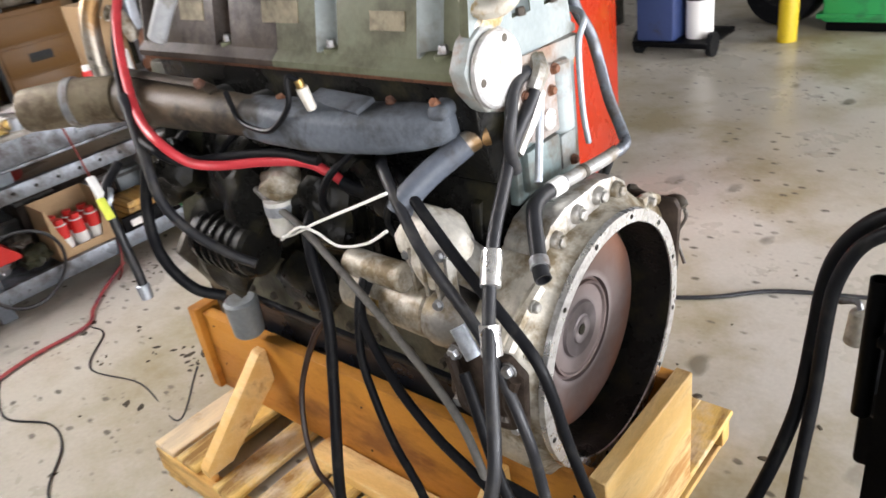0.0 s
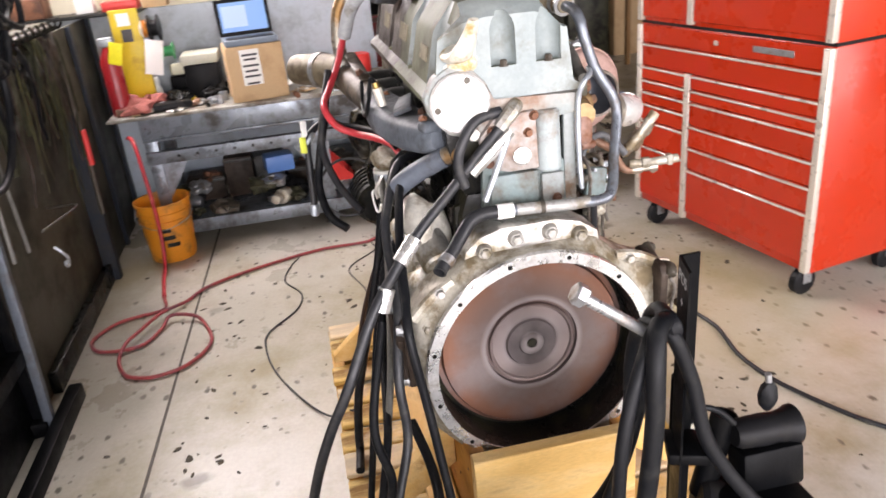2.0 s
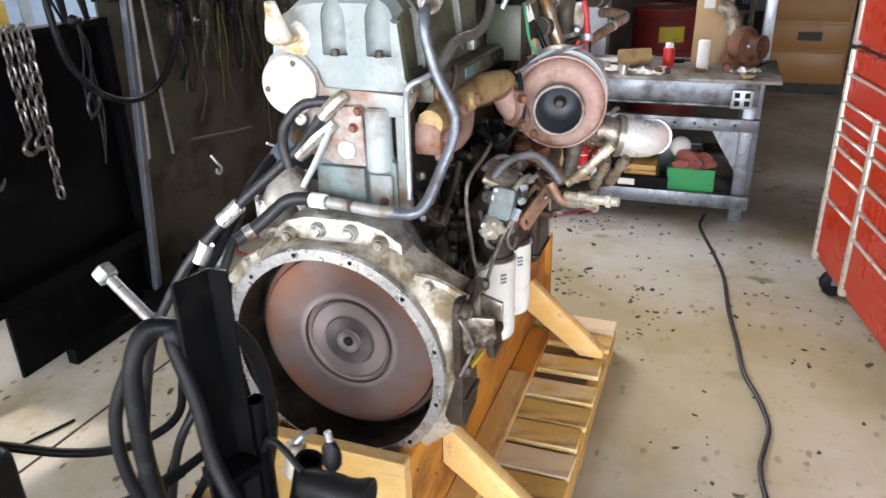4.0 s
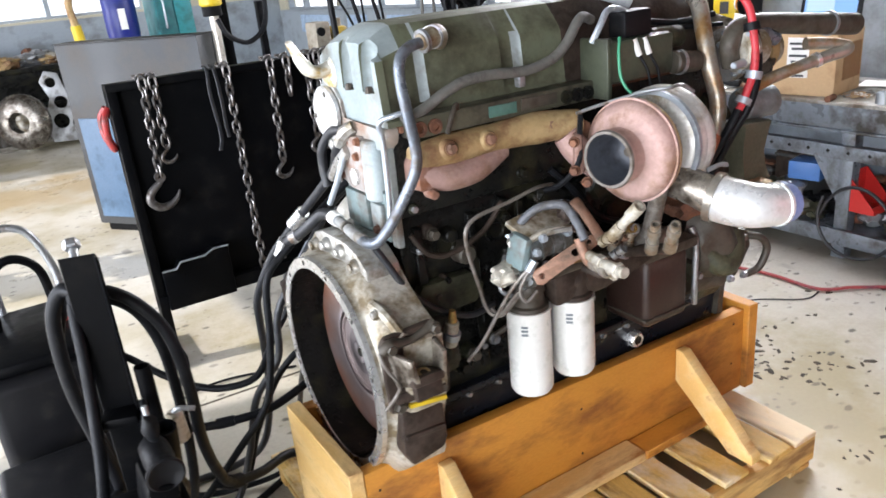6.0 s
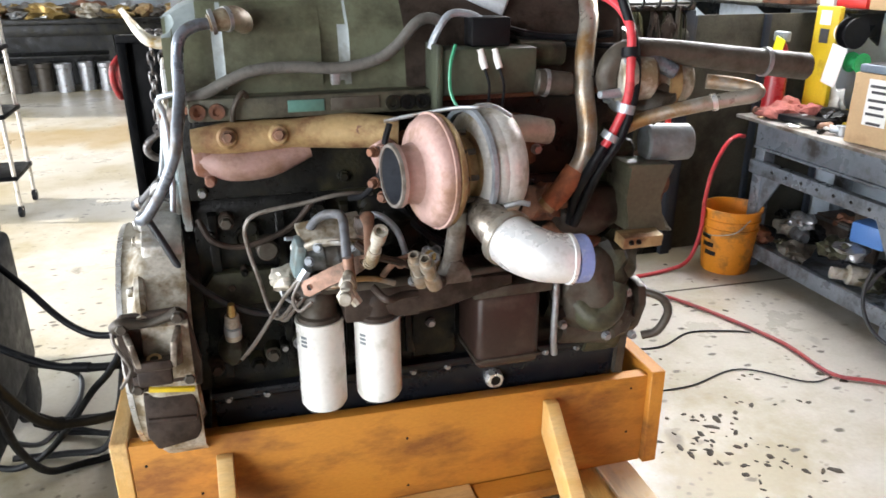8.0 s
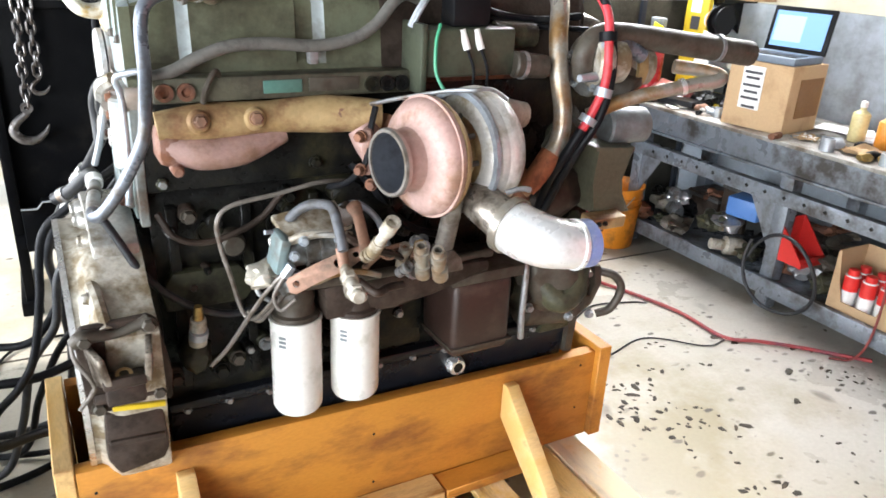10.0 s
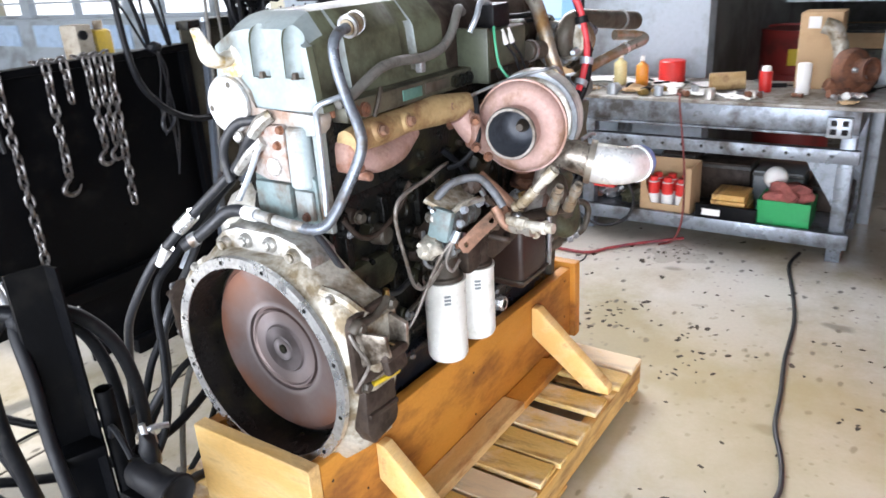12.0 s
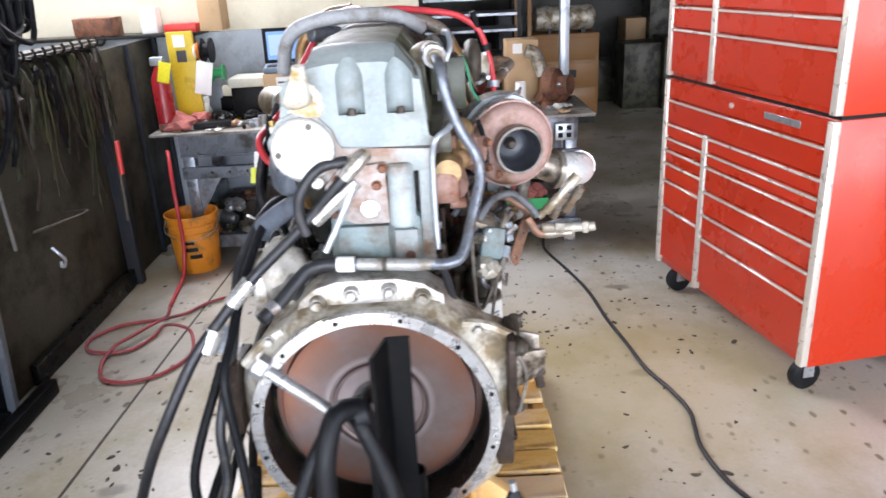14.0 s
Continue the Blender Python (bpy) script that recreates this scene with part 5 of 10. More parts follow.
shelf = part("mount_floor", box((-0.013, -0.35, 0.768), (0.078, 0.072, 0.022), 0.006, (-16, 0, 0)), MUDBROWN, m1)
part("mount_lip", box((-0.013, -0.372, 0.748), (0.07, 0.022, 0.04), 0.007, (-12, 0, 0)), MUDBROWN, m1)
part("hole_rim", turned((-0.012, -0.358, 0.78), (0, -0.27, 1), [(0, 0.009), (0, 0.0165), (0.005, 0.0155), (0.005, 0.009)], 18, True), TANRUST, shelf, "worn bright rim of the bolt hole")
# black disc painting in the dark of the lug's hole
part("bolt_hole", turned((-0.012, -0.358, 0.78), (0, -0.27, 1), [(0.002, 0), (0.002, 0.0095), (0.004, 0.0095), (0.004, 0)], 14), BLOCKBLACK, shelf)
part("mount_foot", box((-0.005, -0.312, 0.712), (0.13, 0.03, 0.03), 0.01, (-10, 0, 0)), MUDBROWN, m1)
for bx, bz in ((-0.07, 0.85), (0.043, 0.862), (-0.06, 0.695), (0.05, 0.705)):
    part("mount_bolt", hexes([(bx, -0.33 if bz > 0.8 else -0.32, bz)], (0, -1, 0), 0.013, 0.011), DARKPIPE, m1)
part("retaining_rod", tube([(-0.092, -0.318, 0.842), (-0.09, -0.332, 0.815), (-0.066, -0.34, 0.765), (-0.07, -0.335, 0.74), (-0.094, -0.318, 0.7)], 0.0042, 8), WEATHERED, m1, "bent steel rod")
part("paint_strip", box((0.01, -0.322, 0.683), (0.098, 0.012, 0.011), 0.002, (0, 8, 0)), YELLOWPAINT, engine, "yellow paint-marked strip")
lb = part("lower_bracket", plate([(-0.055, 0.672), (0.055, 0.664), (0.06, 0.56), (0.048, 0.535), (-0.04, 0.52), (-0.06, 0.56)], "y", -0.312, -0.265, 0.008), MUDBROWN, engine, "oil-soaked brown lower bracket")
part("bracket_ledge", box((0.0, -0.314, 0.6), (0.105, 0.012, 0.014), 0.004, (0, 4, 0)), MUDBROWN, lb)

# flywheel with clutch face
fly = [(0.0, 0.0), (0.0, 0.012), (-0.004, 0.014), (-0.006, 0.03), (-0.003, 0.034), (-0.003, 0.062), (0.003, 0.066), (0.003, 0.1), (-0.002, 0.104), (-0.003, 0.1085), (0.006, 0.11), (0.006, 0.1165), (-0.004, 0.118),
       (-0.004, 0.226), (0.0, 0.229), (0.014, 0.23), (0.014, 0.243), (0.03, 0.246), (0.03, 0.0)]
wheel = part("flywheel", turned((0.0, 0, CZ), (1, 0, 0), fly, 128), FLYWHEEL, engine, "rust-filmed flywheel with a polished clutch face", sharp=25)
# black disc painting in the dark of the pilot bore
part("pilot_bore", turned((-0.0055, 0, CZ), (1, 0, 0), [(0, 0), (0, 0.0115), (0.004, 0.0115), (0.004, 0)], 20), BLOCKBLACK, wheel)
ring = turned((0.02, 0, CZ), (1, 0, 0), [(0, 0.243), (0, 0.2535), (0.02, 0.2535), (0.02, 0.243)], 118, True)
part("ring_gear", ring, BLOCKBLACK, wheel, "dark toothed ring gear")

# cylinder block
prof = [(-0.145, 0.545), (-0.15, 0.6), (-0.135, 0.68), (-0.12, 0.76), (-0.13, 0.9), (-0.125, 1.03), (-0.115, 1.06), (0.115, 1.06), (0.135, 1.0), (0.14, 0.8), (0.15, 0.6), (0.145, 0.545)]
block = part("engine_block", plate(prof, "x", 0.086, 1.12, 0.006), BLOCKBLACK, engine, "oily black cast iron cylinder block")
part("rear_adapter", plate([(-0.14, 0.56), (-0.14, 0.9), (-0.1, 0.985), (0.1, 0.985), (0.14, 0.9), (0.14, 0.56)], "x", 0.05, 0.09, 0.004), BLOCKBLACK, block)
for i in range(7):
    x = 0.13 + i * 0.155
    for s in (-1, 1):
        part("block_rib", plate([(s * 0.12, 0.6), (s * 0.165, 0.6), (s * 0.15, 0.72), (s * 0.14, 0.76), (s * 0.148, 0.9), (s * 0.142, 1.02), (s * 0.11, 1.03)], "x", x - 0.011, x + 0.011, 0.003), BLOCKBLACK, block)
rnd = random.Random(3)
for i in range(6):
    x = 0.205 + i * 0.155
    plug = part("core_plug", turned((x, -0.128, 0.955), (0, -1, 0), [(0, 0.03), (0.012, 0.03), (0.012, 0.024), (0.006, 0.02), (0.006, 0)], 20), BLOCKBLACK, block)
    for dz in (0.86, 0.68):
        part("block_bolt", hexes([(x - 0.03, -0.128 - (0.012 if dz < 0.7 else 0), dz)], (0, -1, 0), 0.012, 0.012), BLOCKBLACK, block)
part("round_boss", rod((0.25, -0.12, 0.93), (0.25, -0.172, 0.93), 0.03, 0.026, 20, 0.005), DARKPIPE, block, "rusty round cover on the block")
part("sensor_boss", rod((0.215, -0.12, 0.985), (0.215, -0.16, 0.985), 0.02, 0.018, 18, 0.004), BLOCKBLACK, block)
part("cam_cover", plate([(0.1, 0.79), (0.27, 0.79), (0.3, 0.83), (0.26, 0.88), (0.12, 0.88), (0.09, 0.84)], "y", -0.12, -0.16, 0.008), BLOCKGREEN, block, "dirty green side cover")

# oil pan
pan_prof = [(-0.165, 0.55), (-0.165, 0.535), (-0.152, 0.53), (-0.15, 0.5), (-0.135, 0.3), (-0.11, 0.235), (0.11, 0.235), (0.135, 0.3), (0.15, 0.5), (0.152, 0.53), (0.165, 0.535), (0.165, 0.55)]
pan = part("oil_pan", plate(pan_prof, "x", 0.085, 1.21, 0.006), PANBLACK, engine, "glossy black steel oil pan")
part("pan_rail", spans(0.08, 1.215, -0.175, 0.175, 0.549, 0.567, 0.004), PANBLACK, pan)
plug = part("pan_plug", turned((0.834, -0.149, 0.478), (0, -1, 0), [(0, 0), (0, 0.028), (0.02, 0.027), (0.026, 0.023), (0.026, 0.013), (0.012, 0.0125), (0.012, 0)], 8), ALUBRIGHT, pan, "bright drain plug")
# black disc painting in the dark of the plug's recess
part("plug_recess", rod((0.834, -0.17, 0.478), (0.834, -0.1752, 0.478), 0.0145, seg=14), BLOCKBLACK, plug)
for i in range(12):
    part("pan_bolt", hexes([(0.12 + i * 0.096, -0.166, 0.542)], (0, -1, 0), 0.008, 0.009), STEEL, pan)

# rear face: painted gear cover, a round blue post and rust-stained plates
part("rear_plate", plate([(-0.125, 1.0), (-0.12, 1.12), (-0.1, 1.14), (-0.085, 1.2), (0.075, 1.2), (0.085, 1.0)], "x", 0.065, 0.088, 0.004), REARTEAL, block, "faded blue green rear plate")
part("rear_side", spans(0.07, 0.088, -0.152, -0.122, 0.99, 1.255, 0.004), HEADGREY, block)
part("rear_boss", plate([(-0.115, 1.02), (-0.06, 1.02), (-0.06, 1.095), (-0.115, 1.095)], "x", 0.052, 0.067, 0.006), HEADGREY, block)
part("rear_recess", plate([(-0.05, 1.022), (0.066, 1.022), (0.066, 1.108), (-0.05, 1.108)], "x", 0.048, 0.068, 0.006), REARTEAL, block)
part("rear_column", rod((0.07, -0.082, 1.1), (0.07, -0.082, 1.245), 0.031, 0.029, 28, 0.006), PALEBLUE, block, "pale blue round post of the rear casting")
part("rusty_plate", plate([(-0.055, 1.112), (0.02, 1.112), (0.075, 1.13), (0.085, 1.2), (0.05, 1.24), (-0.05, 1.25)], "x", 0.05, 0.07, 0.005), RUSTSTAIN, block, "rust-stained plate on the rear face")
part("core_plug", turned((0.052, -0.012, 1.148), (-1, 0, 0), [(0, 0.021), (0.01, 0.021), (0.012, 0.015), (0.008, 0)], 24), ALUBRIGHT, block, "bright round core plug")
part("small_plug", turned((0.052, 0.098, 1.213), (-1, 0, 0), [(0, 0.014), (0.01, 0.014), (0.012, 0.01), (0.009, 0)], 20), ALU, block)
for p in ((0.055, 1.215), (-0.045, 1.238), (0.065, 1.14), (0.02, 1.235), (-0.095, 1.033), (-0.03, 1.2)):
    part("rear_bolt", hexes([(0.05, *p)], (-1, 0, 0), 0.0095, 0.009), RUST, block)

head_prof = [(-0.15, 1.06), (-0.155, 1.255), (-0.15, 1.275), (0.16, 1.275), (0.15, 1.17), (0.12, 1.06)]
head = part("cylinder_head", plate(head_prof, "x", 0.088, 1.13, 0.005), BLOCKBLACK, engine, "grimy blackened cylinder head")
part("head_gasket_rail", spans(0.101, 1.13, -0.165, 0.165, 1.262, 1.278, 0.003), RUST, head, "rust-edged gasket rail")
# black cover rail on the exhaust side with data plates
rail = part("cam_rail", spans(0.11, 0.66, -0.2, -0.15, 1.25, 1.298, 0.005), SKIRTOLIVE, head, "dark rail with tags under the valve cover")
part("data_plate", spans(0.32, 0.4, -0.204, -0.2, 1.262, 1.288, 0.001), surface("teal_plate", (0.09, 0.2, 0.17), 0.4, 0.4, bump=0), rail, "teal data plate")
part("data_plate", spans(0.415, 0.525, -0.204, -0.2, 1.262, 1.29, 0.001), DARKPIPE, rail, "dark engraved data plate")
for x in (0.13, 0.17, 0.555, 0.59, 0.625):
    part("round_port", turned((x, -0.2, 1.272), (0, -1, 0), [(0, 0.017), (0.008, 0.017), (0.008, 0.009), (0.003, 0.009), (0.003, 0)], 18), RUST if x < 0.3 else BLOCKBLACK, rail)
part("wire_clip", tube([(0.2, -0.205, 1.25), (0.205, -0.215, 1.28), (0.225, -0.21, 1.31), (0.235, -0.2, 1.3)], 0.006, 8), DARKPIPE, rail, "bent dark clip")

# valve cover: long body with scalloped bolt pockets, chamfered top


def inset_at(x):
    d = 0.0
    for c, half in ((0.145, 0.052), (0.44, 0.032), (0.8, 0.032), (1.12, 0.032)):
        t = abs(x - c) / half
        if t < 1:
            d = max(d, 0.03 * math.sqrt(1 - t * t) if t < 0.999 else 0)
    return d


xs = [0.072]
for c, half in ((0.145, 0.052), (0.44, 0.032), (0.8, 0.032), (1.12, 0.032)):
    xs += [c + half * k for k in (-1.01, -0.97, -0.82, -0.56, -0.25, 0, 0.25, 0.56, 0.82, 0.97, 1.01)]
xs = sorted(x for x in xs + [0.27, 0.34, 0.52, 0.6, 0.7, 0.9, 1.0, 1.16] if x <= 1.16)
bm = bmesh.new()
rows_ = []
for x in xs:
    back = max(0.0, 1 - (x - 0.072) / 0.075)       # the rear slopes forward at the top
    d = inset_at(x)
    e = max(0.0, (x - 1.13) / 0.03) * 0.012
    L, Rr = 0.178, -0.148
    dr = d * 0.3
    top = 1.496 - 0.036 * back ** 1.5 - e
    w = 0.016 * back                                 # fuller shoulder at the rear corner
    pr = [(Rr - 0.018, 1.279), (Rr - 0.018, 1.292), (Rr - 0.004, 1.3), (Rr, 1.31), (Rr + dr, 1.318), (Rr + 0.012 + dr, 1.425 - 0.004 * back), (Rr + 0.02 + dr * 0.7, 1.44 - 0.02 * back), (-0.085, top - 0.006), (-0.06, top), (0.05, top),
          (0.09 + w * 0.6, top - 0.008), (L - 0.05 - d * 0.7 + w, 1.443 - 0.014 * back), (L - 0.037 - d + w, 1.425 - 0.004 * back), (L - 0.012 - d + w * 0.3, 1.318), (L - 0.01, 1.31), (L + 0.002, 1.3), (L + 0.012, 1.292), (L + 0.012, 1.279)]
    rows_.append([bm.verts.new((x, y, z)) for y, z in pr])
for a, b in zip(rows_, rows_[1:]):
    for i in range(len(a) - 1):
        bm.faces.new((a[i], a[i + 1], b[i + 1], b[i]))
    bm.faces.new((a[-1], a[0], b[0], b[-1]))
bm.faces.new(rows_[0])
bm.faces.new(rows_[-1][::-1])
cutters = []
for y in (0.012, -0.092):
    c = turned((0.074, y, 1.352), (0.06, 0, 1), [(0, 0), (0, 0.0295), (0.08, 0.0295), (0.1, 0.024), (0.118, 0.01), (0.12, 0)], 24)
    cutters.append(c)
cover = part("valve_cover", cut(bm, cutters), OLIVE, engine, "dull olive painted valve cover, its rear end painted pale for daylight", sharp=28)
cover.data.materials.append(COVERPALE)
for face in cover.data.polygons:                     # daylight on the rear end is painted in as pale blue grey
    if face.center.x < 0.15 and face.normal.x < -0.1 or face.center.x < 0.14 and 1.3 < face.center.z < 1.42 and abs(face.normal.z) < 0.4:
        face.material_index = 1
for face in cover.data.polygons:                     # the intake-side bolt pockets get the same pale blue grey
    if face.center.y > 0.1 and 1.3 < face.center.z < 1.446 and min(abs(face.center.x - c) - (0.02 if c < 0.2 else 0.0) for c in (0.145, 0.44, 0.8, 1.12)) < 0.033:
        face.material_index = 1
cover.data.materials.append(MUDBROWN)
for face in cover.data.polygons:                     # oily grime settled on the lower flange
    if face.center.z < 1.303 and face.center.x > 0.08:
        face.material_index = 2
for x in (0.145, 0.44, 0.8):
    for s, y in ((1, 0.153),):
        part("cover_bolt", hexes([(x, y, 1.318)], (0, 0, 1), 0.009, 0.012), STEEL, cover)
        part("bolt_boss", turned((x, y, 1.292), (0, 0, 1), [(0, 0), (0, 0.02), (0.024, 0.018), (0.026, 0)], 16), OLIVE, cover)
for y in (0.012, -0.092):
    part("cover_bolt", hexes([(0.074, y, 1.351)], (0, 0, 1), 0.009, 0.012), DARKPIPE, cover)
OLDLABEL = surface("stained_old_label", (0.2, 0.17, 0.105), 0.6, dirt=(0.11, 0.09, 0.055), amount=0.45, dscale=25, grain=0.15, bump=0.05)
part("label", box((0.27, 0.1542, 1.372), (0.09, 0.003, 0.035), 0, (13, 0, 0)), OLDLABEL, cover, "peeling tan label")
part("label", box((0.585, 0.1512, 1.385), (0.12, 0.003, 0.045), 0, (13, 0, 0)), OLDLABEL, cover, "peeling tan label")
part("label", box((0.92, 0.1512, 1.385), (0.1, 0.003, 0.045), 0, (13, 0, 0)), OLDLABEL, cover, "faded paper label")
part("name_plate", box((0.62, 0.105, 1.477), (0.12, 0.05, 0.006), 0.002, (-22, 0, 0)), DARKPIPE, cover, "tan plate set into the cover")
part("filler_neck", rod((0.86, 0.12, 1.46), (0.8, 0.2, 1.475), 0.028, 0.026, 20, 0.004), GREYPIPE, cover, "grey breather neck")
# rear end casting in pale paint with round cover plate
part("rear_casting", plate([(0.19, 1.262), (0.2, 1.3), (0.175, 1.345), (0.14, 1.365), (0.085, 1.352), (0.055, 1.32), (0.045, 1.278), (-0.16, 1.278), (-0.165, 1.262), (-0.15, 1.228), (0.1, 1.2), (0.15, 1.215)], "x", 0.064, 0.1, 0.005), RUSTPALE, engine, "pale painted rear end casting")
disc = part("round_cover", turned((0.06, 0.122, 1.286), (-1, 0, 0), [(0, 0), (0, 0.068), (0.01, 0.068), (0.014, 0.063), (0.014, 0)], 48), DISCMETAL, engine, "bright round cam cover plate")
for k in range(3):
    a = radians(110 + 120 * k)
    part("cover_screw", rod((0.047, 0.122 + 0.053 * math.cos(a), 1.286 + 0.053 * math.sin(a)), (0.0452, 0.122 + 0.053 * math.cos(a), 1.286 + 0.053 * math.sin(a)), 0.0075, seg=14), DARKPIPE, disc)
# lifting eye: a bent flap standing out from the rear corner
eye = tube([(0.1, 0.112, 1.41), (0.062, 0.122, 1.39), (0.028, 0.118, 1.394), (0.006, 0.11, 1.416), (-0.01, 0.103, 1.442), (-0.026, 0.098, 1.47)], [0.03, 0.034, 0.03, 0.024, 0.017, 0.012], 14, squash=0.5)
part("lifting_eye", eye, LIFTEYE, engine, "bright bent lifting eye")
part("lifting_eye_plate", lump((0.076, 0.108, 1.375), (0.03, 0.085, 0.075), 77, 0.5, 3, 3), LIFTEYE, engine, "bright chipped casting patch")

# exhaust manifold and turbocharger
man = part("exhaust_manifold", tube([(0.112, -0.188, 1.204), (0.2, -0.193, 1.21), (0.33, -0.196, 1.214), (0.45, -0.208, 1.215), (0.56, -0.235, 1.211)], [0.03, 0.038, 0.033, 0.04, 0.034], 20), TANRUST, engine, "heat-stained tan exhaust manifold")
part("manifold_shield", tube([(0.13, -0.186, 1.168), (0.19, -0.2, 1.152), (0.27, -0.2, 1.154), (0.36, -0.19, 1.178)], [0.03, 0.036, 0.034, 0.022], 16), PINKRUST, engine, "pink rusted manifold runner")
part("manifold_port", box((0.135, -0.168, 1.168), (0.055, 0.095, 0.08), 0.018), PORTRUST, engine, "pink rusted exhaust port block")
part("manifold_lug", rod((0.142, -0.19, 1.124), (0.14, -0.228, 1.122), 0.014, 0.011, 14, 0.003), PORTRUST, man)
for x in (0.186, 0.294, 0.47):
    b = part("manifold_boss", rod((x, -0.205, 1.214), (x, -0.236, 1.221), 0.026, 0.022, 18, 0.004), TANRUST, man)
    part("manifold_bolt", hexes([(x, -0.235, 1.221)], (0, -1, 0.2), 0.012, 0.012), BROWNFITTING, b)
for i in range(3):
    x = 0.6 + i * 0.16
    part("manifold_runner", tube([(x, -0.14, 1.15), (x, -0.2, 1.17), (x - 0.03, -0.24, 1.19)], 0.026, 12), RUST, man)

TA = Vector((-0.985, -0.17, 0.0)).normalized()      # turbine outlet points back along the engine
TC = Vector((0.507, -0.394, 1.153))
U = -TA
turbo = part("turbine_housing", turned(TC, U, [(0.0, 0.06), (-0.001, 0.062), (0.0, 0.067), (0.012, 0.0685), (0.014, 0.0645), (0.03, 0.061), (0.05, 0.066), (0.056, 0.074), (0.06, 0.095), (0.068, 0.11), (0.082, 0.12), (0.1, 0.122),
                                              (0.118, 0.116), (0.128, 0.1), (0.13, 0.08), (0.125, 0.04), (0.125, 0.0)], 56), PINKRUST, engine, "pink rusted turbine housing")
part("outlet_bore", turned(TC, U, [(0.0005, 0.0605), (0.02, 0.058), (0.05, 0.0535), (0.085, 0.05), (0.1, 0.044), (0.105, 0.036), (0.112, 0.0)], 40), SOOT, turbo, "sooty turbine outlet bore")
part("turbine_wheel_nut", turned(TC + U * 0.075, U, [(0, 0), (0, 0.01), (0.01, 0.014), (0.03, 0.018)], 12), DARKPIPE, turbo)
part("outlet_rim", turned(TC, U, [(-0.002, 0.0602), (-0.002, 0.0665), (0.004, 0.069), (0.004, 0.0602)], 48, True), WEATHERED, turbo)
part("seam_ring", turned(TC + U * 0.09, U, [(0, 0.118), (0, 0.126), (0.008, 0.126), (0.008, 0.118)], 56, True), PINKRUST, turbo)
part("turbine_foot", tube([TC + U * 0.1 + Vector((0.005, 0.1, -0.045)), (0.578, -0.285, 1.105), (0.535, -0.26, 1.15), (0.515, -0.24, 1.19)], [0.025, 0.034, 0.036, 0.032], 16), PINKRUST, turbo)
mount_flange = part("mount_flange", box((0.522, -0.272, 1.15), (0.075, 0.022, 0.1), 0.008, (0, 0, 55)), PORTRUST, turbo, "rusty turbo mounting flange")
for z in (1.115, 1.185):
    part("flange_stud", hexes([(0.49, -0.3, z)], (-0.8, -0.6, 0), 0.011, 0.014), RUST, mount_flange)
part("foot_bolt", hexes([(0.5, -0.33, 1.09)], (-0.6, -0.8, 0), 0.011, 0.01), RUST, turbo)
part("back_shroud", turned(TC + U * 0.104, U, [(0, 0.1215), (0.001, 0.1235), (0.008, 0.1225), (0.016, 0.1165), (0.0255, 0.1), (0.028, 0.08), (0.026, 0.08)], 56), TANRUST, turbo, "gold brown heat-stained rear half")
part("bearing_housing", turned(TC + U * 0.128, U, [(0, 0.085), (0.01, 0.095), (0.018, 0.07), (0.045, 0.065), (0.05, 0.09)], 32), TANRUST, turbo, "rusty finned bearing housing")
for k in range(10):
    a = 2 * math.pi * k / 10
    u_, v_, w_ = frame_of(U)
    p = TC + U * 0.128 + (u_ * math.cos(a) + v_ * math.sin(a)) * 0.088
    part("clamp_bolt", rod(p, p + U * 0.03, 0.0065, seg=8), DARKPIPE, turbo)
comp = part("compressor_housing", turned(TC + U * 0.176, U, [(0, 0.0), (0, 0.098), (0.004, 0.112), (0.016, 0.124), (0.034, 0.13), (0.05, 0.126), (0.062, 0.112), (0.066, 0.09), (0.072, 0.07), (0.1, 0.064), (0.108, 0.062), (0.108, 0.054), (0.06, 0.05), (0.06, 0)], 56), COMPALU, engine, "stained cast compressor housing")
part("compressor_volute", turned(TC + U * 0.228, U, [(0.046 * math.cos(2 * math.pi * k / 18), 0.088 + 0.046 * math.sin(2 * math.pi * k / 18)) for k in range(18)], 56, True), COMPALU, comp, "cast compressor scroll")
part("compressor_band", turned(TC + U * 0.174, U, [(0, 0.118), (0, 0.13), (0.01, 0.131), (0.01, 0.118)], 56, True), GALV, comp, "clamp band")
part("compressor_outlet", tube([TC + U * 0.21 + Vector((0, 0.0, -0.09)), (0.7, -0.47, 1.06), (0.722, -0.525, 1.038)], [0.04, 0.043, 0.046], 20), MOUNTCAST, comp)
elbow = part("charge_elbow", tube([(0.72, -0.525, 1.039), (0.733, -0.562, 1.032), (0.757, -0.596, 1.026), (0.79, -0.613, 1.021), (0.822, -0.618, 1.018)], [0.055, 0.055, 0.053, 0.05, 0.049], 28, 8), SILVER, engine, "polished silver charge-air elbow")
part("elbow_clamp", tube([(0.717, -0.517, 1.041), (0.7225, -0.533, 1.0375)], 0.0605, 28, 2), RUSTPIPE, elbow, "stained band clamp")
part("clamp_bolt", tube([(0.72, -0.5, 1.1), (0.75, -0.51, 1.108), (0.77, -0.515, 1.105)], 0.006, 8), STEEL, elbow)
part("elbow_cuff", tube([(0.818, -0.618, 1.018), (0.846, -0.617, 1.017)], 0.0495, 28, 2, hollow=0.04), BLUECOUPLER, elbow, "blue-stained elbow end")
part("elbow_bead", tube([(0.81, -0.6175, 1.0185), (0.8175, -0.618, 1.018)], 0.052, 28, 2), SILVER, elbow)

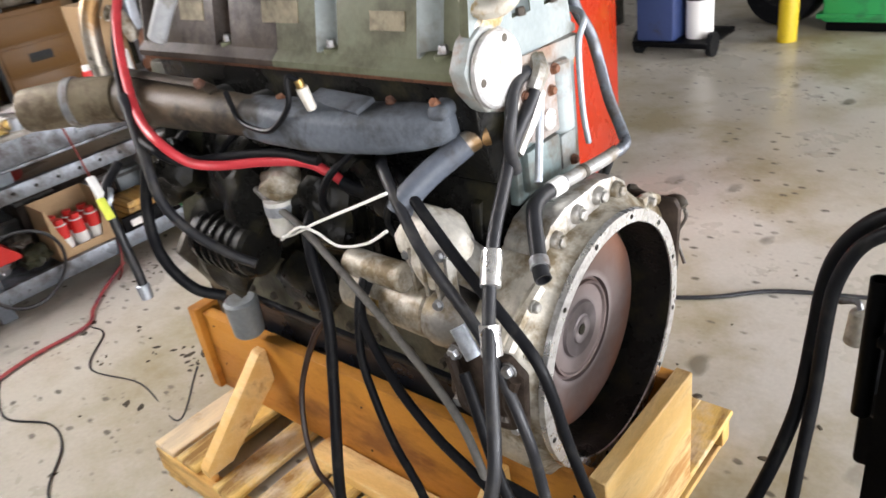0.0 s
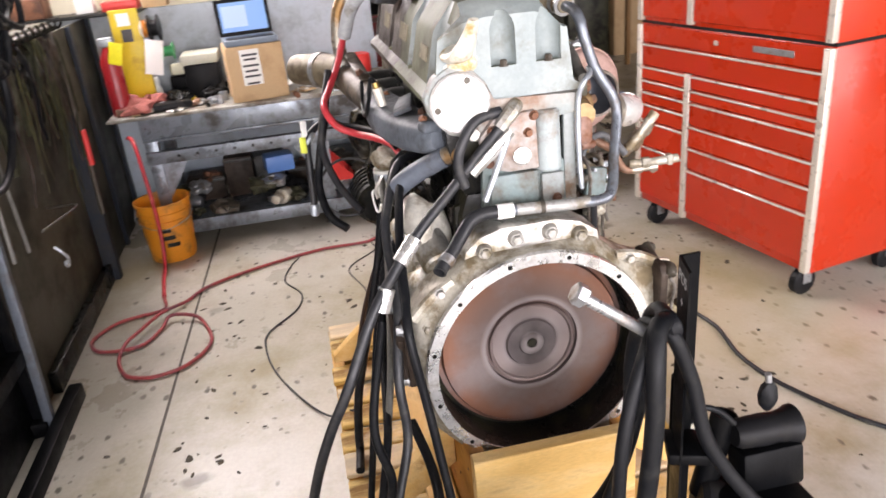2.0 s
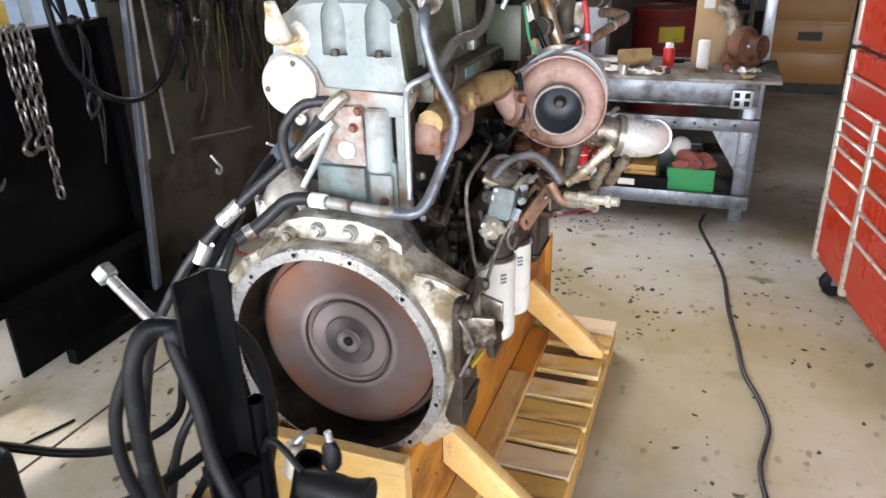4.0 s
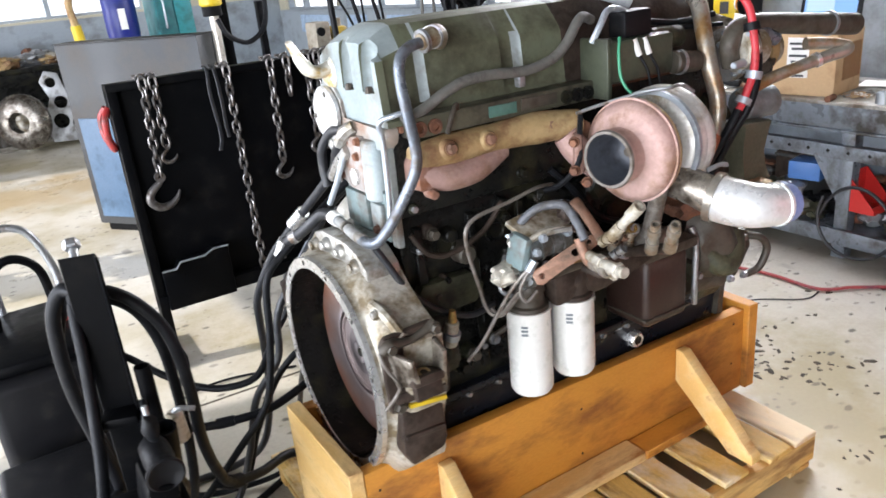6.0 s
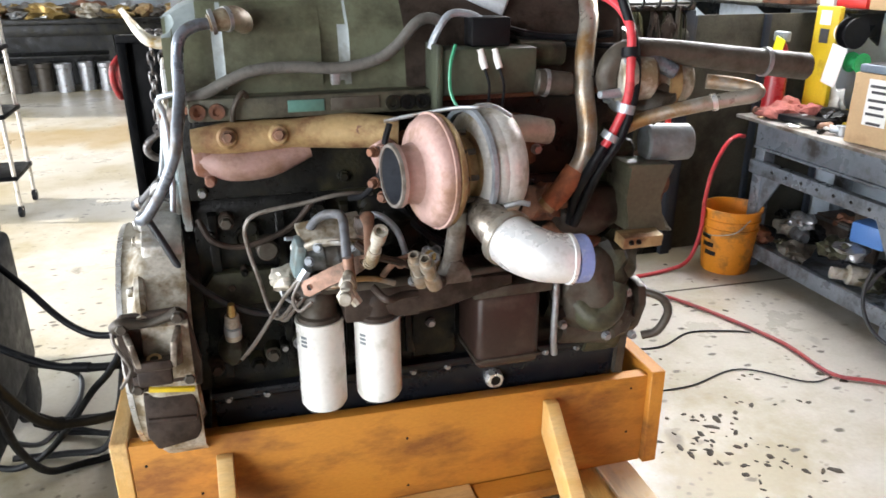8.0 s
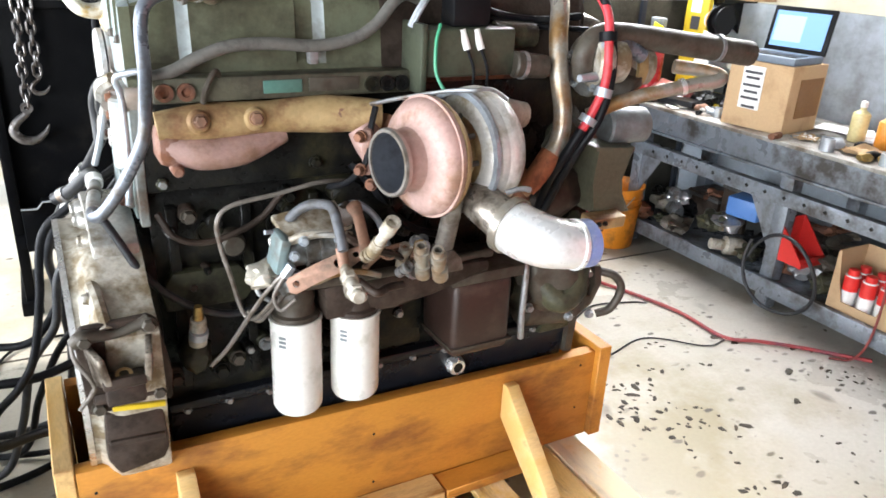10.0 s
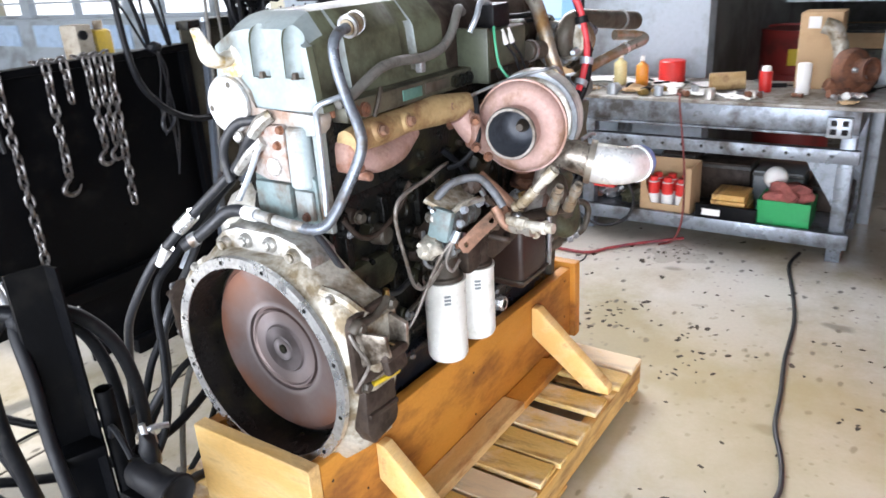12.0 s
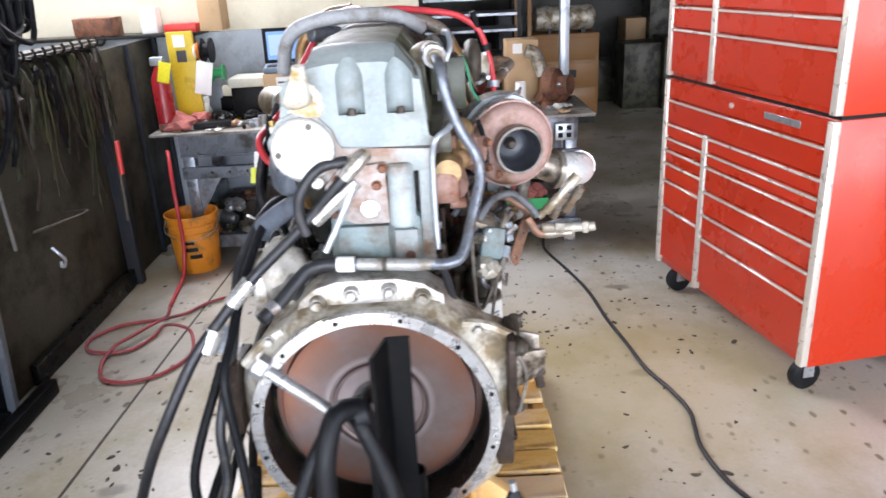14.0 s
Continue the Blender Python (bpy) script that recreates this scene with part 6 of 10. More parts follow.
# air intake box, ecm and leads on the exhaust side
ecm = part("air_box", spans(0.655, 0.89, -0.245, -0.16, 1.285, 1.39, 0.01), ECMGREEN, engine, "olive electronic control box")
part("mount_plate", spans(0.645, 0.66, -0.255, -0.155, 1.252, 1.4, 0.004), ECMGREEN, ecm)
part("cylinder", rod((0.885, -0.245, 1.31), (0.972, -0.255, 1.303), 0.03, 0.027, 22, 0.004), DARKPIPE, ecm, "stained round actuator")
part("band", rod((0.905, -0.247, 1.308), (0.914, -0.248, 1.307), 0.032, seg=22), STEEL, ecm)
part("top_cylinder", rod((0.86, -0.18, 1.37), (0.98, -0.18, 1.365), 0.03, 0.03, 20, 0.004), BLOCKGREEN, ecm)
part("connector_block", spans(0.735, 0.83, -0.225, -0.165, 1.39, 1.455, 0.006), BLACKPLASTIC, engine, "black wiring connector block")
for x in (0.75, 0.785):
    part("plug", rod((x, -0.235, 1.385), (x + 0.01, -0.25, 1.345), 0.011, 0.008, 10), PAPER, ecm, "white wire plug")
    part("lead", tube([(x + 0.01, -0.25, 1.345), (x + 0.012, -0.275, 1.31), (x, -0.3, 1.27), (x - 0.03, -0.36, 1.265)], 0.0035, 6), RUBBER, ecm)
part("green_wire", tube([(0.69, -0.25, 1.4), (0.675, -0.262, 1.36), (0.672, -0.275, 1.3), (0.69, -0.3, 1.26), (0.72, -0.33, 1.24), (0.715, -0.35, 1.18), (0.69, -0.36, 1.12)], 0.004, 6), GREENWIRE, engine, "thin green wire")
part("braided_lead", tube([(0.645, -0.2, 1.39), (0.66, -0.215, 1.43), (0.69, -0.21, 1.462), (0.74, -0.2, 1.46), (0.78, -0.2, 1.44)], 0.0085, 8), GALV, engine, "light braided wiring lead")
part("wiring_loom", tube([(0.82, -0.17, 1.43), (0.9, -0.165, 1.41), (1.0, -0.17, 1.4), (1.1, -0.2, 1.41)], 0.009, 8), RUBBER, engine, "black wiring loom")
part("wiring_loom", tube([(0.82, -0.175, 1.41), (0.9, -0.175, 1.395), (1.0, -0.18, 1.385), (1.12, -0.21, 1.38)], 0.007, 8), RUBBER, engine, "black wiring loom")

# the long hoses on the exhaust side
part("breather_hose", tube([(0.1, -0.185, 1.295), (0.15, -0.19, 1.31), (0.2, -0.195, 1.335), (0.26, -0.195, 1.355), (0.34, -0.193, 1.358), (0.44, -0.19, 1.352), (0.52, -0.19, 1.366), (0.57, -0.188, 1.395), (0.615, -0.18, 1.44), (0.65, -0.165, 1.452), (0.69, -0.15, 1.44)], 0.0125, 12), PALERUBBER, engine, "grey dusty breather hose")
part("hose_clip", box((0.43, -0.182, 1.33), (0.02, 0.02, 0.03), 0.003), STEEL, engine)
pipe = part("coolant_pipe", tube([(0.235, -0.155, 1.452), (0.185, -0.168, 1.452), (0.14, -0.176, 1.446), (0.112, -0.182, 1.425), (0.102, -0.19, 1.38), (0.098, -0.215, 1.31), (0.088, -0.25, 1.25), (0.078, -0.258, 1.2), (0.042, -0.235, 1.12), (0.002, -0.214, 1.057), (-0.018, -0.185, 1.038),
                                 (-0.014, -0.12, 1.035), (-0.003, -0.03, 1.036), (0.005, 0.06, 1.038)], 0.0125, 14), GREYPIPE, engine, "grey bent coolant pipe")
part("pipe_boot", tube([(0.172, -0.171, 1.452), (0.2, -0.166, 1.457), (0.222, -0.155, 1.46), (0.24, -0.135, 1.452), (0.246, -0.115, 1.435)], [0.018, 0.024, 0.026, 0.024, 0.02], 14), TANBOOT, pipe, "oil-browned pale boot on the pipe end")
for p, q in (((0.176, -0.17, 1.453), (0.184, -0.169, 1.4545)), ((0.206, -0.164, 1.458), (0.214, -0.16, 1.459))):
    part("boot_clamp", rod(p, q, 0.0265, seg=18), STEEL, pipe)
part("cross_pipe", tube([(-0.0155, -0.15, 1.036), (-0.012, -0.1, 1.035), (-0.0043, -0.04, 1.036), (0.002, 0.02, 1.037)], 0.0138, 14), PALEPIPE, engine, "pale dirty cross pipe")
part("rubber_sleeve", tube([(0.004, 0.05, 1.038), (0.005, 0.095, 1.038), (-0.002, 0.13, 1.03), (-0.02, 0.158, 1.006), (-0.045, 0.19, 0.976), (-0.068, 0.218, 0.956), (-0.078, 0.226, 0.95)], 0.0155, 14, hollow=0.02), GREYRUBBER, engine, "grey-black rubber coolant hose with open end")
part("sleeve_clamp", tube([(-0.05, 0.197, 0.97), (-0.062, 0.211, 0.961)], 0.0185, 14, 2), STEEL, engine, "worm clamp near the open hose end")
part("pipe_joint", tube([(-0.005, -0.045, 1.036), (-0.0037, -0.035, 1.036)], 0.0155, 14, 2), DARKPIPE, engine)
part("sleeve_label", tube([(0.0025, 0.028, 1.0375), (0.0045, 0.066, 1.038)], 0.0178, 14, 2), PAPER, engine, "white printed sleeve")
part("steel_line", tube([(0.11, -0.2, 1.315), (0.075, -0.19, 1.31), (0.052, -0.165, 1.295), (0.06, -0.155, 1.25), (0.058, -0.155, 1.12), (0.05, -0.158, 1.045)], 0.0065, 10), GALV, engine, "thin bright steel line")
part("drain_line", tube([(-0.01, -0.16, 1.04), (0.02, -0.175, 0.98), (0.06, -0.19, 0.9), (0.13, -0.2, 0.83), (0.22, -0.2, 0.785), (0.3, -0.19, 0.785)], 0.0085, 10), GREYRUBBER, engine, "grey drain hose")

# spin-on filters and the filter head
for n_, (x, y, z0, z1) in enumerate(((0.35, -0.268, 0.55, 0.79), (0.486, -0.278, 0.56, 0.782))):
    can = part("oil_filter", turned((x, y, z0), (0, 0, 1), [(0, 0), (0.0, 0.036), (0.006, 0.05), (0.016, 0.0555), (0.03, 0.056), (z1 - z0 - 0.012, 0.056), (z1 - z0 - 0.006, 0.0585), (z1 - z0, 0.0585), (z1 - z0, 0)], 40), WHITECAN, engine, "white spin-on oil filter")
    tx = x - 0.02
    for k in range(3):
        bm = bmesh.new()
        for a0 in range(3):
            a, b_ = radians(-148 + a0 * 6), radians(-148 + (a0 + 1) * 6)
            z = z1 - 0.036 - k * 0.0105
            q = [bm.verts.new((x + 0.0566 * math.cos(t), y + 0.0566 * math.sin(t), zz)) for t, zz in ((a, z), (b_, z), (b_, z + 0.007), (a, z + 0.007))]
            bm.faces.new(q)
        part("print_bar", bm, GREYPRINT, can)
    part("filter_neck", turned((x, y, z1), (0, 0, 1), [(0, 0), (0, 0.053), (0.01, 0.052), (0.014, 0.044), (0.036, 0.04), (0.044, 0.044), (0.06, 0.042), (0.072, 0.036), (0.072, 0)], 28), MUDBROWN if n_ else DARKPIPE, engine, "dark filter neck")
hd = part("filter_head", plate([(0.405, 0.782), (0.58, 0.782), (0.66, 0.81), (0.82, 0.83), (0.82, 0.862), (0.45, 0.872), (0.4, 0.862)], "y", -0.315, -0.16, 0.01), MUDBROWN, engine, "dirty brown filter head casting")
part("head_rail", tube([(0.3, -0.29, 0.868), (0.45, -0.305, 0.872), (0.65, -0.3, 0.87), (0.84, -0.28, 0.865)], 0.012, 10), DARKPIPE, hd)
PUMPGREY = surface("grimy_blue_grey_pump_paint", (0.16, 0.175, 0.175), 0.45, 0.2, dirt=(0.06, 0.052, 0.042), amount=0.5, dscale=16, grain=0.18, bump=0.3)
fp = part("fuel_pump", rod((0.312, -0.285, 0.948), (0.455, -0.305, 0.962), 0.034, 0.031, 22, 0.006), PUMPGREY, engine, "grimy blue grey fuel pump barrel")
for k in range(4):
    c = Vector((0.335 + k * 0.03, -0.288 - k * 0.004, 0.95 + k * 0.003))
    part("pump_rib", rod(c, c + Vector((0.006, -0.0008, 0.0006)), 0.0375, seg=22), PUMPGREY, fp)
part("pump_cover", box((0.39, -0.275, 1.003), (0.15, 0.085, 0.014), 0.004, (24, -4, 8)), ALUDIRTY, fp, "stained aluminium pump cover plate")
part("pump_cover_rim", tube([(0.325, -0.325, 0.99), (0.36, -0.335, 1.004), (0.42, -0.34, 0.999), (0.455, -0.33, 0.985)], 0.007, 8), ALUDIRTY, fp)
part("pump_end", box((0.31, -0.298, 0.958), (0.026, 0.062, 0.085), 0.01, (10, 8, 5)), REARTEAL, fp, "blue grey pump end block")
part("pump_knuckle", lump((0.28, -0.28, 0.9), (0.075, 0.06, 0.055), 5, 0.5, 3, 4), ALUDIRTY, fp)
part("pump_knuckle", lump((0.325, -0.3, 0.885), (0.06, 0.055, 0.05), 8, 0.5, 3, 4), PUMPGREY, fp)
part("pump_knuckle", lump((0.46, -0.3, 1.02), (0.05, 0.05, 0.05), 12, 0.4, 3, 4), MUDBROWN, fp)
part("pump_stud", rod((0.345, -0.27, 0.99), (0.285, -0.29, 1.0), 0.005, seg=8), GALV, fp)
part("pump_cap", rod((0.33, -0.25, 0.965), (0.303, -0.285, 0.974), 0.016, 0.013, 8, 0.003), ALU, engine)
part("pump_body", rod((0.36, -0.22, 0.88), (0.4, -0.26, 0.95), 0.046, 0.04, 20, 0.006), MUDBROWN, engine)
part("pump_lever", tube([(0.3, -0.275, 0.975), (0.33, -0.32, 0.99), (0.38, -0.345, 1.0), (0.42, -0.36, 1.0)], 0.006, 8), ALU, fp, "bright pump lever")
for x, y, z in ((0.33, -0.34, 0.96), (0.425, -0.34, 0.985), (0.35, -0.34, 0.99), (0.38, -0.31, 0.905), (0.345, -0.3, 0.9), (0.43, -0.3, 0.93)):
    part("pump_bolt", hexes([(x, y, z)], (-0.2, -1, 0.3), 0.009, 0.012), GALV, engine)
part("fuel_hose", tube([(0.335, -0.25, 0.985), (0.35, -0.275, 1.025), (0.372, -0.3, 1.05), (0.394, -0.322, 1.058), (0.404, -0.36, 1.06), (0.402, -0.4, 1.03), (0.4, -0.428, 0.995)], 0.0105, 12), FUELHOSE, engine, "grey fuel hose")
part("hose_tail", tube([(0.406, -0.4, 0.99), (0.405, -0.425, 0.95), (0.402, -0.45, 0.94)], 0.012, 10), BROWNFITTING, engine, "orange-brown hose tail")
ax = Vector((0.132, -0.05, 0.076)).normalized()
wid = ax.cross(Vector((-0.37, -0.83, 0.41))).normalized()
out = wid.cross(ax)
bm = plate([(-0.018, -0.012), (-0.01, -0.019), (0.05, -0.02), (0.115, -0.018), (0.15, -0.012), (0.156, 0.0), (0.148, 0.014), (0.11, 0.019), (0.05, 0.017), (-0.01, 0.019), (-0.02, 0.01)], "z", -0.003, 0.003, 0.001)
bm = cut(bm, [turned((x, 0, -0.02), (0, 0, 1), [(0, 0), (0, r), (0.04, r), (0.04, 0)], 18) for x, r in ((0.0, 0.007), (0.095, 0.009), (0.135, 0.006))])
bm.transform(Matrix(((ax.x, wid.x, out.x, 0.327), (ax.y, wid.y, out.y, -0.358), (ax.z, wid.z, out.z, 0.907), (0, 0, 0, 1))))
strap = part("copper_strap", bm, BROWNFITTING, engine, "orange-brown flat bracket with holes")
part("strap_eye", turned((0.343, -0.325, 0.898), (-0.4, -0.75, 0.5), [(0, 0.006), (0, 0.014), (0.01, 0.014), (0.01, 0.006)], 18, True), RUST, strap)
part("fuel_pipe", tube([(0.464, -0.325, 1.045), (0.462, -0.35, 1.035), (0.456, -0.39, 1.01), (0.448, -0.43, 0.985)], [0.017, 0.012, 0.012, 0.012], 10), BROWNFITTING, engine, "pinkish fuel pipe")
part("steel_line", tube([(0.316, -0.333, 0.927), (0.285, -0.31, 0.885), (0.25, -0.295, 0.83), (0.2, -0.28, 0.75), (0.165, -0.26, 0.7)], 0.0048, 8), WEATHERED, engine, "thin bent steel fuel line")
part("steel_line", tube([(0.316, -0.333, 0.927), (0.29, -0.32, 0.87), (0.3, -0.33, 0.84), (0.33, -0.335, 0.86)], 0.0042, 8), WEATHERED, engine, "thin bent steel fuel line")
part("line_nut", rod((0.31, -0.33, 0.915), (0.325, -0.336, 0.94), 0.011, seg=6), GALV, engine)
for p, q in (((0.402, -0.45, 0.942), (0.382, -0.52, 0.95)), ((0.446, -0.46, 0.995), (0.451, -0.545, 1.09)), ((0.445, -0.435, 0.98), (0.446, -0.465, 1.0)), ((0.57, -0.34, 0.9), (0.568, -0.365, 0.955)), ((0.6, -0.36, 0.9), (0.605, -0.375, 0.955)), ((0.63, -0.37, 0.93), (0.66, -0.395, 0.945)), ((0.585, -0.35, 0.9), (0.66, -0.35, 0.89))):
    bm = bmesh.new()
    p, q = Vector(p), Vector(q)
    d = (q - p).normalized()
    add_turned(bm, p, d, [(0, 0), (0, 0.014), ((q - p).length * 0.4, 0.014), ((q - p).length * 0.4, 0.011), ((q - p).length * 0.7, 0.011), ((q - p).length * 0.7, 0.015), ((q - p).length, 0.015), ((q - p).length, 0.009), ((q - p).length - 0.01, 0.009), ((q - p).length - 0.01, 0)], 12)
    part("line_fitting", bm, RUSTPIPE if p.z < 0.95 else ALUDIRTY, engine, "bright threaded line fitting")
for p, q, r in (((0.4, -0.44, 0.962), (0.392, -0.475, 0.962), 0.012), ((0.392, -0.475, 0.962), (0.387, -0.5, 0.962), 0.017), ((0.387, -0.5, 0.962), (0.378, -0.55, 0.966), 0.0125), ((0.378, -0.548, 0.966), (0.374, -0.562, 0.967), 0.0175), ((0.374, -0.562, 0.967), (0.371, -0.58, 0.969), 0.013)):
    part("line_fitting", rod(p, q, r, seg=6 if r > 0.015 else 14, chamfer=0.002), ALUDIRTY, engine, "corroded pale line fitting")
part("line_fitting", tube([(0.385, -0.51, 0.962), (0.395, -0.515, 0.945), (0.405, -0.518, 0.93)], [0.011, 0.013, 0.011], 8, 3, hollow=0.01), ALUDIRTY, engine, "corroded pale line fitting")
for pts, mouth in (([(0.6, -0.32, 0.875), (0.575, -0.42, 0.915), (0.545, -0.49, 0.945)], (0.519, -0.527, 1.026)), ([(0.63, -0.33, 0.88), (0.6, -0.44, 0.92), (0.562, -0.53, 0.955)], (0.53, -0.574, 1.034))):
    pipe_ = part("valve_line", tube(pts, 0.013, 10), MUDBROWN, engine, "oily brown valve line")
    e0, e1 = Vector(pts[-1]), Vector(mouth)
    k = (e1 - e0).length
    part("open_fitting", turned(e0, e1 - e0, [(0, 0), (0, 0.016), (k * 0.35, 0.016), (k * 0.36, 0.012), (k * 0.6, 0.012), (k * 0.61, 0.0155), (k * 0.82, 0.0155), (k * 0.83, 0.0115), (k, 0.0115), (k, 0.008), (k * 0.8, 0.008), (k * 0.8, 0)], 12), RUSTPIPE, pipe_, "open threaded fitting")
part("pipe_tee", tube([(0.47, -0.34, 0.88), (0.49, -0.385, 0.868), (0.53, -0.36, 0.862), (0.57, -0.35, 0.858)], 0.009, 10), MUDBROWN, engine)
part("injection_line", tube([(0.5, -0.2, 1.06), (0.42, -0.235, 1.075), (0.33, -0.24, 1.062), (0.235, -0.24, 1.048), (0.203, -0.24, 1.02), (0.205, -0.24, 0.965), (0.222, -0.243, 0.89), (0.24, -0.25, 0.81), (0.262, -0.27, 0.8), (0.3, -0.3, 0.855)], 0.005, 8), WEATHERED, engine, "thin bent steel fuel line")
part("injection_line", tube([(0.25, -0.25, 0.81), (0.27, -0.265, 0.79), (0.3, -0.29, 0.835), (0.345, -0.3, 0.89), (0.37, -0.31, 0.9)], 0.0055, 8), WEATHERED, engine, "thin bent steel fuel line")
part("clip_lead", tube([(0.53, -0.28, 1.24), (0.515, -0.292, 1.2), (0.5, -0.3, 1.13), (0.47, -0.27, 1.08), (0.44, -0.24, 1.065)], 0.007, 8), RUBBER, engine, "dark lead beside the turbo")
part("oil_feed_line", tube([(0.52, -0.275, 1.245), (0.58, -0.31, 1.262), (0.65, -0.37, 1.283), (0.68, -0.41, 1.29), (0.72, -0.42, 1.292), (0.76, -0.42, 1.27)], 0.0045, 8), STEEL, engine, "braided oil feed line")
part("oil_drain", rod((0.645, -0.43, 1.08), (0.635, -0.4, 0.93), 0.02, 0.021, 16, 0.003), WEATHERED, engine, "turbo oil drain pipe")
part("drain_foot", plate([(0.605, 0.905), (0.68, 0.905), (0.672, 0.935), (0.65, 0.96), (0.625, 0.96)], "y", -0.43, -0.37, 0.008), WEATHERED, engine)
sensor = part("oil_sensor", rod((0.15, -0.205, 0.73), (0.152, -0.225, 0.8), 0.02, 0.017, 16, 0.003), ALUDIRTY, engine, "stained sensor on the block")
part("sensor_plug", rod((0.152, -0.225, 0.8), (0.153, -0.228, 0.83), 0.012, 0.008, 12), BRASS, sensor)
part("sensor_base", lump((0.145, -0.19, 0.7), (0.07, 0.09, 0.09), 6, 0.3, 2, 4), BLOCKGREEN, sensor)
part("sensor_band", rod((0.15, -0.217, 0.752), (0.1515, -0.222, 0.77), 0.0205, seg=16), GALV, sensor)

# oil cooler and front end of the exhaust side
cooler = part("oil_cooler", spans(0.735, 0.905, -0.3, -0.13, 0.595, 0.8, 0.018, 3), MAROON, engine, "dark maroon oil cooler")
part("cooler_seam", spans(0.73, 0.91, -0.305, -0.13, 0.618, 0.626, 0.002), DARKPIPE, cooler)
part("cooler_top", spans(0.72, 0.93, -0.31, -0.13, 0.8, 0.83, 0.006), DARKPIPE, cooler)
part("drain_tube", tube([(0.945, -0.27, 0.84), (0.95, -0.285, 0.8), (0.95, -0.285, 0.66), (0.957, -0.28, 0.6)], 0.009, 10), STEEL, engine, "thin steel drain tube")
part("block_stain_cover", plate([(0.6, 0.58), (0.72, 0.58), (0.72, 0.76), (0.6, 0.76)], "y", -0.12, -0.165, 0.01), BLOCKBLACK, block)
part("gear_case", plate([(-0.17, 0.52), (-0.21, 0.62), (-0.2, 0.78), (-0.17, 0.95), (-0.15, 1.25), (0.15, 1.25), (0.17, 0.95), (0.2, 0.78), (0.21, 0.62), (0.17, 0.52)], "x", 1.1, 1.21, 0.01), BLOCKGREEN, engine, "dirty green front gear case")
part("water_pump", lump((1.06, -0.24, 0.77), (0.2, 0.14, 0.22), 4, 0.3, 3, 3), DARKPIPE, engine, "dirty cast water pump")
part("pump_outlet", tube([(1.02, -0.26, 0.74), (1.06, -0.29, 0.7), (1.1, -0.29, 0.72), (1.13, -0.27, 0.78)], [0.035, 0.04, 0.04, 0.035], 16), BLOCKGREEN, engine)
part("pump_cover", rod((1.0, -0.2, 0.64), (1.15, -0.21, 0.62), 0.05, 0.045, 20, 0.008), DARKPIPE, engine)
part("thermostat_housing", lump((1.06, -0.21, 0.97), (0.2, 0.12, 0.13), 5, 0.25, 3, 3), MUDBROWN, engine, "oily brown thermostat housing")
part("vertical_casting", plate([(1.122, 0.935), (1.269, 0.92), (1.215, 0.97), (1.205, 1.02), (1.255, 1.1), (1.116, 1.11), (1.13, 1.02)], "y", -0.3, -0.2, 0.01), SKIRTOLIVE, engine)
part("pulley", turned((1.2, -0.0, CZ), (1, 0, 0), [(0, 0), (0, 0.14), (0.01, 0.15), (0.02, 0.135), (0.03, 0.15), (0.04, 0.135), (0.05, 0.15), (0.06, 0.14), (0.06, 0.06), (0.1, 0.05), (0.1, 0)], 48), BLOCKBLACK, engine, "black crankshaft pulley")
part("accessory_pulley", turned((1.22, -0.17, 1.02), (1, 0, 0), [(0, 0), (0, 0.075), (0.01, 0.085), (0.02, 0.075), (0.03, 0.085), (0.04, 0.075), (0.04, 0.04), (0.08, 0.035), (0.08, 0)], 36), RUST, engine, "rusty accessory pulley")
part("front_support", plate([(-0.17, 0.43), (-0.17, 0.56), (-0.23, 0.62), (-0.26, 0.7), (-0.25, 0.75), (-0.2, 0.76), (0.2, 0.76), (0.25, 0.7), (0.17, 0.56), (0.17, 0.43)], "x", 1.21, 1.235, 0.005), DARKPIPE, engine, "dark front engine support plate")
bk = part("tan_bracket", box((1.155, -0.315, 0.92), (0.11, 0.05, 0.032), 0.004, (8, 0, 0)), TANRUST, engine, "rust-stained bracket bar")
for x in (1.12, 1.14):
    part("bracket_bolt", hexes([(x, -0.341, 0.92)], (0, -1, 0), 0.006, 0.006), BLOCKBLACK, bk)
part("support_hook", tube([(1.235, -0.24, 0.73), (1.27, -0.27, 0.72), (1.29, -0.28, 0.68), (1.27, -0.27, 0.62), (1.235, -0.25, 0.6)], 0.012, 10), DARKPIPE, engine)
part("fan_bracket", lump((1.2, -0.05, 1.3), (0.14, 0.3, 0.22), 8, 0.3, 3, 3), MOUNTCAST, engine, "stained fan hub bracket")
part("accessory_drive", rod((1.12, -0.24, 1.3), (1.28, -0.26, 1.3), 0.06, 0.05, 22, 0.008), ALUDIRTY, engine, "stained accessory pump")
part("pump_flange", rod((1.1, -0.24, 1.3), (1.118, -0.24, 1.3), 0.075, seg=22, chamfer=0.004), ALU, engine)
for k in range(5):
    a = 2 * math.pi * k / 5 + 0.3
    part("pump_stud", hexes([(1.1, -0.24 + 0.06 * math.cos(a), 1.3 + 0.06 * math.sin(a))], (-1, 0, 0), 0.008, 0.01), GALV, engine)
part("pump_front", rod((1.06, -0.3, 1.32), (1.15, -0.31, 1.318), 0.058, 0.05, 24, 0.008), ALUDIRTY, engine, "pale cast accessory pump body")
part("pump_front_rim", rod((1.075, -0.302, 1.32), (1.09, -0.303, 1.32), 0.066, seg=24, chamfer=0.003), ALU, engine)
for k in range(6):
    a = 2 * math.pi * k / 6 + 0.2
    part("pump_stud", hexes([(1.075, -0.302 + 0.056 * math.cos(a), 1.32 + 0.056 * math.sin(a))], (-1, 0, 0), 0.008, 0.012), GALV, engine)
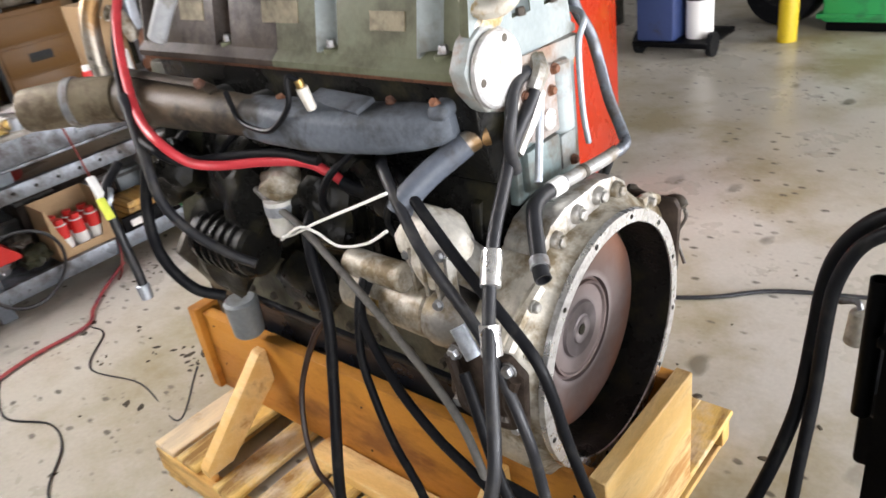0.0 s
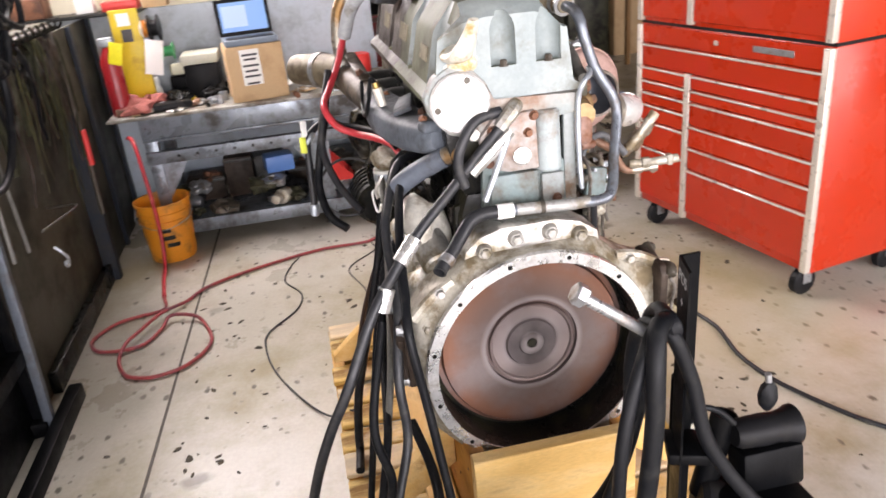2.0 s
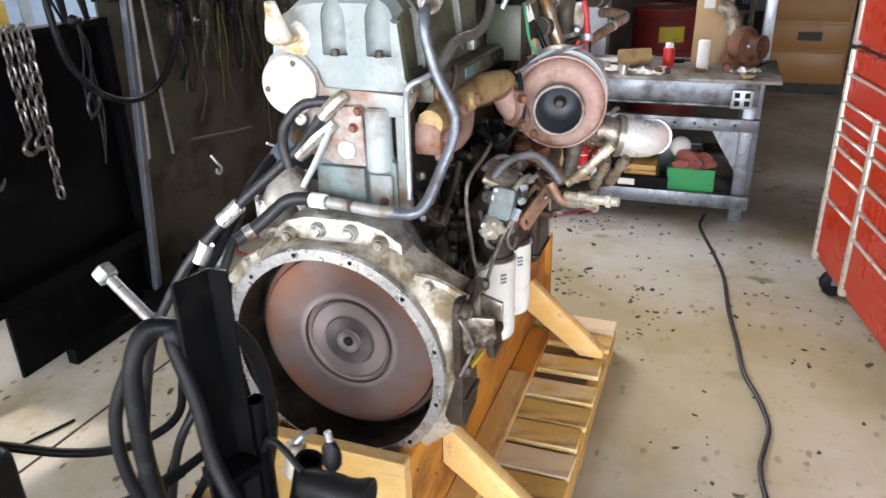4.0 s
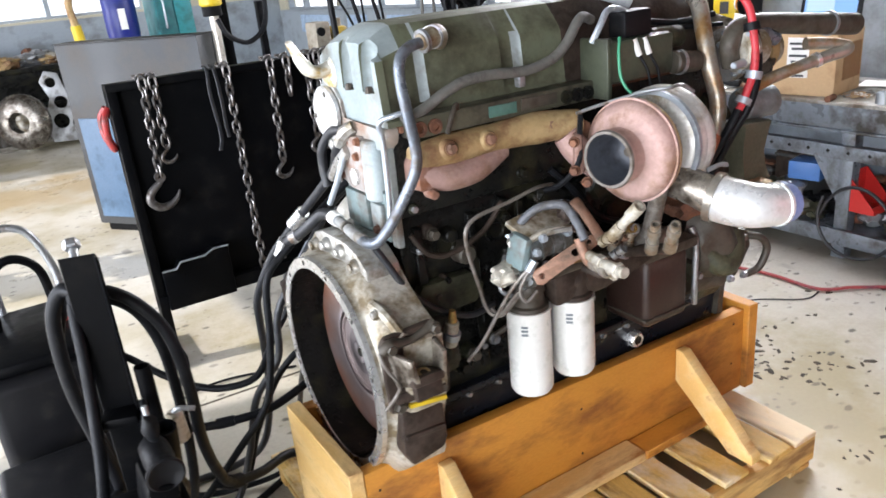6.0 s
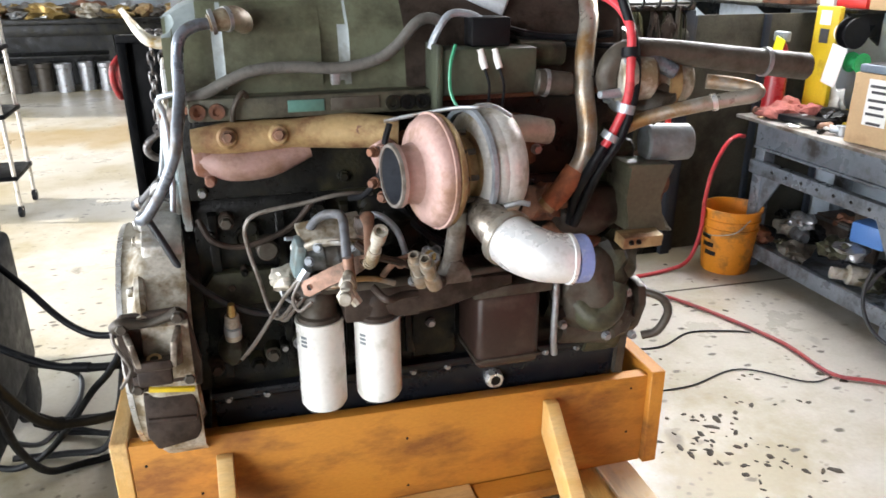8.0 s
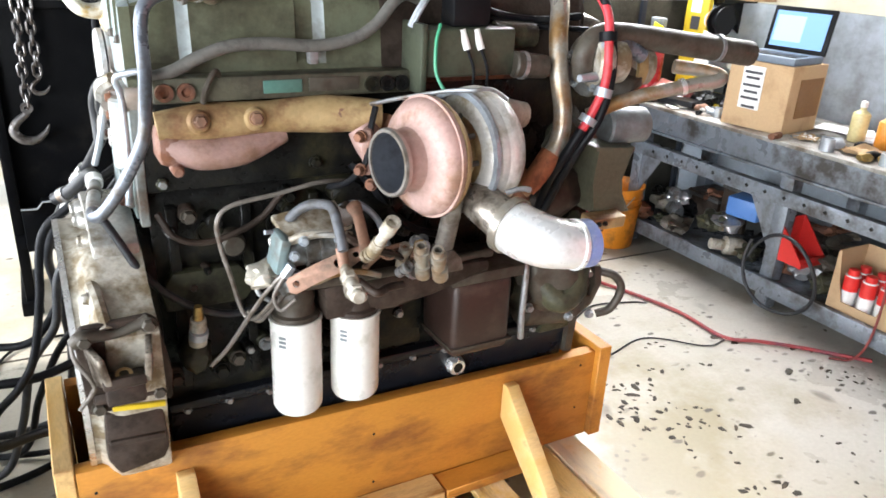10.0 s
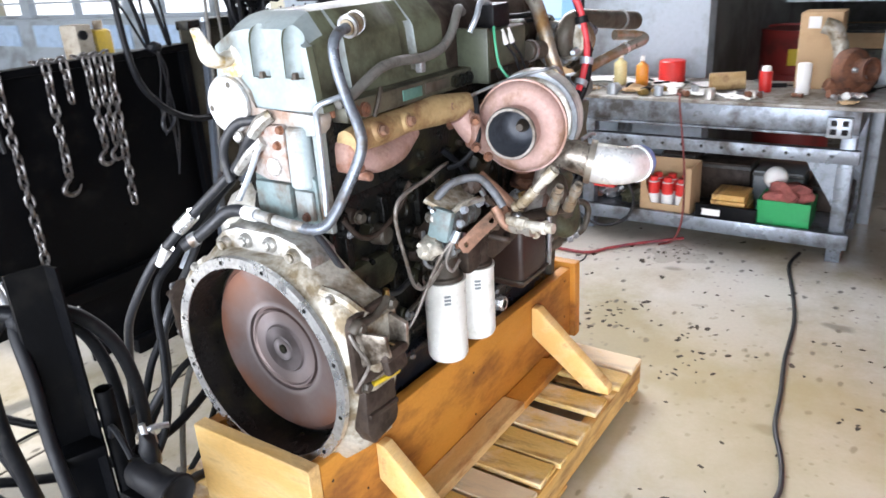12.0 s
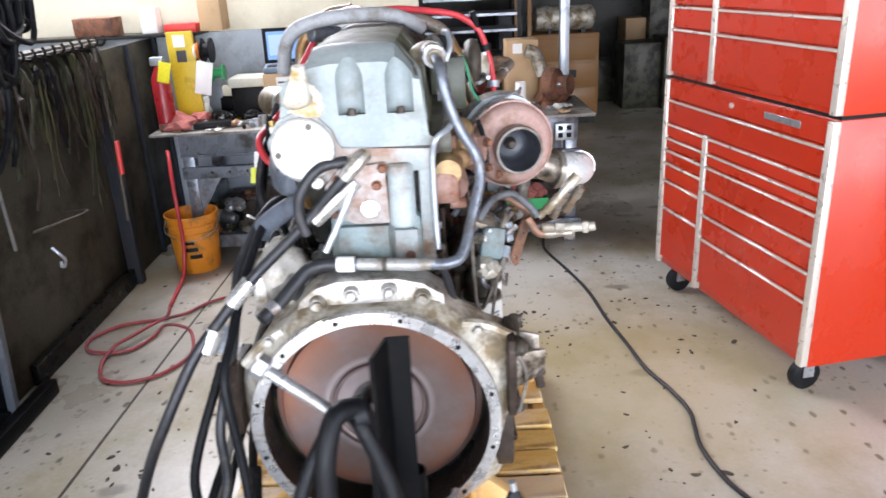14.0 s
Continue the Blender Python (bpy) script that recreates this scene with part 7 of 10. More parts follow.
part("pump_nipple", rod((1.07, -0.33, 1.29), (1.0, -0.345, 1.29), 0.012, 0.009, 12, 0.002), GALV, engine)
part("rust_band", turned((1.2, -0.25, 1.3), (1, 0, 0.0), [(0, 0.062), (0, 0.07), (0.03, 0.07), (0.03, 0.062)], 28, True), TANRUST, engine, "rust-brown clamp band")
part("grey_sleeve", rod((1.12, -0.3, 1.375), (1.2, -0.33, 1.33), 0.02, 0.018, 14, 0.003), GREYPIPE, engine)
part("lower_canister", rod((1.2, -0.22, 1.14), (1.32, -0.24, 1.14), 0.05, 0.046, 22, 0.006), GREYPAINT, engine, "blue grey round canister")

# big pipes toward the front
tall = part("exhaust_riser", tube([(1.08, -0.1, 1.5), (1.06, -0.14, 1.478), (1.035, -0.2, 1.44), (1.01, -0.24, 1.37), (1.0, -0.27, 1.29), (1.0, -0.3, 1.2), (0.985, -0.31, 1.13), (0.94, -0.31, 1.07), (0.9, -0.3, 1.02)], 0.0225, 16), RUSTPIPE, engine, "heat-stained bent steel pipe")
part("riser_sleeve", tube([(0.97, -0.312, 1.11), (0.935, -0.31, 1.06), (0.91, -0.303, 1.03)], 0.0265, 16, 4), ORANGERUST, engine, "orange rusted pipe sleeve")
big = part("air_pipe", tube([(1.05, -0.3, 1.28), (1.04, -0.3, 1.33), (1.07, -0.3, 1.372), (1.15, -0.3, 1.378), (1.35, -0.315, 1.355), (1.56, -0.332, 1.33)], [0.024, 0.026, 0.027, 0.028, 0.03, 0.032], 18, hollow=0.05), DARKPIPE, engine, "dark dirty air pipe with open end")
part("pipe_bead", tube([(1.44, -0.322, 1.345), (1.45, -0.323, 1.344)], 0.035, 20, 2), STEEL, big)
part("return_pipe", tube([(1.05, -0.33, 1.2), (1.12, -0.36, 1.235), (1.2, -0.4, 1.262), (1.28, -0.43, 1.28), (1.325, -0.45, 1.29), (1.34, -0.44, 1.3), (1.3, -0.41, 1.31), (1.25, -0.38, 1.315)], 0.0165, 14), RUSTPIPE, engine, "rusty bent return pipe")
part("pipe_clip", tube([(1.245, -0.415, 1.272), (1.255, -0.419, 1.275)], 0.02, 14, 2), ALUBRIGHT, engine)
part("red_cable", tube([(0.86, 0.04, 1.52), (0.94, -0.05, 1.525), (1.02, -0.16, 1.51), (1.06, -0.25, 1.49), (1.075, -0.32, 1.44), (1.07, -0.35, 1.36), (1.06, -0.365, 1.28), (1.03, -0.36, 1.2), (1.01, -0.355, 1.165)], 0.0105, 12), REDHOSE, engine, "red battery cable")
part("cable_boot", tube([(1.015, -0.357, 1.175), (0.99, -0.345, 1.12), (0.975, -0.31, 1.05), (0.99, -0.26, 0.96)], 0.0125, 12), RUBBER, engine, "black cable boot")
for p, q in (((1.072, -0.34, 1.39), (1.071, -0.345, 1.37)), ((1.06, -0.366, 1.27), (1.055, -0.366, 1.25)), ((1.03, -0.362, 1.205), (1.022, -0.36, 1.19))):
    part("cable_clamp", rod(p, q, 0.021, seg=14), GALV if p[2] < 1.3 else BLACKPLASTIC, engine, "cable clamp")
part("black_cable", tube([(1.06, -0.3, 1.5), (1.085, -0.33, 1.4), (1.08, -0.36, 1.3), (1.05, -0.37, 1.2), (1.01, -0.34, 1.1), (0.99, -0.28, 0.96)], 0.011, 10), RUBBER, engine, "black cable beside the red one")

# grey hose that arches over the cover from side to side
part("arched_hose", tube([(0.84, 0.3, 1.36), (0.79, 0.275, 1.44), (0.76, 0.235, 1.487), (0.74, 0.16, 1.513), (0.73, 0.06, 1.522), (0.74, -0.03, 1.52), (0.78, -0.09, 1.502), (0.85, -0.13, 1.47)], 0.021, 14), surface("pale_grey_hose", (0.3, 0.31, 0.32), 0.5, dirt=(0.17, 0.16, 0.14), amount=0.4, dscale=16, bump=0.15), engine, "light grey hose arching over the cover")

# ---- intake side ----
def loft(stations, p=3.4, seg=24):
    """A rounded casting along rows of (centre, half width, half height)."""
    bm = bmesh.new()
    cs = [Vector(c) for c, w, h in stations]
    rings = []
    for i, (c, w, h) in enumerate(stations):
        t = (cs[min(i + 1, len(cs) - 1)] - cs[max(i - 1, 0)]).normalized()
        side = t.cross(Vector((0, 0, 1))).normalized()
        up = side.cross(t)
        ring = []
        for k in range(seg):
            q = 2 * math.pi * k / seg
            u, v = math.cos(q), math.sin(q)
            u, v = math.copysign(abs(u) ** (2 / p), u), math.copysign(abs(v) ** (2 / p), v)
            ring.append(bm.verts.new(cs[i] + side * w * u + up * h * v))
        rings.append(ring)
    for m, o in zip(rings, rings[1:]):
        for k in range(seg):
            j = (k + 1) % seg
            bm.faces.new((m[k], m[j], o[j], o[k]))
    bm.faces.new(rings[0][::-1])
    bm.faces.new(rings[-1])
    return bm


SHOEGREY = surface("dusty_blue_grey_casting", (0.066, 0.076, 0.09), 0.55, spec=0.22, dirt=(0.03, 0.028, 0.024), amount=0.42, dscale=9, grain=0.2, bump=0.3, second=(0.115, 0.132, 0.155), second_scale=5)
intake = part("intake_manifold", loft([((0.64, 0.244, 1.182), 0.04, 0.044), ((0.57, 0.239, 1.18), 0.05, 0.046), ((0.47, 0.229, 1.178), 0.058, 0.046), ((0.36, 0.209, 1.176), 0.06, 0.044), ((0.27, 0.19, 1.178), 0.057, 0.043),
                                       ((0.2, 0.171, 1.184), 0.05, 0.04), ((0.155, 0.159, 1.189), 0.042, 0.034), ((0.135, 0.153, 1.191), 0.03, 0.024)]), SHOEGREY, engine, "dusty blue grey intake manifold casting")
part("intake_log", tube([(1.14, 0.29, 1.2), (0.95, 0.275, 1.19), (0.75, 0.255, 1.186), (0.6, 0.241, 1.182)], [0.056, 0.053, 0.05, 0.042], 22), OILBROWN, intake, "oil-soaked brown intake tube")
part("intake_flange", box((0.148, 0.17, 1.222), (0.04, 0.07, 0.03), 0.012, (0, 0, 14), 4), SHOEGREY, intake)
part("intake_ridge", box((0.4, 0.2, 1.224), (0.2, 0.05, 0.012), 0.004, (-18, 2, -10)), SHOEGREY, intake)
part("flange_bolt", hexes([(0.15, 0.19, 1.236)], (-0.2, 0.6, 0.7), 0.009, 0.01), RUST, intake)
for x, y in ((0.55, 0.225), (0.28, 0.172)):
    part("flange_bolt", hexes([(x, y, 1.222)], (0, 0.3, 1), 0.009, 0.01), RUST, intake)
for i in range(6):
    x = 0.2 + i * 0.165
    part("intake_runner", tube([(x, 0.13, 1.17), (x, 0.17, 1.18), (x, 0.2 + 0.01 * i, 1.176)], 0.034, 12), DUSTYBLACK, intake)
strip = part("support_strip", tube([(1.13, 0.27, 1.262), (0.95, 0.268, 1.256), (0.78, 0.264, 1.25), (0.74, 0.262, 1.235)], [0.02, 0.02, 0.018, 0.014], 8, squash=0.3), DARKPIPE, intake, "dark flat support strip")
part("strip_bolt", hexes([(0.77, 0.272, 1.252)], (0, 0.5, 0.9), 0.011, 0.012), RUST, strip)
mouth = part("intake_mouth", tube([(1.12, 0.3, 1.2), (1.2, 0.36, 1.205), (1.28, 0.43, 1.203), (1.31, 0.455, 1.202)], [0.058, 0.06, 0.056, 0.054], 26, hollow=0.06), surface("tan_stained_pipe", (0.2, 0.165, 0.11), 0.5, 0.3, dirt=(0.09, 0.065, 0.04), amount=0.5, dscale=12, grain=0.15, bump=0.2), engine, "tan stained intake mouth")
part("mouth_band", tube([(1.205, 0.364, 1.205), (1.22, 0.377, 1.205)], 0.064, 26, 2), STEEL, mouth)
part("chrome_pipe", tube([(1.12, 0.1, 1.52), (1.14, 0.2, 1.5), (1.15, 0.28, 1.42), (1.16, 0.3, 1.32), (1.16, 0.3, 1.24)], 0.024, 16), RUSTPIPE, engine, "shiny bent pipe rising from the intake")
conn = part("injector_connector", rod((0.42, 0.252, 1.222), (0.425, 0.262, 1.27), 0.011, 0.013, 12, 0.002), CASTWHITE, engine, "pale sensor connector")
part("connector_cap", rod((0.425, 0.262, 1.27), (0.427, 0.265, 1.285), 0.009, seg=12), BRASS, conn)
part("sensor_lead", tube([(0.427, 0.265, 1.283), (0.445, 0.275, 1.29), (0.45, 0.285, 1.237), (0.51, 0.292, 1.185), (0.57, 0.292, 1.178), (0.63, 0.288, 1.192), (0.665, 0.28, 1.247)], 0.006, 8), RUBBER, engine, "thin black sensor lead")
part("red_hose", tube([(1.1, 0.2, 1.47), (1.09, 0.24, 1.42), (1.06, 0.28, 1.35), (1.0, 0.325, 1.25), (0.9, 0.37, 1.19), (0.8, 0.395, 1.16), (0.75, 0.37, 1.11), (0.72, 0.315, 1.083), (0.63, 0.26, 1.083), (0.527, 0.225, 1.083), (0.46, 0.215, 1.065), (0.425, 0.21, 1.045)], 0.0112, 14), REDHOSE, engine, "red rubber battery cable")
part("red_hose_end", tube([(0.43, 0.211, 1.048), (0.4, 0.2, 1.03), (0.36, 0.18, 1.02)], 0.016, 12), RUBBER, engine)
part("red_loop", tube([(1.1, 0.2, 1.47), (1.08, 0.16, 1.505), (1.0, 0.1, 1.53), (0.92, 0.05, 1.53), (0.86, 0.04, 1.52)], 0.009, 12), REDHOSE, engine, "red rubber battery cable")
part("black_lead", tube([(1.1, 0.22, 1.45), (1.08, 0.28, 1.34), (1.02, 0.335, 1.23), (0.92, 0.38, 1.16), (0.83, 0.39, 1.13), (0.79, 0.36, 1.1), (0.73, 0.3, 1.095), (0.6, 0.24, 1.1), (0.48, 0.22, 1.09)], 0.011, 12), RUBBER, engine, "black lead beside the red hose")
part("grey_lead", tube([(0.97, 0.36, 1.24), (0.88, 0.4, 1.12), (0.83, 0.42, 1.02), (0.77, 0.4, 0.94), (0.7, 0.36, 0.88), (0.66, 0.33, 0.85)], 0.012, 12), GREYRUBBER, engine, "grey cable drooping beside the block")
part("grey_lead", tube([(0.88, 0.4, 1.1), (0.9, 0.43, 0.98), (0.86, 0.45, 0.88), (0.8, 0.43, 0.8), (0.76, 0.38, 0.76)], 0.014, 12), RUBBER, engine, "black cable drooping beside the block")
filt = part("fuel_filter", turned((0.625, 0.246, 0.9), (0.0, 0, 1), [(0, 0), (0, 0.03), (0.01, 0.036), (0.09, 0.038), (0.09, 0.0)], 26), WHITECAN, engine, "white and blue fuel filter")
part("filter_cap", lump((0.615, 0.235, 1.025), (0.1, 0.1, 0.08), 3, 0.3, 3, 4), ALUDIRTY, filt, "cast filter cap")
part("filter_band", turned((0.625, 0.246, 0.955), (0, 0, 1), [(0, 0.0385), (0.025, 0.0388)], 26), GALV, filt)
part("white_wire", tube([(0.6, 0.28, 0.91), (0.52, 0.29, 0.945), (0.432, 0.3, 0.991), (0.312, 0.3, 1.047), (0.2, 0.3, 1.1)], 0.0032, 8), PAPER, engine, "bare-ended white wire")
part("white_wire", tube([(0.6, 0.285, 0.905), (0.5, 0.3, 0.965), (0.43, 0.31, 0.975), (0.361, 0.31, 0.957), (0.271, 0.31, 0.985), (0.208, 0.31, 1.025)], 0.0032, 8), PAPER, engine, "bare-ended white wire")
starter = part("starter_motor", rod((0.46, 0.21, 0.79), (0.2, 0.215, 0.79), 0.06, 0.062, 28, 0.008), ALUDIRTY, engine, "stained aluminium starter motor")
part("starter_nose", turned((0.2, 0.215, 0.79), (-1, 0, 0), [(0, 0.062), (0.02, 0.068), (0.05, 0.066), (0.09, 0.05), (0.14, 0.045), (0.14, 0)], 26), ALU, starter, "cast aluminium starter nose")
part("solenoid", rod((0.42, 0.245, 0.875), (0.25, 0.245, 0.875), 0.032, 0.032, 20, 0.005), ALUDIRTY, starter)
part("starter_label", box((0.36, 0.272, 0.8), (0.07, 0.004, 0.025), 0, (10, 0, 0)), BRASS, starter)
part("starter_gearcase", lump((0.165, 0.225, 0.955), (0.16, 0.13, 0.17), 9, 0.3, 3, 3), CASTWHITE, engine, "bright cast gear housing")
part("gearcase_neck", rod((0.17, 0.22, 0.96), (0.06, 0.2, 0.9), 0.05, 0.04, 20, 0.006), ALU, engine)
stub = part("coolant_stub", tube([(0.095, 0.12, 1.162), (0.12, 0.15, 1.152), (0.16, 0.2, 1.12), (0.19, 0.24, 1.085)], 0.022, 16), RUSTPIPE, engine, "stained pipe stub")
part("stub_hose", tube([(0.122, 0.152, 1.151), (0.155, 0.2, 1.12), (0.175, 0.23, 1.098), (0.195, 0.262, 1.07), (0.203, 0.275, 1.05)], 0.025, 16, hollow=0.02), surface("blue_grey_silicone_hose", (0.085, 0.1, 0.125), 0.5, dirt=(0.05, 0.05, 0.055), amount=0.35, dscale=14, bump=0.15), engine, "blue grey hose on the stub")
for i, (x, y, z, sx, sy, sz) in enumerate(((0.8, 0.2, 0.95, 0.26, 0.16, 0.26), (0.95, 0.22, 0.8, 0.2, 0.16, 0.3), (0.55, 0.19, 0.95, 0.2, 0.12, 0.2), (1.08, 0.24, 1.0, 0.18, 0.16, 0.2), (0.68, 0.18, 0.72, 0.22, 0.1, 0.16), (0.35, 0.17, 1.03, 0.2, 0.08, 0.12))):
    part("accessory", lump((x, y, z), (sx, sy, sz), 20 + i, 0.45, 3, 3.5), BLOCKBLACK, engine, "oily black accessory casting")
alt = part("air_compressor", rod((0.72, 0.27, 0.84), (0.95, 0.27, 0.84), 0.07, 0.07, 24, 0.01), BLOCKBLACK, engine, "oily black air compressor")
for k in range(5):
    part("fin", rod((0.76 + k * 0.035, 0.27, 0.84), (0.768 + k * 0.035, 0.27, 0.84), 0.078, seg=24), BLOCKBLACK, alt)
part("front_filter", rod((0.98, 0.23, 0.6), (0.98, 0.23, 0.48), 0.05, 0.045, 20, 0.008), GREYPAINT, engine, "blue grey canister low on the block")
for i in range(5):
    x = 0.2 + 0.2 * i
    part("harness", tube([(x, 0.17, 1.12), (x + 0.05, 0.23, 1.06), (x + 0.1, 0.22, 0.98), (x + 0.06, 0.2, 0.9)], 0.009, 8), RUBBER, engine, "black wiring harness branch")
# hanging sensor leads with white and yellow plugs
part("hanging_lead", tube([(1.08, 0.38, 1.06), (1.05, 0.44, 1.03), (1.02, 0.465, 1.0), (1.0, 0.47, 0.92), (0.97, 0.475, 0.82), (0.962, 0.478, 0.76)], 0.012, 10), GREYRUBBER, engine, "grey lead hanging off the front")
part("lead_plug", rod((0.966, 0.477, 0.79), (0.96, 0.479, 0.75), 0.017, 0.015, 12, 0.002), GALV, engine, "steel plug end")
part("lead_tag", box((1.035, 0.47, 1.04), (0.012, 0.02, 0.06), 0.002, (10, 25, 20)), PAPER, engine, "white tag")
part("lead_tag", box((1.0, 0.48, 0.995), (0.012, 0.02, 0.055), 0.002, (10, 25, 20)), surface("yellow_green_tag", (0.7, 0.75, 0.1), 0.6, bump=0), engine, "yellow-green tag")
part("lead_fitting", turned((1.03, 0.45, 1.0), (0.3, 0.8, 0.5), [(0, 0.012), (0, 0.03), (0.01, 0.03), (0.01, 0.012)], 18, True), GALV, engine)

# fat hydraulic hoses that come off the rear and run down to the floor
feed = part("feed_hose", tube([(0.055, -0.005, 1.262), (0.042, 0.02, 1.24), (0.038, 0.06, 1.2), (0.045, 0.11, 1.145), (0.03, 0.17, 1.09), (0.005, 0.25, 1.02), (-0.03, 0.325, 0.94), (-0.07, 0.39, 0.86), (-0.115, 0.465, 0.72), (-0.11, 0.52, 0.61), (-0.1, 0.57, 0.48), (-0.1, 0.62, 0.3), (-0.14, 0.66, 0.1), (-0.24, 0.7, 0.022), (-0.5, 0.72, 0.02)], 0.0125, 12), GREYRUBBER, engine, "grey-black hydraulic hose running to the floor")
part("ferrule", tube([(0.0, 0.262, 1.008), (-0.022, 0.305, 0.965)], 0.019, 12, 2), ALUBRIGHT, feed, "bright crimped ferrule")
part("ferrule", tube([(-0.04, 0.342, 0.915), (-0.055, 0.363, 0.868)], 0.019, 12, 2), ALUBRIGHT, feed, "bright crimped ferrule")
part("hose_fitting", tube([(0.062, -0.01, 1.268), (0.044, 0.01, 1.252), (0.04, 0.04, 1.222)], [0.016, 0.018, 0.015], 8, 4), ALU, feed)
part("hose_fitting", tube([(0.048, 0.012, 1.21), (0.042, 0.06, 1.17), (0.04, 0.11, 1.125)], [0.014, 0.017, 0.013], 8, 4), ALU, engine, "steel hose fitting")
part("white_rod", tube([(0.04, 0.02, 1.2), (0.025, 0.06, 1.12), (0.012, 0.09, 1.065)], 0.0075, 8), GALV, engine)
part("small_hose", tube([(0.06, 0.03, 1.255), (0.045, 0.09, 1.245), (0.03, 0.13, 1.2), (0.03, 0.142, 1.15), (0.03, 0.13, 1.1)], 0.012, 10), GREYRUBBER, engine, "short looped hose")
for k, pts in enumerate((
        [(0.34, 0.17, 1.1), (0.25, 0.25, 1.11), (0.155, 0.3, 1.035), (0.097, 0.318, 0.98), (0.0, 0.32, 0.858), (-0.096, 0.348, 0.704), (-0.124, 0.348, 0.558), (-0.2, 0.4, 0.42), (-0.25, 0.43, 0.22), (-0.32, 0.46, 0.05), (-0.45, 0.5, 0.02), (-0.62, 0.52, 0.02)],
        [(0.3, 0.17, 1.08), (0.2, 0.25, 1.09), (0.06, 0.29, 0.99), (-0.05, 0.305, 0.9), (-0.121, 0.314, 0.824), (-0.15, 0.295, 0.655), (-0.185, 0.28, 0.507), (-0.23, 0.275, 0.43), (-0.292, 0.289, 0.36), (-0.4, 0.36, 0.2), (-0.5, 0.415, 0.08), (-0.6, 0.46, 0.02), (-0.7, 0.5, 0.02)],
        [(0.7, 0.25, 1.0), (0.645, 0.262, 0.985), (0.525, 0.272, 0.941), (0.342, 0.298, 0.84), (0.176, 0.327, 0.743), (0.084, 0.345, 0.68), (0.023, 0.363, 0.609), (-0.03, 0.39, 0.5), (-0.06, 0.425, 0.34), (-0.07, 0.46, 0.165), (-0.06, 0.5, 0.15)],
        [(0.36, 0.25, 0.88), (0.35, 0.304, 0.814), (0.34, 0.336, 0.704), (0.294, 0.361, 0.617), (0.233, 0.384, 0.536), (0.156, 0.405, 0.464), (0.08, 0.435, 0.34), (0.0, 0.475, 0.17), (-0.16, 0.54, 0.03), (-0.5, 0.64, 0.02)],
        [(0.36, 0.24, 0.86), (0.341, 0.31, 0.791), (0.237, 0.344, 0.675), (0.124, 0.365, 0.605), (0.02, 0.378, 0.565), (-0.06, 0.39, 0.53), (-0.13, 0.42, 0.44), (-0.2, 0.47, 0.27), (-0.28, 0.54, 0.05), (-0.5, 0.68, 0.02)])):
    part("down_hose", tube(pts, (0.0115, 0.011, 0.009, 0.0095, 0.0105)[k], 12), (GREYRUBBER, RUBBER, PALERUBBER, RUBBER, RUBBER)[k], engine, "dark hose dropping from the engine to the floor")
part("hose_ferrule", tube([(0.035, 0.342, 0.885), (0.0, 0.349, 0.835)], 0.0155, 12, 2), GALV, engine, "grey crimped ferrule")
part("wiring_pigtail", tube([(0.46, 0.32, 0.75), (0.499, 0.338, 0.695), (0.542, 0.374, 0.571), (0.534, 0.407, 0.459), (0.493, 0.432, 0.372), (0.44, 0.438, 0.34), (0.41, 0.445, 0.25), (0.4, 0.455, 0.16)], 0.0075, 8), MAROON, engine, "frayed dark wiring pigtail")
part("down_hose", tube([(0.54, 0.2, 0.98), (0.515, 0.272, 0.924), (0.45, 0.319, 0.762), (0.431, 0.363, 0.609), (0.412, 0.43, 0.378), (0.405, 0.455, 0.22), (0.39, 0.46, 0.158), (0.3, 0.47, 0.152)], 0.0135, 12), RUBBER, engine, "black hose dropping from the engine to the floor")

for i, (x, y, z, sx, sy, sz, m_) in enumerate(((1.02, -0.2, 0.88, 0.16, 0.14, 0.1, RUST), (1.13, -0.22, 0.83, 0.14, 0.12, 0.16, BLOCKGREEN), (1.0, -0.21, 0.7, 0.1, 0.12, 0.12, BLOCKGREEN), (1.16, -0.2, 0.66, 0.14, 0.14, 0.12, DARKPIPE), (0.95, -0.2, 1.0, 0.12, 0.1, 0.1, RUST), (0.82, -0.22, 1.17, 0.2, 0.1, 0.12, RUST),
                                              (1.13, -0.16, 1.1, 0.12, 0.12, 0.14, BLOCKGREEN), (1.17, -0.28, 1.26, 0.1, 0.09, 0.1, DARKPIPE), (0.55, -0.17, 0.97, 0.16, 0.1, 0.16, BLOCKBLACK), (0.66, -0.17, 1.0, 0.14, 0.1, 0.14, BLOCKBLACK))):
    part("casting", lump((x, y, z), (sx, sy, sz), 200 + i, 0.5, 3, 4), m_, engine, "grimy front-end casting")
for x, y, z in ((1.04, -0.285, 0.82), (1.1, -0.29, 0.64), (0.98, -0.27, 0.68), (1.15, -0.29, 0.76), (1.19, -0.27, 0.62), (0.88, -0.28, 1.16), (0.78, -0.29, 1.14)):
    part("casting_bolt", hexes([(x, y, z)], (0, -1, 0), 0.011, 0.012), STEEL, engine)
part("pump_snout", rod((1.09, -0.24, 0.7), (1.1, -0.31, 0.69), 0.034, 0.03, 20, 0.004), BLOCKGREEN, engine, "dirty green pump outlet")
part("blower_tube", tube([(0.8, -0.23, 1.19), (0.86, -0.24, 1.2), (0.93, -0.24, 1.19)], [0.036, 0.034, 0.03], 18), CASTWHITE, engine, "pale air crossover tube")
for i in range(4):
    part("gearcase_rib", box((0.1 + i * 0.03, 0.27, 0.93), (0.008, 0.03, 0.1), 0.002, (0, 0, 10)), ALU, engine)
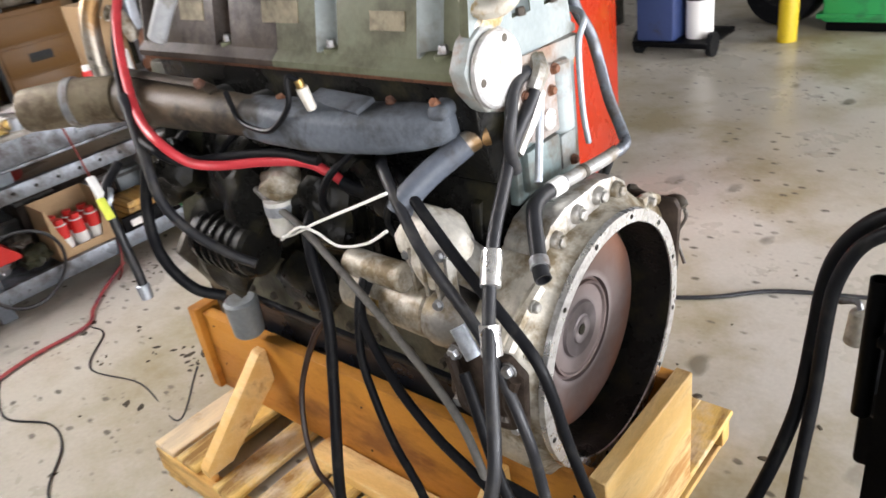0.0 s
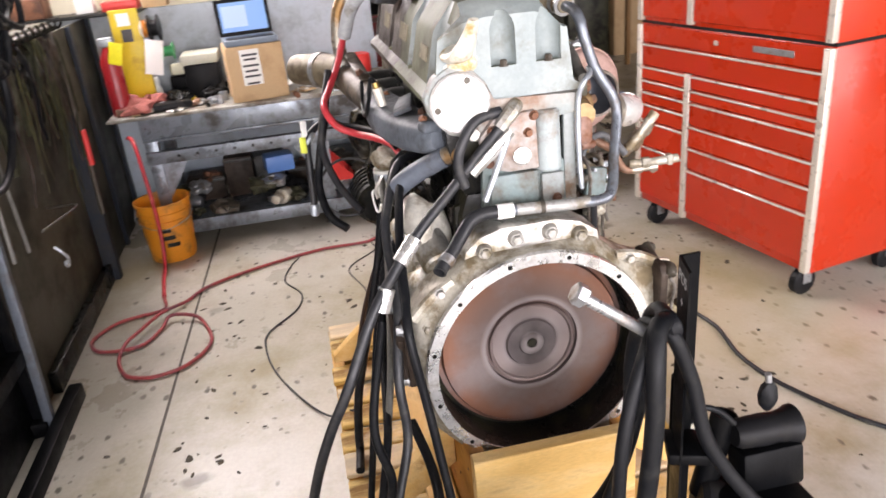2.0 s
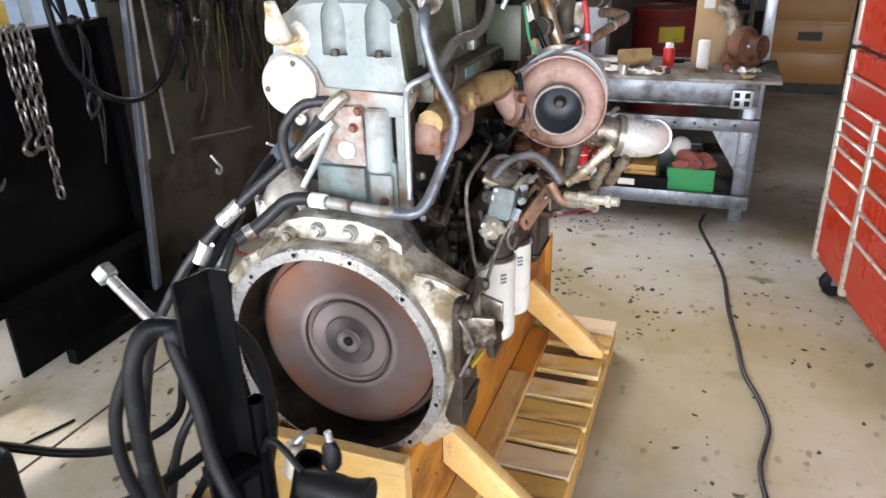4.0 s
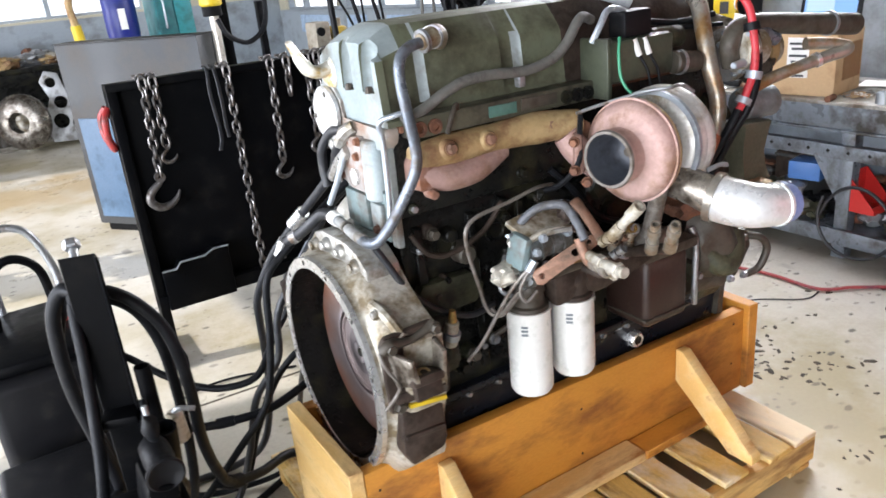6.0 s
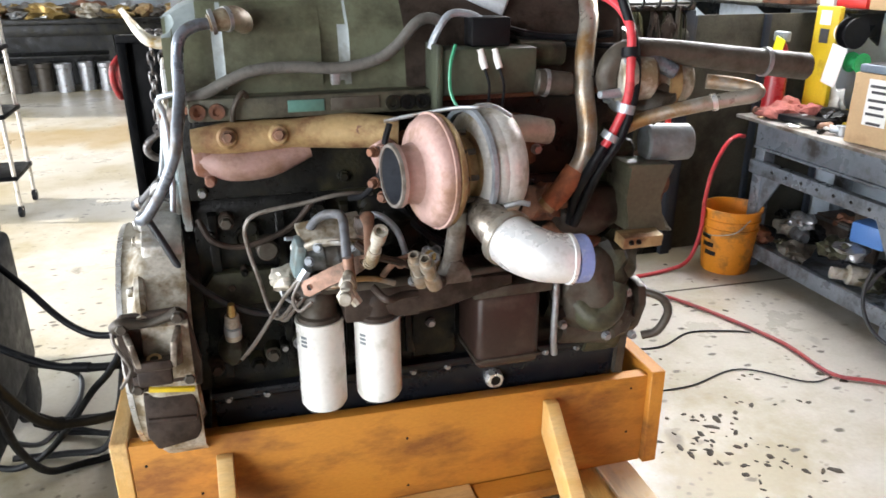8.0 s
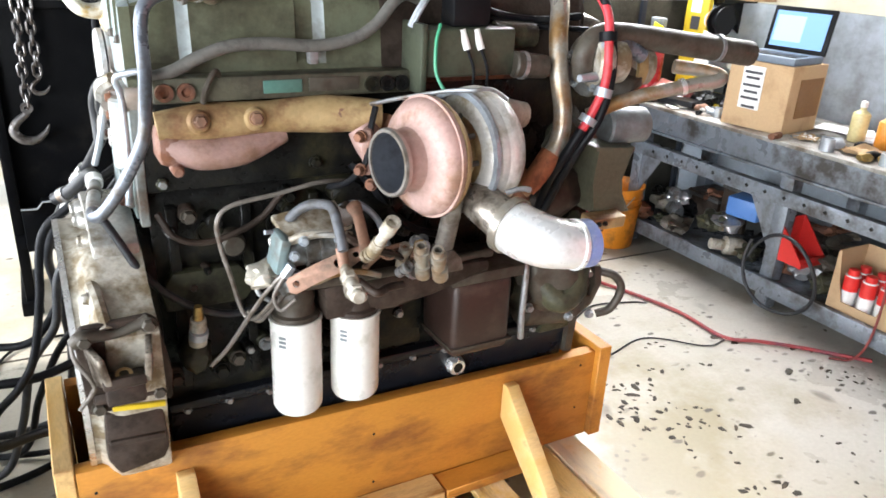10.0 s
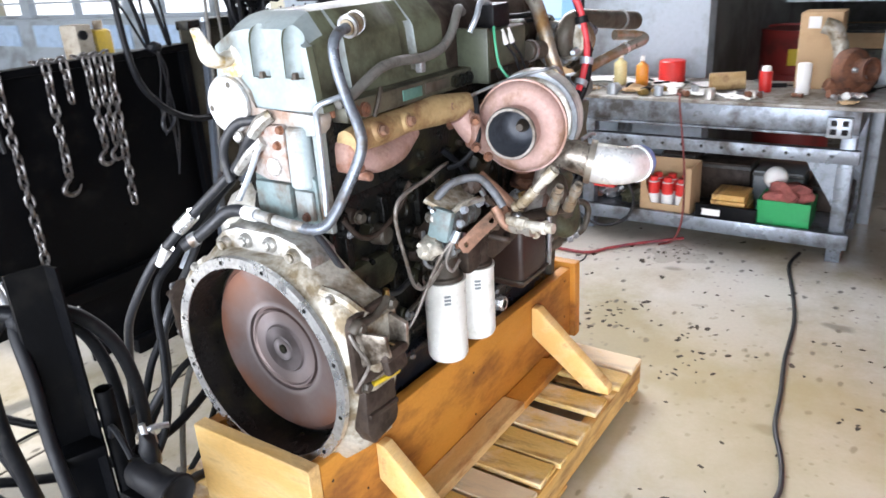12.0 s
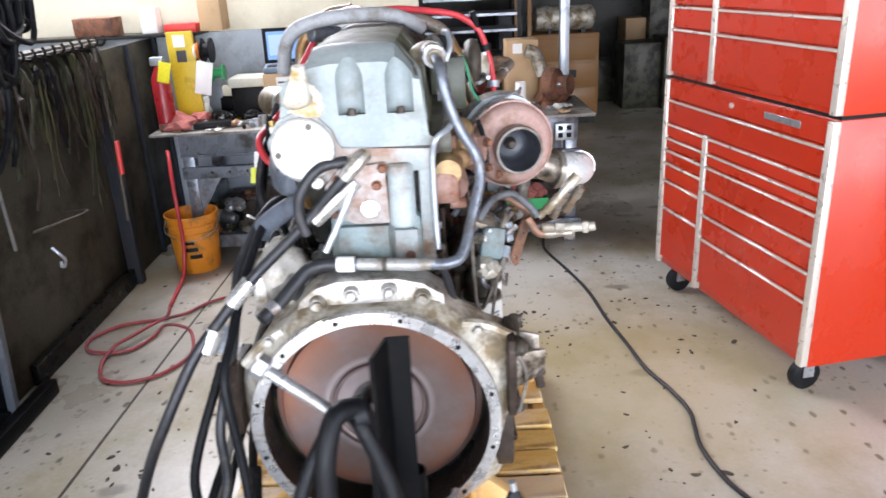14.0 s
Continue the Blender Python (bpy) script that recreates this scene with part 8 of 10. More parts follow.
for x, y, z in ((0.11, 0.28, 0.98), (0.2, 0.275, 0.96), (0.13, 0.285, 0.87)):
    part("gearcase_bolt", hexes([(x, y, z)], (0, 1, 0.2), 0.01, 0.01), STEEL, engine)

# bolts, bosses and small lines that crowd the exhaust side of the block
rnd = random.Random(77)
for i in range(34):
    x, z = rnd.uniform(0.1, 0.72), rnd.uniform(0.62, 1.1)
    r = rnd.uniform(0.008, 0.017)
    y = -0.122 - (0.02 if z < 0.7 else 0.004)
    boss = part("boss", rod((x, y + 0.01, z), (x, y - rnd.uniform(0.012, 0.04), z), r * 1.5, r * 1.3, 14, 0.003), rnd.choice((BLOCKBLACK, BLOCKBLACK, MUDBROWN, BLOCKGREEN)), block)
    part("boss_bolt", hexes([(x, y - 0.03, z)], (0, -1, 0), r, r), rnd.choice((DARKPIPE, STEEL, MUDBROWN, BLOCKBLACK)), boss)
for pts, r, mat in (
        ([(0.1, -0.16, 1.02), (0.13, -0.18, 0.97), (0.2, -0.175, 0.95), (0.3, -0.17, 0.98), (0.36, -0.17, 1.04)], 0.007, MUDBROWN),
        ([(0.3, -0.17, 0.68), (0.36, -0.19, 0.72), (0.36, -0.2, 0.8), (0.34, -0.2, 0.86)], 0.008, DARKPIPE),
        ([(0.52, -0.17, 1.09), (0.56, -0.2, 1.04), (0.6, -0.22, 0.98), (0.66, -0.22, 0.93), (0.73, -0.2, 0.9)], 0.01, RUBBER),
        ([(0.46, -0.2, 0.99), (0.5, -0.24, 1.02), (0.54, -0.27, 0.99), (0.56, -0.29, 0.93)], 0.008, GALV),
        ([(0.33, -0.27, 0.9), (0.37, -0.31, 0.88), (0.42, -0.33, 0.9), (0.47, -0.335, 0.9), (0.52, -0.34, 0.885)], 0.007, RUSTPIPE),
        ([(0.5, -0.3, 0.89), (0.52, -0.33, 0.93), (0.56, -0.35, 0.95), (0.6, -0.34, 0.93), (0.64, -0.33, 0.9)], 0.008, BROWNFITTING),
        ([(0.31, -0.24, 0.93), (0.28, -0.26, 0.9), (0.27, -0.27, 0.86), (0.3, -0.285, 0.835)], 0.0055, STEEL),
        ([(0.43, -0.36, 1.0), (0.47, -0.37, 0.97), (0.52, -0.37, 0.95), (0.56, -0.36, 0.93)], 0.009, MUDBROWN)):
    part("small_line", tube(pts, r, 8), mat, engine, "thin grimy pipe")
for i in range(9):
    p = Vector((rnd.uniform(0.5, 0.66), rnd.uniform(-0.37, -0.31), rnd.uniform(0.88, 0.95)))
    d = Vector((rnd.uniform(-0.4, 0.4), rnd.uniform(-1, -0.3), rnd.uniform(-0.2, 0.9))).normalized()
    k = rnd.uniform(0.03, 0.05)
    part("pipe_fitting", turned(p, d, [(0, 0), (0, 0.012), (k * 0.4, 0.012), (k * 0.4, 0.009), (k * 0.6, 0.009), (k * 0.6, 0.013), (k, 0.013), (k, 0.008), (k * 0.8, 0.008), (k * 0.8, 0)], 10), rnd.choice((BRASS, ALUDIRTY, STEEL, BROWNFITTING)), engine, "loose-ended pipe fitting")

# olive plate, lighter than the block, laid over its intake side
part("block_skirt", plate([(0.1, 0.57), (1.08, 0.57), (1.08, 0.7), (0.9, 0.74), (0.5, 0.76), (0.1, 0.74)], "y", 0.145, 0.168, 0.008), SKIRTOLIVE, block, "grimy olive plate, lighter than the block, on its intake side")
for i in range(9):
    part("skirt_bolt", hexes([(0.16 + i * 0.105, 0.168, 0.6)], (0, 1, 0), 0.011, 0.01), DARKPIPE, block)

# ---- black power cart with post and battery cables, close to the flywheel ----
cart = thing("power_cart", "black steel power cart with cable post and battery leads", "cart", (-0.62, 0.25, 0))
bm = bmesh.new()
add_box(bm, (-0.62, -0.088, 0.625), (0.006, 0.05, 1.04), 0.001, seg=1)
post = part("post_web", plate([(-0.623, -0.061), (-0.558, -0.079), (-0.556, -0.114), (-0.561, -0.1145), (-0.5625, -0.0828), (-0.6215, -0.0662)], "z", 0.1, 1.143), BLACKPAINT, cart, "black angle-iron post with chalk letters")
bolt = part("tee_bolt", rod((-0.584, 0.088, 1.111), (-0.597, -0.012, 1.036), 0.0095, seg=16), STEEL, cart, "long bright steel bolt")
part("bolt_head", turned((-0.583, 0.106, 1.126), (-0.013, -0.1, -0.075), [(0, 0), (0, 0.015), (0.003, 0.0185), (0.019, 0.0185), (0.022, 0.015), (0.022, 0)], 6), STEEL, bolt, "hexagon bolt head")


def chalk(text, at, size):
    cu = bpy.data.curves.new("chalk", "FONT")
    cu.body, cu.size, cu.extrude, cu.align_x = text, size, 0.0004, "CENTER"
    ob = new("chalk", cu)
    dg = bpy.context.evaluated_depsgraph_get()
    me = bpy.data.meshes.new_from_object(ob.evaluated_get(dg))
    bpy.data.objects.remove(ob)
    me.materials.clear()
    me.materials.append(CHALK)
    tx, ty = Vector((-0.065, 0.018, 0)).normalized(), Vector((0, 0, 1))
    tn = tx.cross(ty)
    m = Matrix((tx, ty, tn)).transposed().to_4x4()
    m.translation = at
    return me, m


for text, z, size in (("POS", 1.108, 0.028), ("+", 1.068, 0.026)):
    # written on the face toward the engine side of the cart
    me, m = chalk(text, (-0.5902, -0.0692, z), size)
    placed("chalk_writing", me, post, m, "white chalk lettering")
part("post_collar", box((-0.592, -0.09, 0.79), (0.075, 0.07, 0.022), 0.004, (0, 0, -20)), BLACKPAINT, cart)
part("cart_bed", spans(-0.92, -0.6, -0.28, 0.92, 0.12, 0.2, 0.01), BLACKPAINT, cart)
part("machine_body", spans(-0.86, -0.585, 0.42, 0.9, 0.2, 0.71, 0.03, 3), BLACKPLASTIC, cart, "black machine housing")
part("machine_top", spans(-0.84, -0.6, 0.45, 0.87, 0.71, 0.745, 0.012), BLACKPAINT, cart)
part("filler_cap", turned((-0.638, 0.676, 0.745), (0, 0, 1), [(0, 0), (0, 0.026), (0.016, 0.026), (0.022, 0.02), (0.022, 0)], 24), REDPLASTIC, cart, "red filler cap")
part("handle", tube([(-0.78, 0.85, 0.7), (-0.78, 0.86, 0.95), (-0.74, 0.86, 1.0), (-0.66, 0.85, 0.98), (-0.615, 0.84, 0.86), (-0.61, 0.83, 0.72)], 0.012, 10), STEEL, cart, "worn bent handle bar")
part("handle", tube([(-0.8, 0.72, 0.74), (-0.78, 0.7, 0.9), (-0.72, 0.7, 0.95), (-0.655, 0.71, 0.9), (-0.64, 0.72, 0.76)], 0.013, 10), BLACKPAINT, cart)
part("front_box", spans(-0.88, -0.59, 0.1, 0.36, 0.2, 0.52, 0.02, 3), BLACKPLASTIC, cart, "black battery box")
part("side_box", spans(-0.68, -0.52, -0.32, -0.16, 0.42, 0.66, 0.012), BLACKPAINT, cart)
part("front_motor", rod((-0.6, -0.3, 0.58), (-0.55, -0.14, 0.62), 0.055, 0.05, 20, 0.01), BLACKPLASTIC, cart, "black motor housing")
for p, q, r in (((-0.532, -0.108, 0.6), (-0.532, -0.108, 0.892), 0.017), ((-0.535, -0.16, 0.62), (-0.53, -0.2, 0.79), 0.024)):
    part("stub_pipe", tube([p, q], r, 18, 4, hollow=0.03), BLACKPAINT, cart, "short black stub pipe")
sol = part("solenoid", turned((-0.56, -0.2, 0.765), (0.0, -1, -0.04), [(0, 0), (0, 0.022), (0.012, 0.028), (0.06, 0.03), (0.08, 0.028), (0.1, 0.031), (0.112, 0.036), (0.12, 0.037), (0.122, 0.033), (0.112, 0.02), (0.112, 0)], 26), BLACKPLASTIC, cart, "black flared solenoid housing")
part("terminal_boot", lump((-0.56, -0.262, 0.835), (0.032, 0.036, 0.062), 3, 0.3, 2, 3), RUBBER, sol)
part("stud", rod((-0.56, -0.262, 0.86), (-0.56, -0.258, 0.882), 0.006, seg=10), STEEL, sol)
part("lead", tube([(-0.56, -0.2, 0.79), (-0.555, -0.17, 0.82), (-0.55, -0.14, 0.83), (-0.545, -0.12, 0.8)], 0.006, 8), RUBBER, sol)
part("bracket", box((-0.575, -0.26, 0.7), (0.06, 0.12, 0.08), 0.008, (0, 10, 0)), BLACKPAINT, sol)
valve = part("valve", rod((-0.5, -0.15, 0.72), (-0.5, -0.155, 0.79), 0.022, 0.018, 14, 0.004), ALUDIRTY, cart, "stained small valve")
part("valve_handle", tube([(-0.5, -0.155, 0.79), (-0.49, -0.165, 0.8), (-0.46, -0.17, 0.79)], 0.006, 8), STEEL, valve)
for x in (-0.92, -0.62):
    for y in (-0.15, 0.8):
        part("wheel", turned((x - 0.025, y, 0.1), (1, 0, 0), [(0, 0), (0, 0.085), (0.008, 0.1), (0.042, 0.1), (0.05, 0.085), (0.05, 0)], 28), RUBBER, cart, "black rubber wheel")
part("lug", rod((-0.603, -0.03, 1.045), (-0.6, -0.055, 1.05), 0.026, 0.024, 16, 0.004), RUBBER, cart, "heavy cable lug")
cables = (
    ([(-0.6, -0.04, 1.05), (-0.615, -0.01, 1.05), (-0.645, 0.03, 0.99), (-0.665, 0.06, 0.9), (-0.66, 0.065, 0.78), (-0.63, 0.05, 0.62), (-0.62, 0.1, 0.42)], 0.011, RUBBER),
    ([(-0.598, -0.045, 1.055), (-0.63, -0.01, 1.062), (-0.658, 0.006, 1.01), (-0.667, 0.01, 0.92), (-0.665, 0.015, 0.82), (-0.65, 0.02, 0.7), (-0.63, 0.04, 0.55), (-0.64, 0.12, 0.4)], 0.0155, RUBBER),
    ([(-0.6, -0.04, 1.06), (-0.555, -0.05, 1.05), (-0.51, -0.06, 1.015), (-0.47, -0.068, 0.95), (-0.452, -0.074, 0.87), (-0.446, -0.07, 0.77), (-0.44, -0.03, 0.62), (-0.41, 0.05, 0.47), (-0.37, 0.118, 0.375), (-0.28, 0.16, 0.34), (-0.16, 0.24, 0.3), (0.0, 0.27, 0.2), (0.08, 0.29, 0.155)], 0.0135, RUBBER),
    ([(-0.6, -0.035, 1.04), (-0.55, -0.03, 1.025), (-0.505, -0.035, 0.98), (-0.478, -0.038, 0.9), (-0.47, -0.04, 0.8), (-0.468, -0.025, 0.66), (-0.47, 0.06, 0.46), (-0.49, 0.2, 0.25), (-0.48, 0.36, 0.06), (-0.4, 0.43, 0.017), (-0.24, 0.47, 0.017), (0.0, 0.6, 0.017)], 0.012, RUBBER),
    ([(-0.605, -0.03, 1.045), (-0.62, -0.045, 1.03), (-0.628, -0.075, 0.945), (-0.64, -0.1, 0.835), (-0.66, -0.17, 0.72), (-0.69, -0.25, 0.63), (-0.74, -0.3, 0.5)], 0.0125, RUBBER),
    ([(-0.6, 0.45, 0.5), (-0.5, 0.4, 0.46), (-0.4, 0.355, 0.433), (-0.315, 0.327, 0.428), (-0.2, 0.3, 0.435), (-0.1, 0.3, 0.46), (0.02, 0.32, 0.5)], 0.0125, RUBBER),
    ([(-0.6, 0.7, 0.66), (-0.5, 0.62, 0.59), (-0.41, 0.54, 0.52), (-0.34, 0.48, 0.487), (-0.27, 0.433, 0.477), (-0.18, 0.4, 0.5), (-0.1, 0.42, 0.6), (0.02, 0.36, 0.8)], 0.011, RUBBER),
    ([(-0.6, 0.7, 0.3), (-0.55, 0.95, 0.12), (-0.5, 1.06, 0.012), (-0.47, 0.9, 0.012), (-0.49, 0.76, 0.012), (-0.55, 0.6, 0.012), (-0.62, 0.5, 0.1)], 0.009, GREYRUBBER),
    ([(-0.6, 0.75, 0.25), (-0.5, 0.95, 0.1), (-0.4, 1.1, 0.01), (-0.3, 1.3, 0.01), (-0.1, 1.35, 0.01), (0.2, 1.25, 0.01)], 0.0055, RUBBER),
    ([(-0.62, 0.1, 0.5), (-0.7, -0.15, 0.6), (-0.78, -0.1, 0.5), (-0.8, 0.1, 0.3)], 0.014, RUBBER),
)
for pts, r, mat in cables:
    part("battery_cable", tube(pts, r, 12), mat, cart, "thick black battery cable")

part("tape_wrap", tube([(-0.4, 0.113, 0.397), (-0.37, 0.125, 0.37), (-0.345, 0.135, 0.36)], 0.02, 12), RUBBER, cart, "black tape wrap")
part("cable_joint", tube([(-0.34, 0.336, 0.428), (-0.29, 0.32, 0.429)], 0.016, 12, 2), RUBBER, cart, "taped cable joint")

# ---- hoses and cords on the floor ----
solid("extension_cord", tube([(2.9, -0.8, 0.009), (2.7, -0.785, 0.009), (2.37, -0.86, 0.009), (2.07, -0.917, 0.009), (1.73, -0.942, 0.009), (1.47, -0.975, 0.009), (1.24, -1.0, 0.009), (1.07, -1.05, 0.009), (0.915, -1.077, 0.009), (0.8, -1.062, 0.009), (0.69, -1.045, 0.009),
                              (0.56, -1.055, 0.009), (0.43, -1.09, 0.009), (0.2, -1.2, 0.009), (0.0, -1.35, 0.009), (-0.3, -1.45, 0.009)], 0.0085, 10), GREYRUBBER, "dark grey extension cord winding across the floor", "cord", at=(1.5, -0.95, 0))
hose = [(2.15, 1.325, 0.012), (1.981, 1.3, 0.012), (1.945, 1.42, 0.012), (1.9, 1.52, 0.012), (1.763, 1.596, 0.012), (1.642, 1.535, 0.012), (1.632, 1.361, 0.012), (1.76, 1.285, 0.014), (1.857, 1.25, 0.03), (1.82, 1.14, 0.03), (1.749, 1.084, 0.014), (1.555, 1.038, 0.012), (1.392, 1.118, 0.012),
        (1.334, 1.246, 0.012), (1.36, 1.35, 0.012), (1.42, 1.4, 0.012), (1.543, 1.439, 0.012), (1.64, 1.42, 0.034), (1.722, 1.386, 0.034), (1.903, 1.293, 0.034), (2.024, 1.197, 0.014), (2.167, 1.099, 0.012), (2.3, 0.86, 0.012), (2.42, 0.5, 0.012), (2.43, 0.22, 0.012), (2.55, 0.12, 0.012), (2.67, 0.01, 0.012), (2.77, -0.1, 0.012), (2.86, -0.2, 0.012)]
bench_cord = [(2.72, -0.1, 0.007), (2.79, -0.16, 0.02), (2.806, -0.198, 0.15), (2.808, -0.194, 0.43), (2.806, -0.15, 0.78), (2.84, -0.142, 0.824), (2.92, -0.1, 0.815)]
solid("extension_cord", tube(bench_cord, 0.0055, 8, 8), surface("dark_red_cord", (0.2, 0.035, 0.03), 0.5, dirt=(0.1, 0.03, 0.025), amount=0.4, dscale=9, bump=0.05), "thin dark red cord hanging from the bench", "cord", at=(2.8, -0.16, 0))
solid("air_hose", tube(hose, 0.0085, 10, 10), surface("dusty_red_air_hose", (0.36, 0.06, 0.06), 0.5, dirt=(0.2, 0.06, 0.08), amount=0.4, dscale=9, bump=0.1), "dusty red air hose coiled on the floor", "hose", at=(1.8, 1.3, 0))
solid("air_hose", tube([(2.83, 1.45, 0.7), (2.76, 1.42, 0.71), (2.68, 1.39, 0.68), (2.6, 1.365, 0.56), (2.565, 1.351, 0.41), (2.56, 1.352, 0.2), (2.5, 1.355, 0.05), (2.35, 1.35, 0.012), (2.13, 1.32, 0.012)], 0.011, 10), REDHOSE, "bright red air hose hanging from the bench to the floor", "hose", at=(2.6, 1.35, 0))
loop_c = Vector((2.8, 0.26, 0.11))
solid("air_hose", tube([loop_c + Vector((-0.03 + 0.02 * math.sin(a * 2), 0.19 * math.cos(a), 0.2 * math.sin(a) + 0.012 * a)) + Vector((0, 0, 0.09)) for a in (0.2 + 0.4 * i for i in range(17))], 0.0085, 8), GREYRUBBER, "coil of dark hose leaning on the bench shelf", "hose", at=(2.78, 0.26, 0))
solid("thin_wire", tube([(2.36, 0.62, 0.006), (2.28, 0.66, 0.006), (2.09, 0.7, 0.006), (1.9, 0.62, 0.006), (1.73, 0.65, 0.006), (1.55, 0.78, 0.006), (1.4, 0.79, 0.006), (1.19, 0.746, 0.006), (0.95, 0.64, 0.006), (0.8, 0.55, 0.02), (0.7, 0.5, 0.1), (0.62, 0.46, 0.15)], 0.004, 6), GREYRUBBER, "thin dark wire snaking over the floor", "wire", at=(1.6, 0.7, 0))
solid("thin_wire", tube([(1.25, 0.3, 0.3), (1.45, 0.35, 0.02), (1.8, 0.3, 0.006), (2.1, 0.36, 0.006), (2.3, 0.2, 0.006), (2.42, 0.2, 0.006)], 0.0035, 6), GREYRUBBER, "thin dark wire snaking over the floor", "wire", at=(2.0, 0.3, 0))

# bucket
bucket = thing("bucket", "dirty orange plastic bucket beside the workbench", "bucket", (2.73, 1.335, 0))
part("shell", turned((2.73, 1.335, 0.0), (0, 0, 1), [(0, 0), (0, 0.122), (0.01, 0.127), (0.24, 0.142), (0.242, 0.15), (0.252, 0.15), (0.254, 0.143), (0.285, 0.145), (0.287, 0.152), (0.297, 0.152), (0.299, 0.146), (0.34, 0.149), (0.342, 0.157), (0.356, 0.157), (0.356, 0.149), (0.02, 0.122), (0.02, 0)], 48), ORANGEPLASTIC, bucket)
part("bail", tube([(2.73, 1.491, 0.32), (2.65, 1.475, 0.25), (2.59, 1.335, 0.21), (2.65, 1.195, 0.25), (2.73, 1.179, 0.32)], 0.003, 6), STEEL, bucket)
for k in range(3):
    bm = bmesh.new()
    for a0 in range(5):
        a, b_ = radians(165 + a0 * 6 + k * 7), radians(165 + (a0 + 1) * 6 + k * 7)
        z = 0.19 - k * 0.045
        rr = 0.1295 + z * 0.0625
        q = [bm.verts.new((2.73 + rr * math.cos(t), 1.335 + rr * math.sin(t), zz)) for t, zz in ((a, z), (b_, z), (b_, z + 0.025), (a, z + 0.025))]
        bm.faces.new(q)
    part("print_bar", bm, BLOCKBLACK, bucket)

# ---- on the workbench ----
TOP = 0.805


def can(name, x, y, r, h, mat, label, cap=None, cat="can", z=TOP, neck=None):
    ob = thing(name, label, cat, (x, y, z))
    rows = [(0, 0), (0, r * 0.94), (0.004, r), (h - 0.006, r), (h, r * 0.92), (h, 0)]
    part("body", turned((x, y, z), (0, 0, 1), rows, 24), mat, ob)
    if neck:
        part("neck", turned((x, y, z + h), (0, 0, 1), [(0, r * 0.9), (h * 0.12, r * 0.35), (h * 0.2, r * 0.32), (h * 0.2, 0)], 20), mat, ob)
    if cap:
        c0 = z + h + (h * 0.2 if neck else 0)
        part("cap", turned((x, y, c0), (0, 0, 1), [(0, 0), (0, r * (0.4 if neck else 0.75)), (0.025, r * (0.38 if neck else 0.7)), (0.03, 0)], 20), cap, ob)
    return ob


can("coffee_can", 3.33, 0.06, 0.075, 0.13, REDPLASTIC, "red metal can standing on the workbench")
can("spray_can", 3.15, -0.5, 0.032, 0.11, REDPLASTIC, "red and white spray can on the workbench", PAPER)
can("white_canister", 3.12, -0.69, 0.034, 0.16, PAPER, "white plastic canister on the workbench", cat="canister")
can("oil_bottle", 3.2, 0.33, 0.038, 0.13, surface("clear_yellow_bottle", (0.7, 0.6, 0.3), 0.25, bump=0), "pale yellow oil bottle with white cap", PAPER, "bottle", neck=True)
can("oil_bottle", 3.18, 0.19, 0.036, 0.12, surface("orange_bottle", (0.8, 0.3, 0.04), 0.3, bump=0), "orange bottle with a white cap", PAPER, "bottle", neck=True)
box1 = thing("cardboard_box", "open brown cardboard box with a printed label", "box", (3.05, 0.7, TOP), rz=8)
BXM = pose(3.05, 0.7, TOP, 0, 0, 8)


def bx(bm, m):
    bm.transform(m)
    return bm


part("carton_body", bx(box((0, 0, 0.155), (0.3, 0.32, 0.31), 0.004), BXM), CARTON, box1)
part("print_panel", bx(box((-0.152, 0.03, 0.19), (0.002, 0.11, 0.2)), BXM), PAPER, box1, "white printed label")
for k, z in enumerate((0.26, 0.235, 0.2, 0.17, 0.14, 0.1)):
    part("print_bar", bx(box((-0.1535, 0.03, z), (0.001, 0.09 - 0.02 * (k % 2), 0.012)), BXM), BLACKPRINT, box1)
part("side_print", bx(box((0.03, -0.1615, 0.16), (0.2, 0.002, 0.18)), BXM), ORANGECAB, box1, "orange printed side")
lap = thing("laptop", "dark rugged laptop with a lit screen open on a cardboard box", "laptop", (3.05, 0.7, TOP + 0.311), rz=8)
LM = pose(3.05, 0.7, TOP + 0.311, 0, 0, 8)
part("base", bx(box((-0.02, 0, 0.018), (0.25, 0.3, 0.034), 0.006), LM), surface("grey_blue_laptop_shell", (0.16, 0.2, 0.25), 0.5, bump=0.03), lap)
part("keyboard", bx(box((-0.06, 0, 0.0365), (0.12, 0.26, 0.004), 0.001), LM), BLACKPLASTIC, lap)
lid = part("lid", bx(box((0.12, 0, 0.135), (0.018, 0.31, 0.21), 0.006, (0, 10, 0)), LM), BLACKPLASTIC, lap)
scr = bpy.data.materials.new("lit_screen")
scr.use_nodes = True
sb = scr.node_tree.nodes["Principled BSDF"]
sb.inputs["Base Color"].default_value = (0.1, 0.2, 0.4, 1)
sb.inputs["Emission Color"].default_value, sb.inputs["Emission Strength"].default_value = (0.25, 0.5, 1.0, 1), 0.55
part("screen", bx(box((0.1085, 0, 0.137), (0.002, 0.265, 0.165), 0, (0, 10, 0)), LM), scr, lid, "glowing blue screen")
sc2 = scr.copy()
sc2.node_tree.nodes["Principled BSDF"].inputs["Emission Color"].default_value = (0.75, 0.92, 1.0, 1)
part("window", bx(box((0.1065, 0.05, 0.14), (0.002, 0.14, 0.12), 0, (0, 10, 0)), LM), sc2, lid, "pale window on the screen")

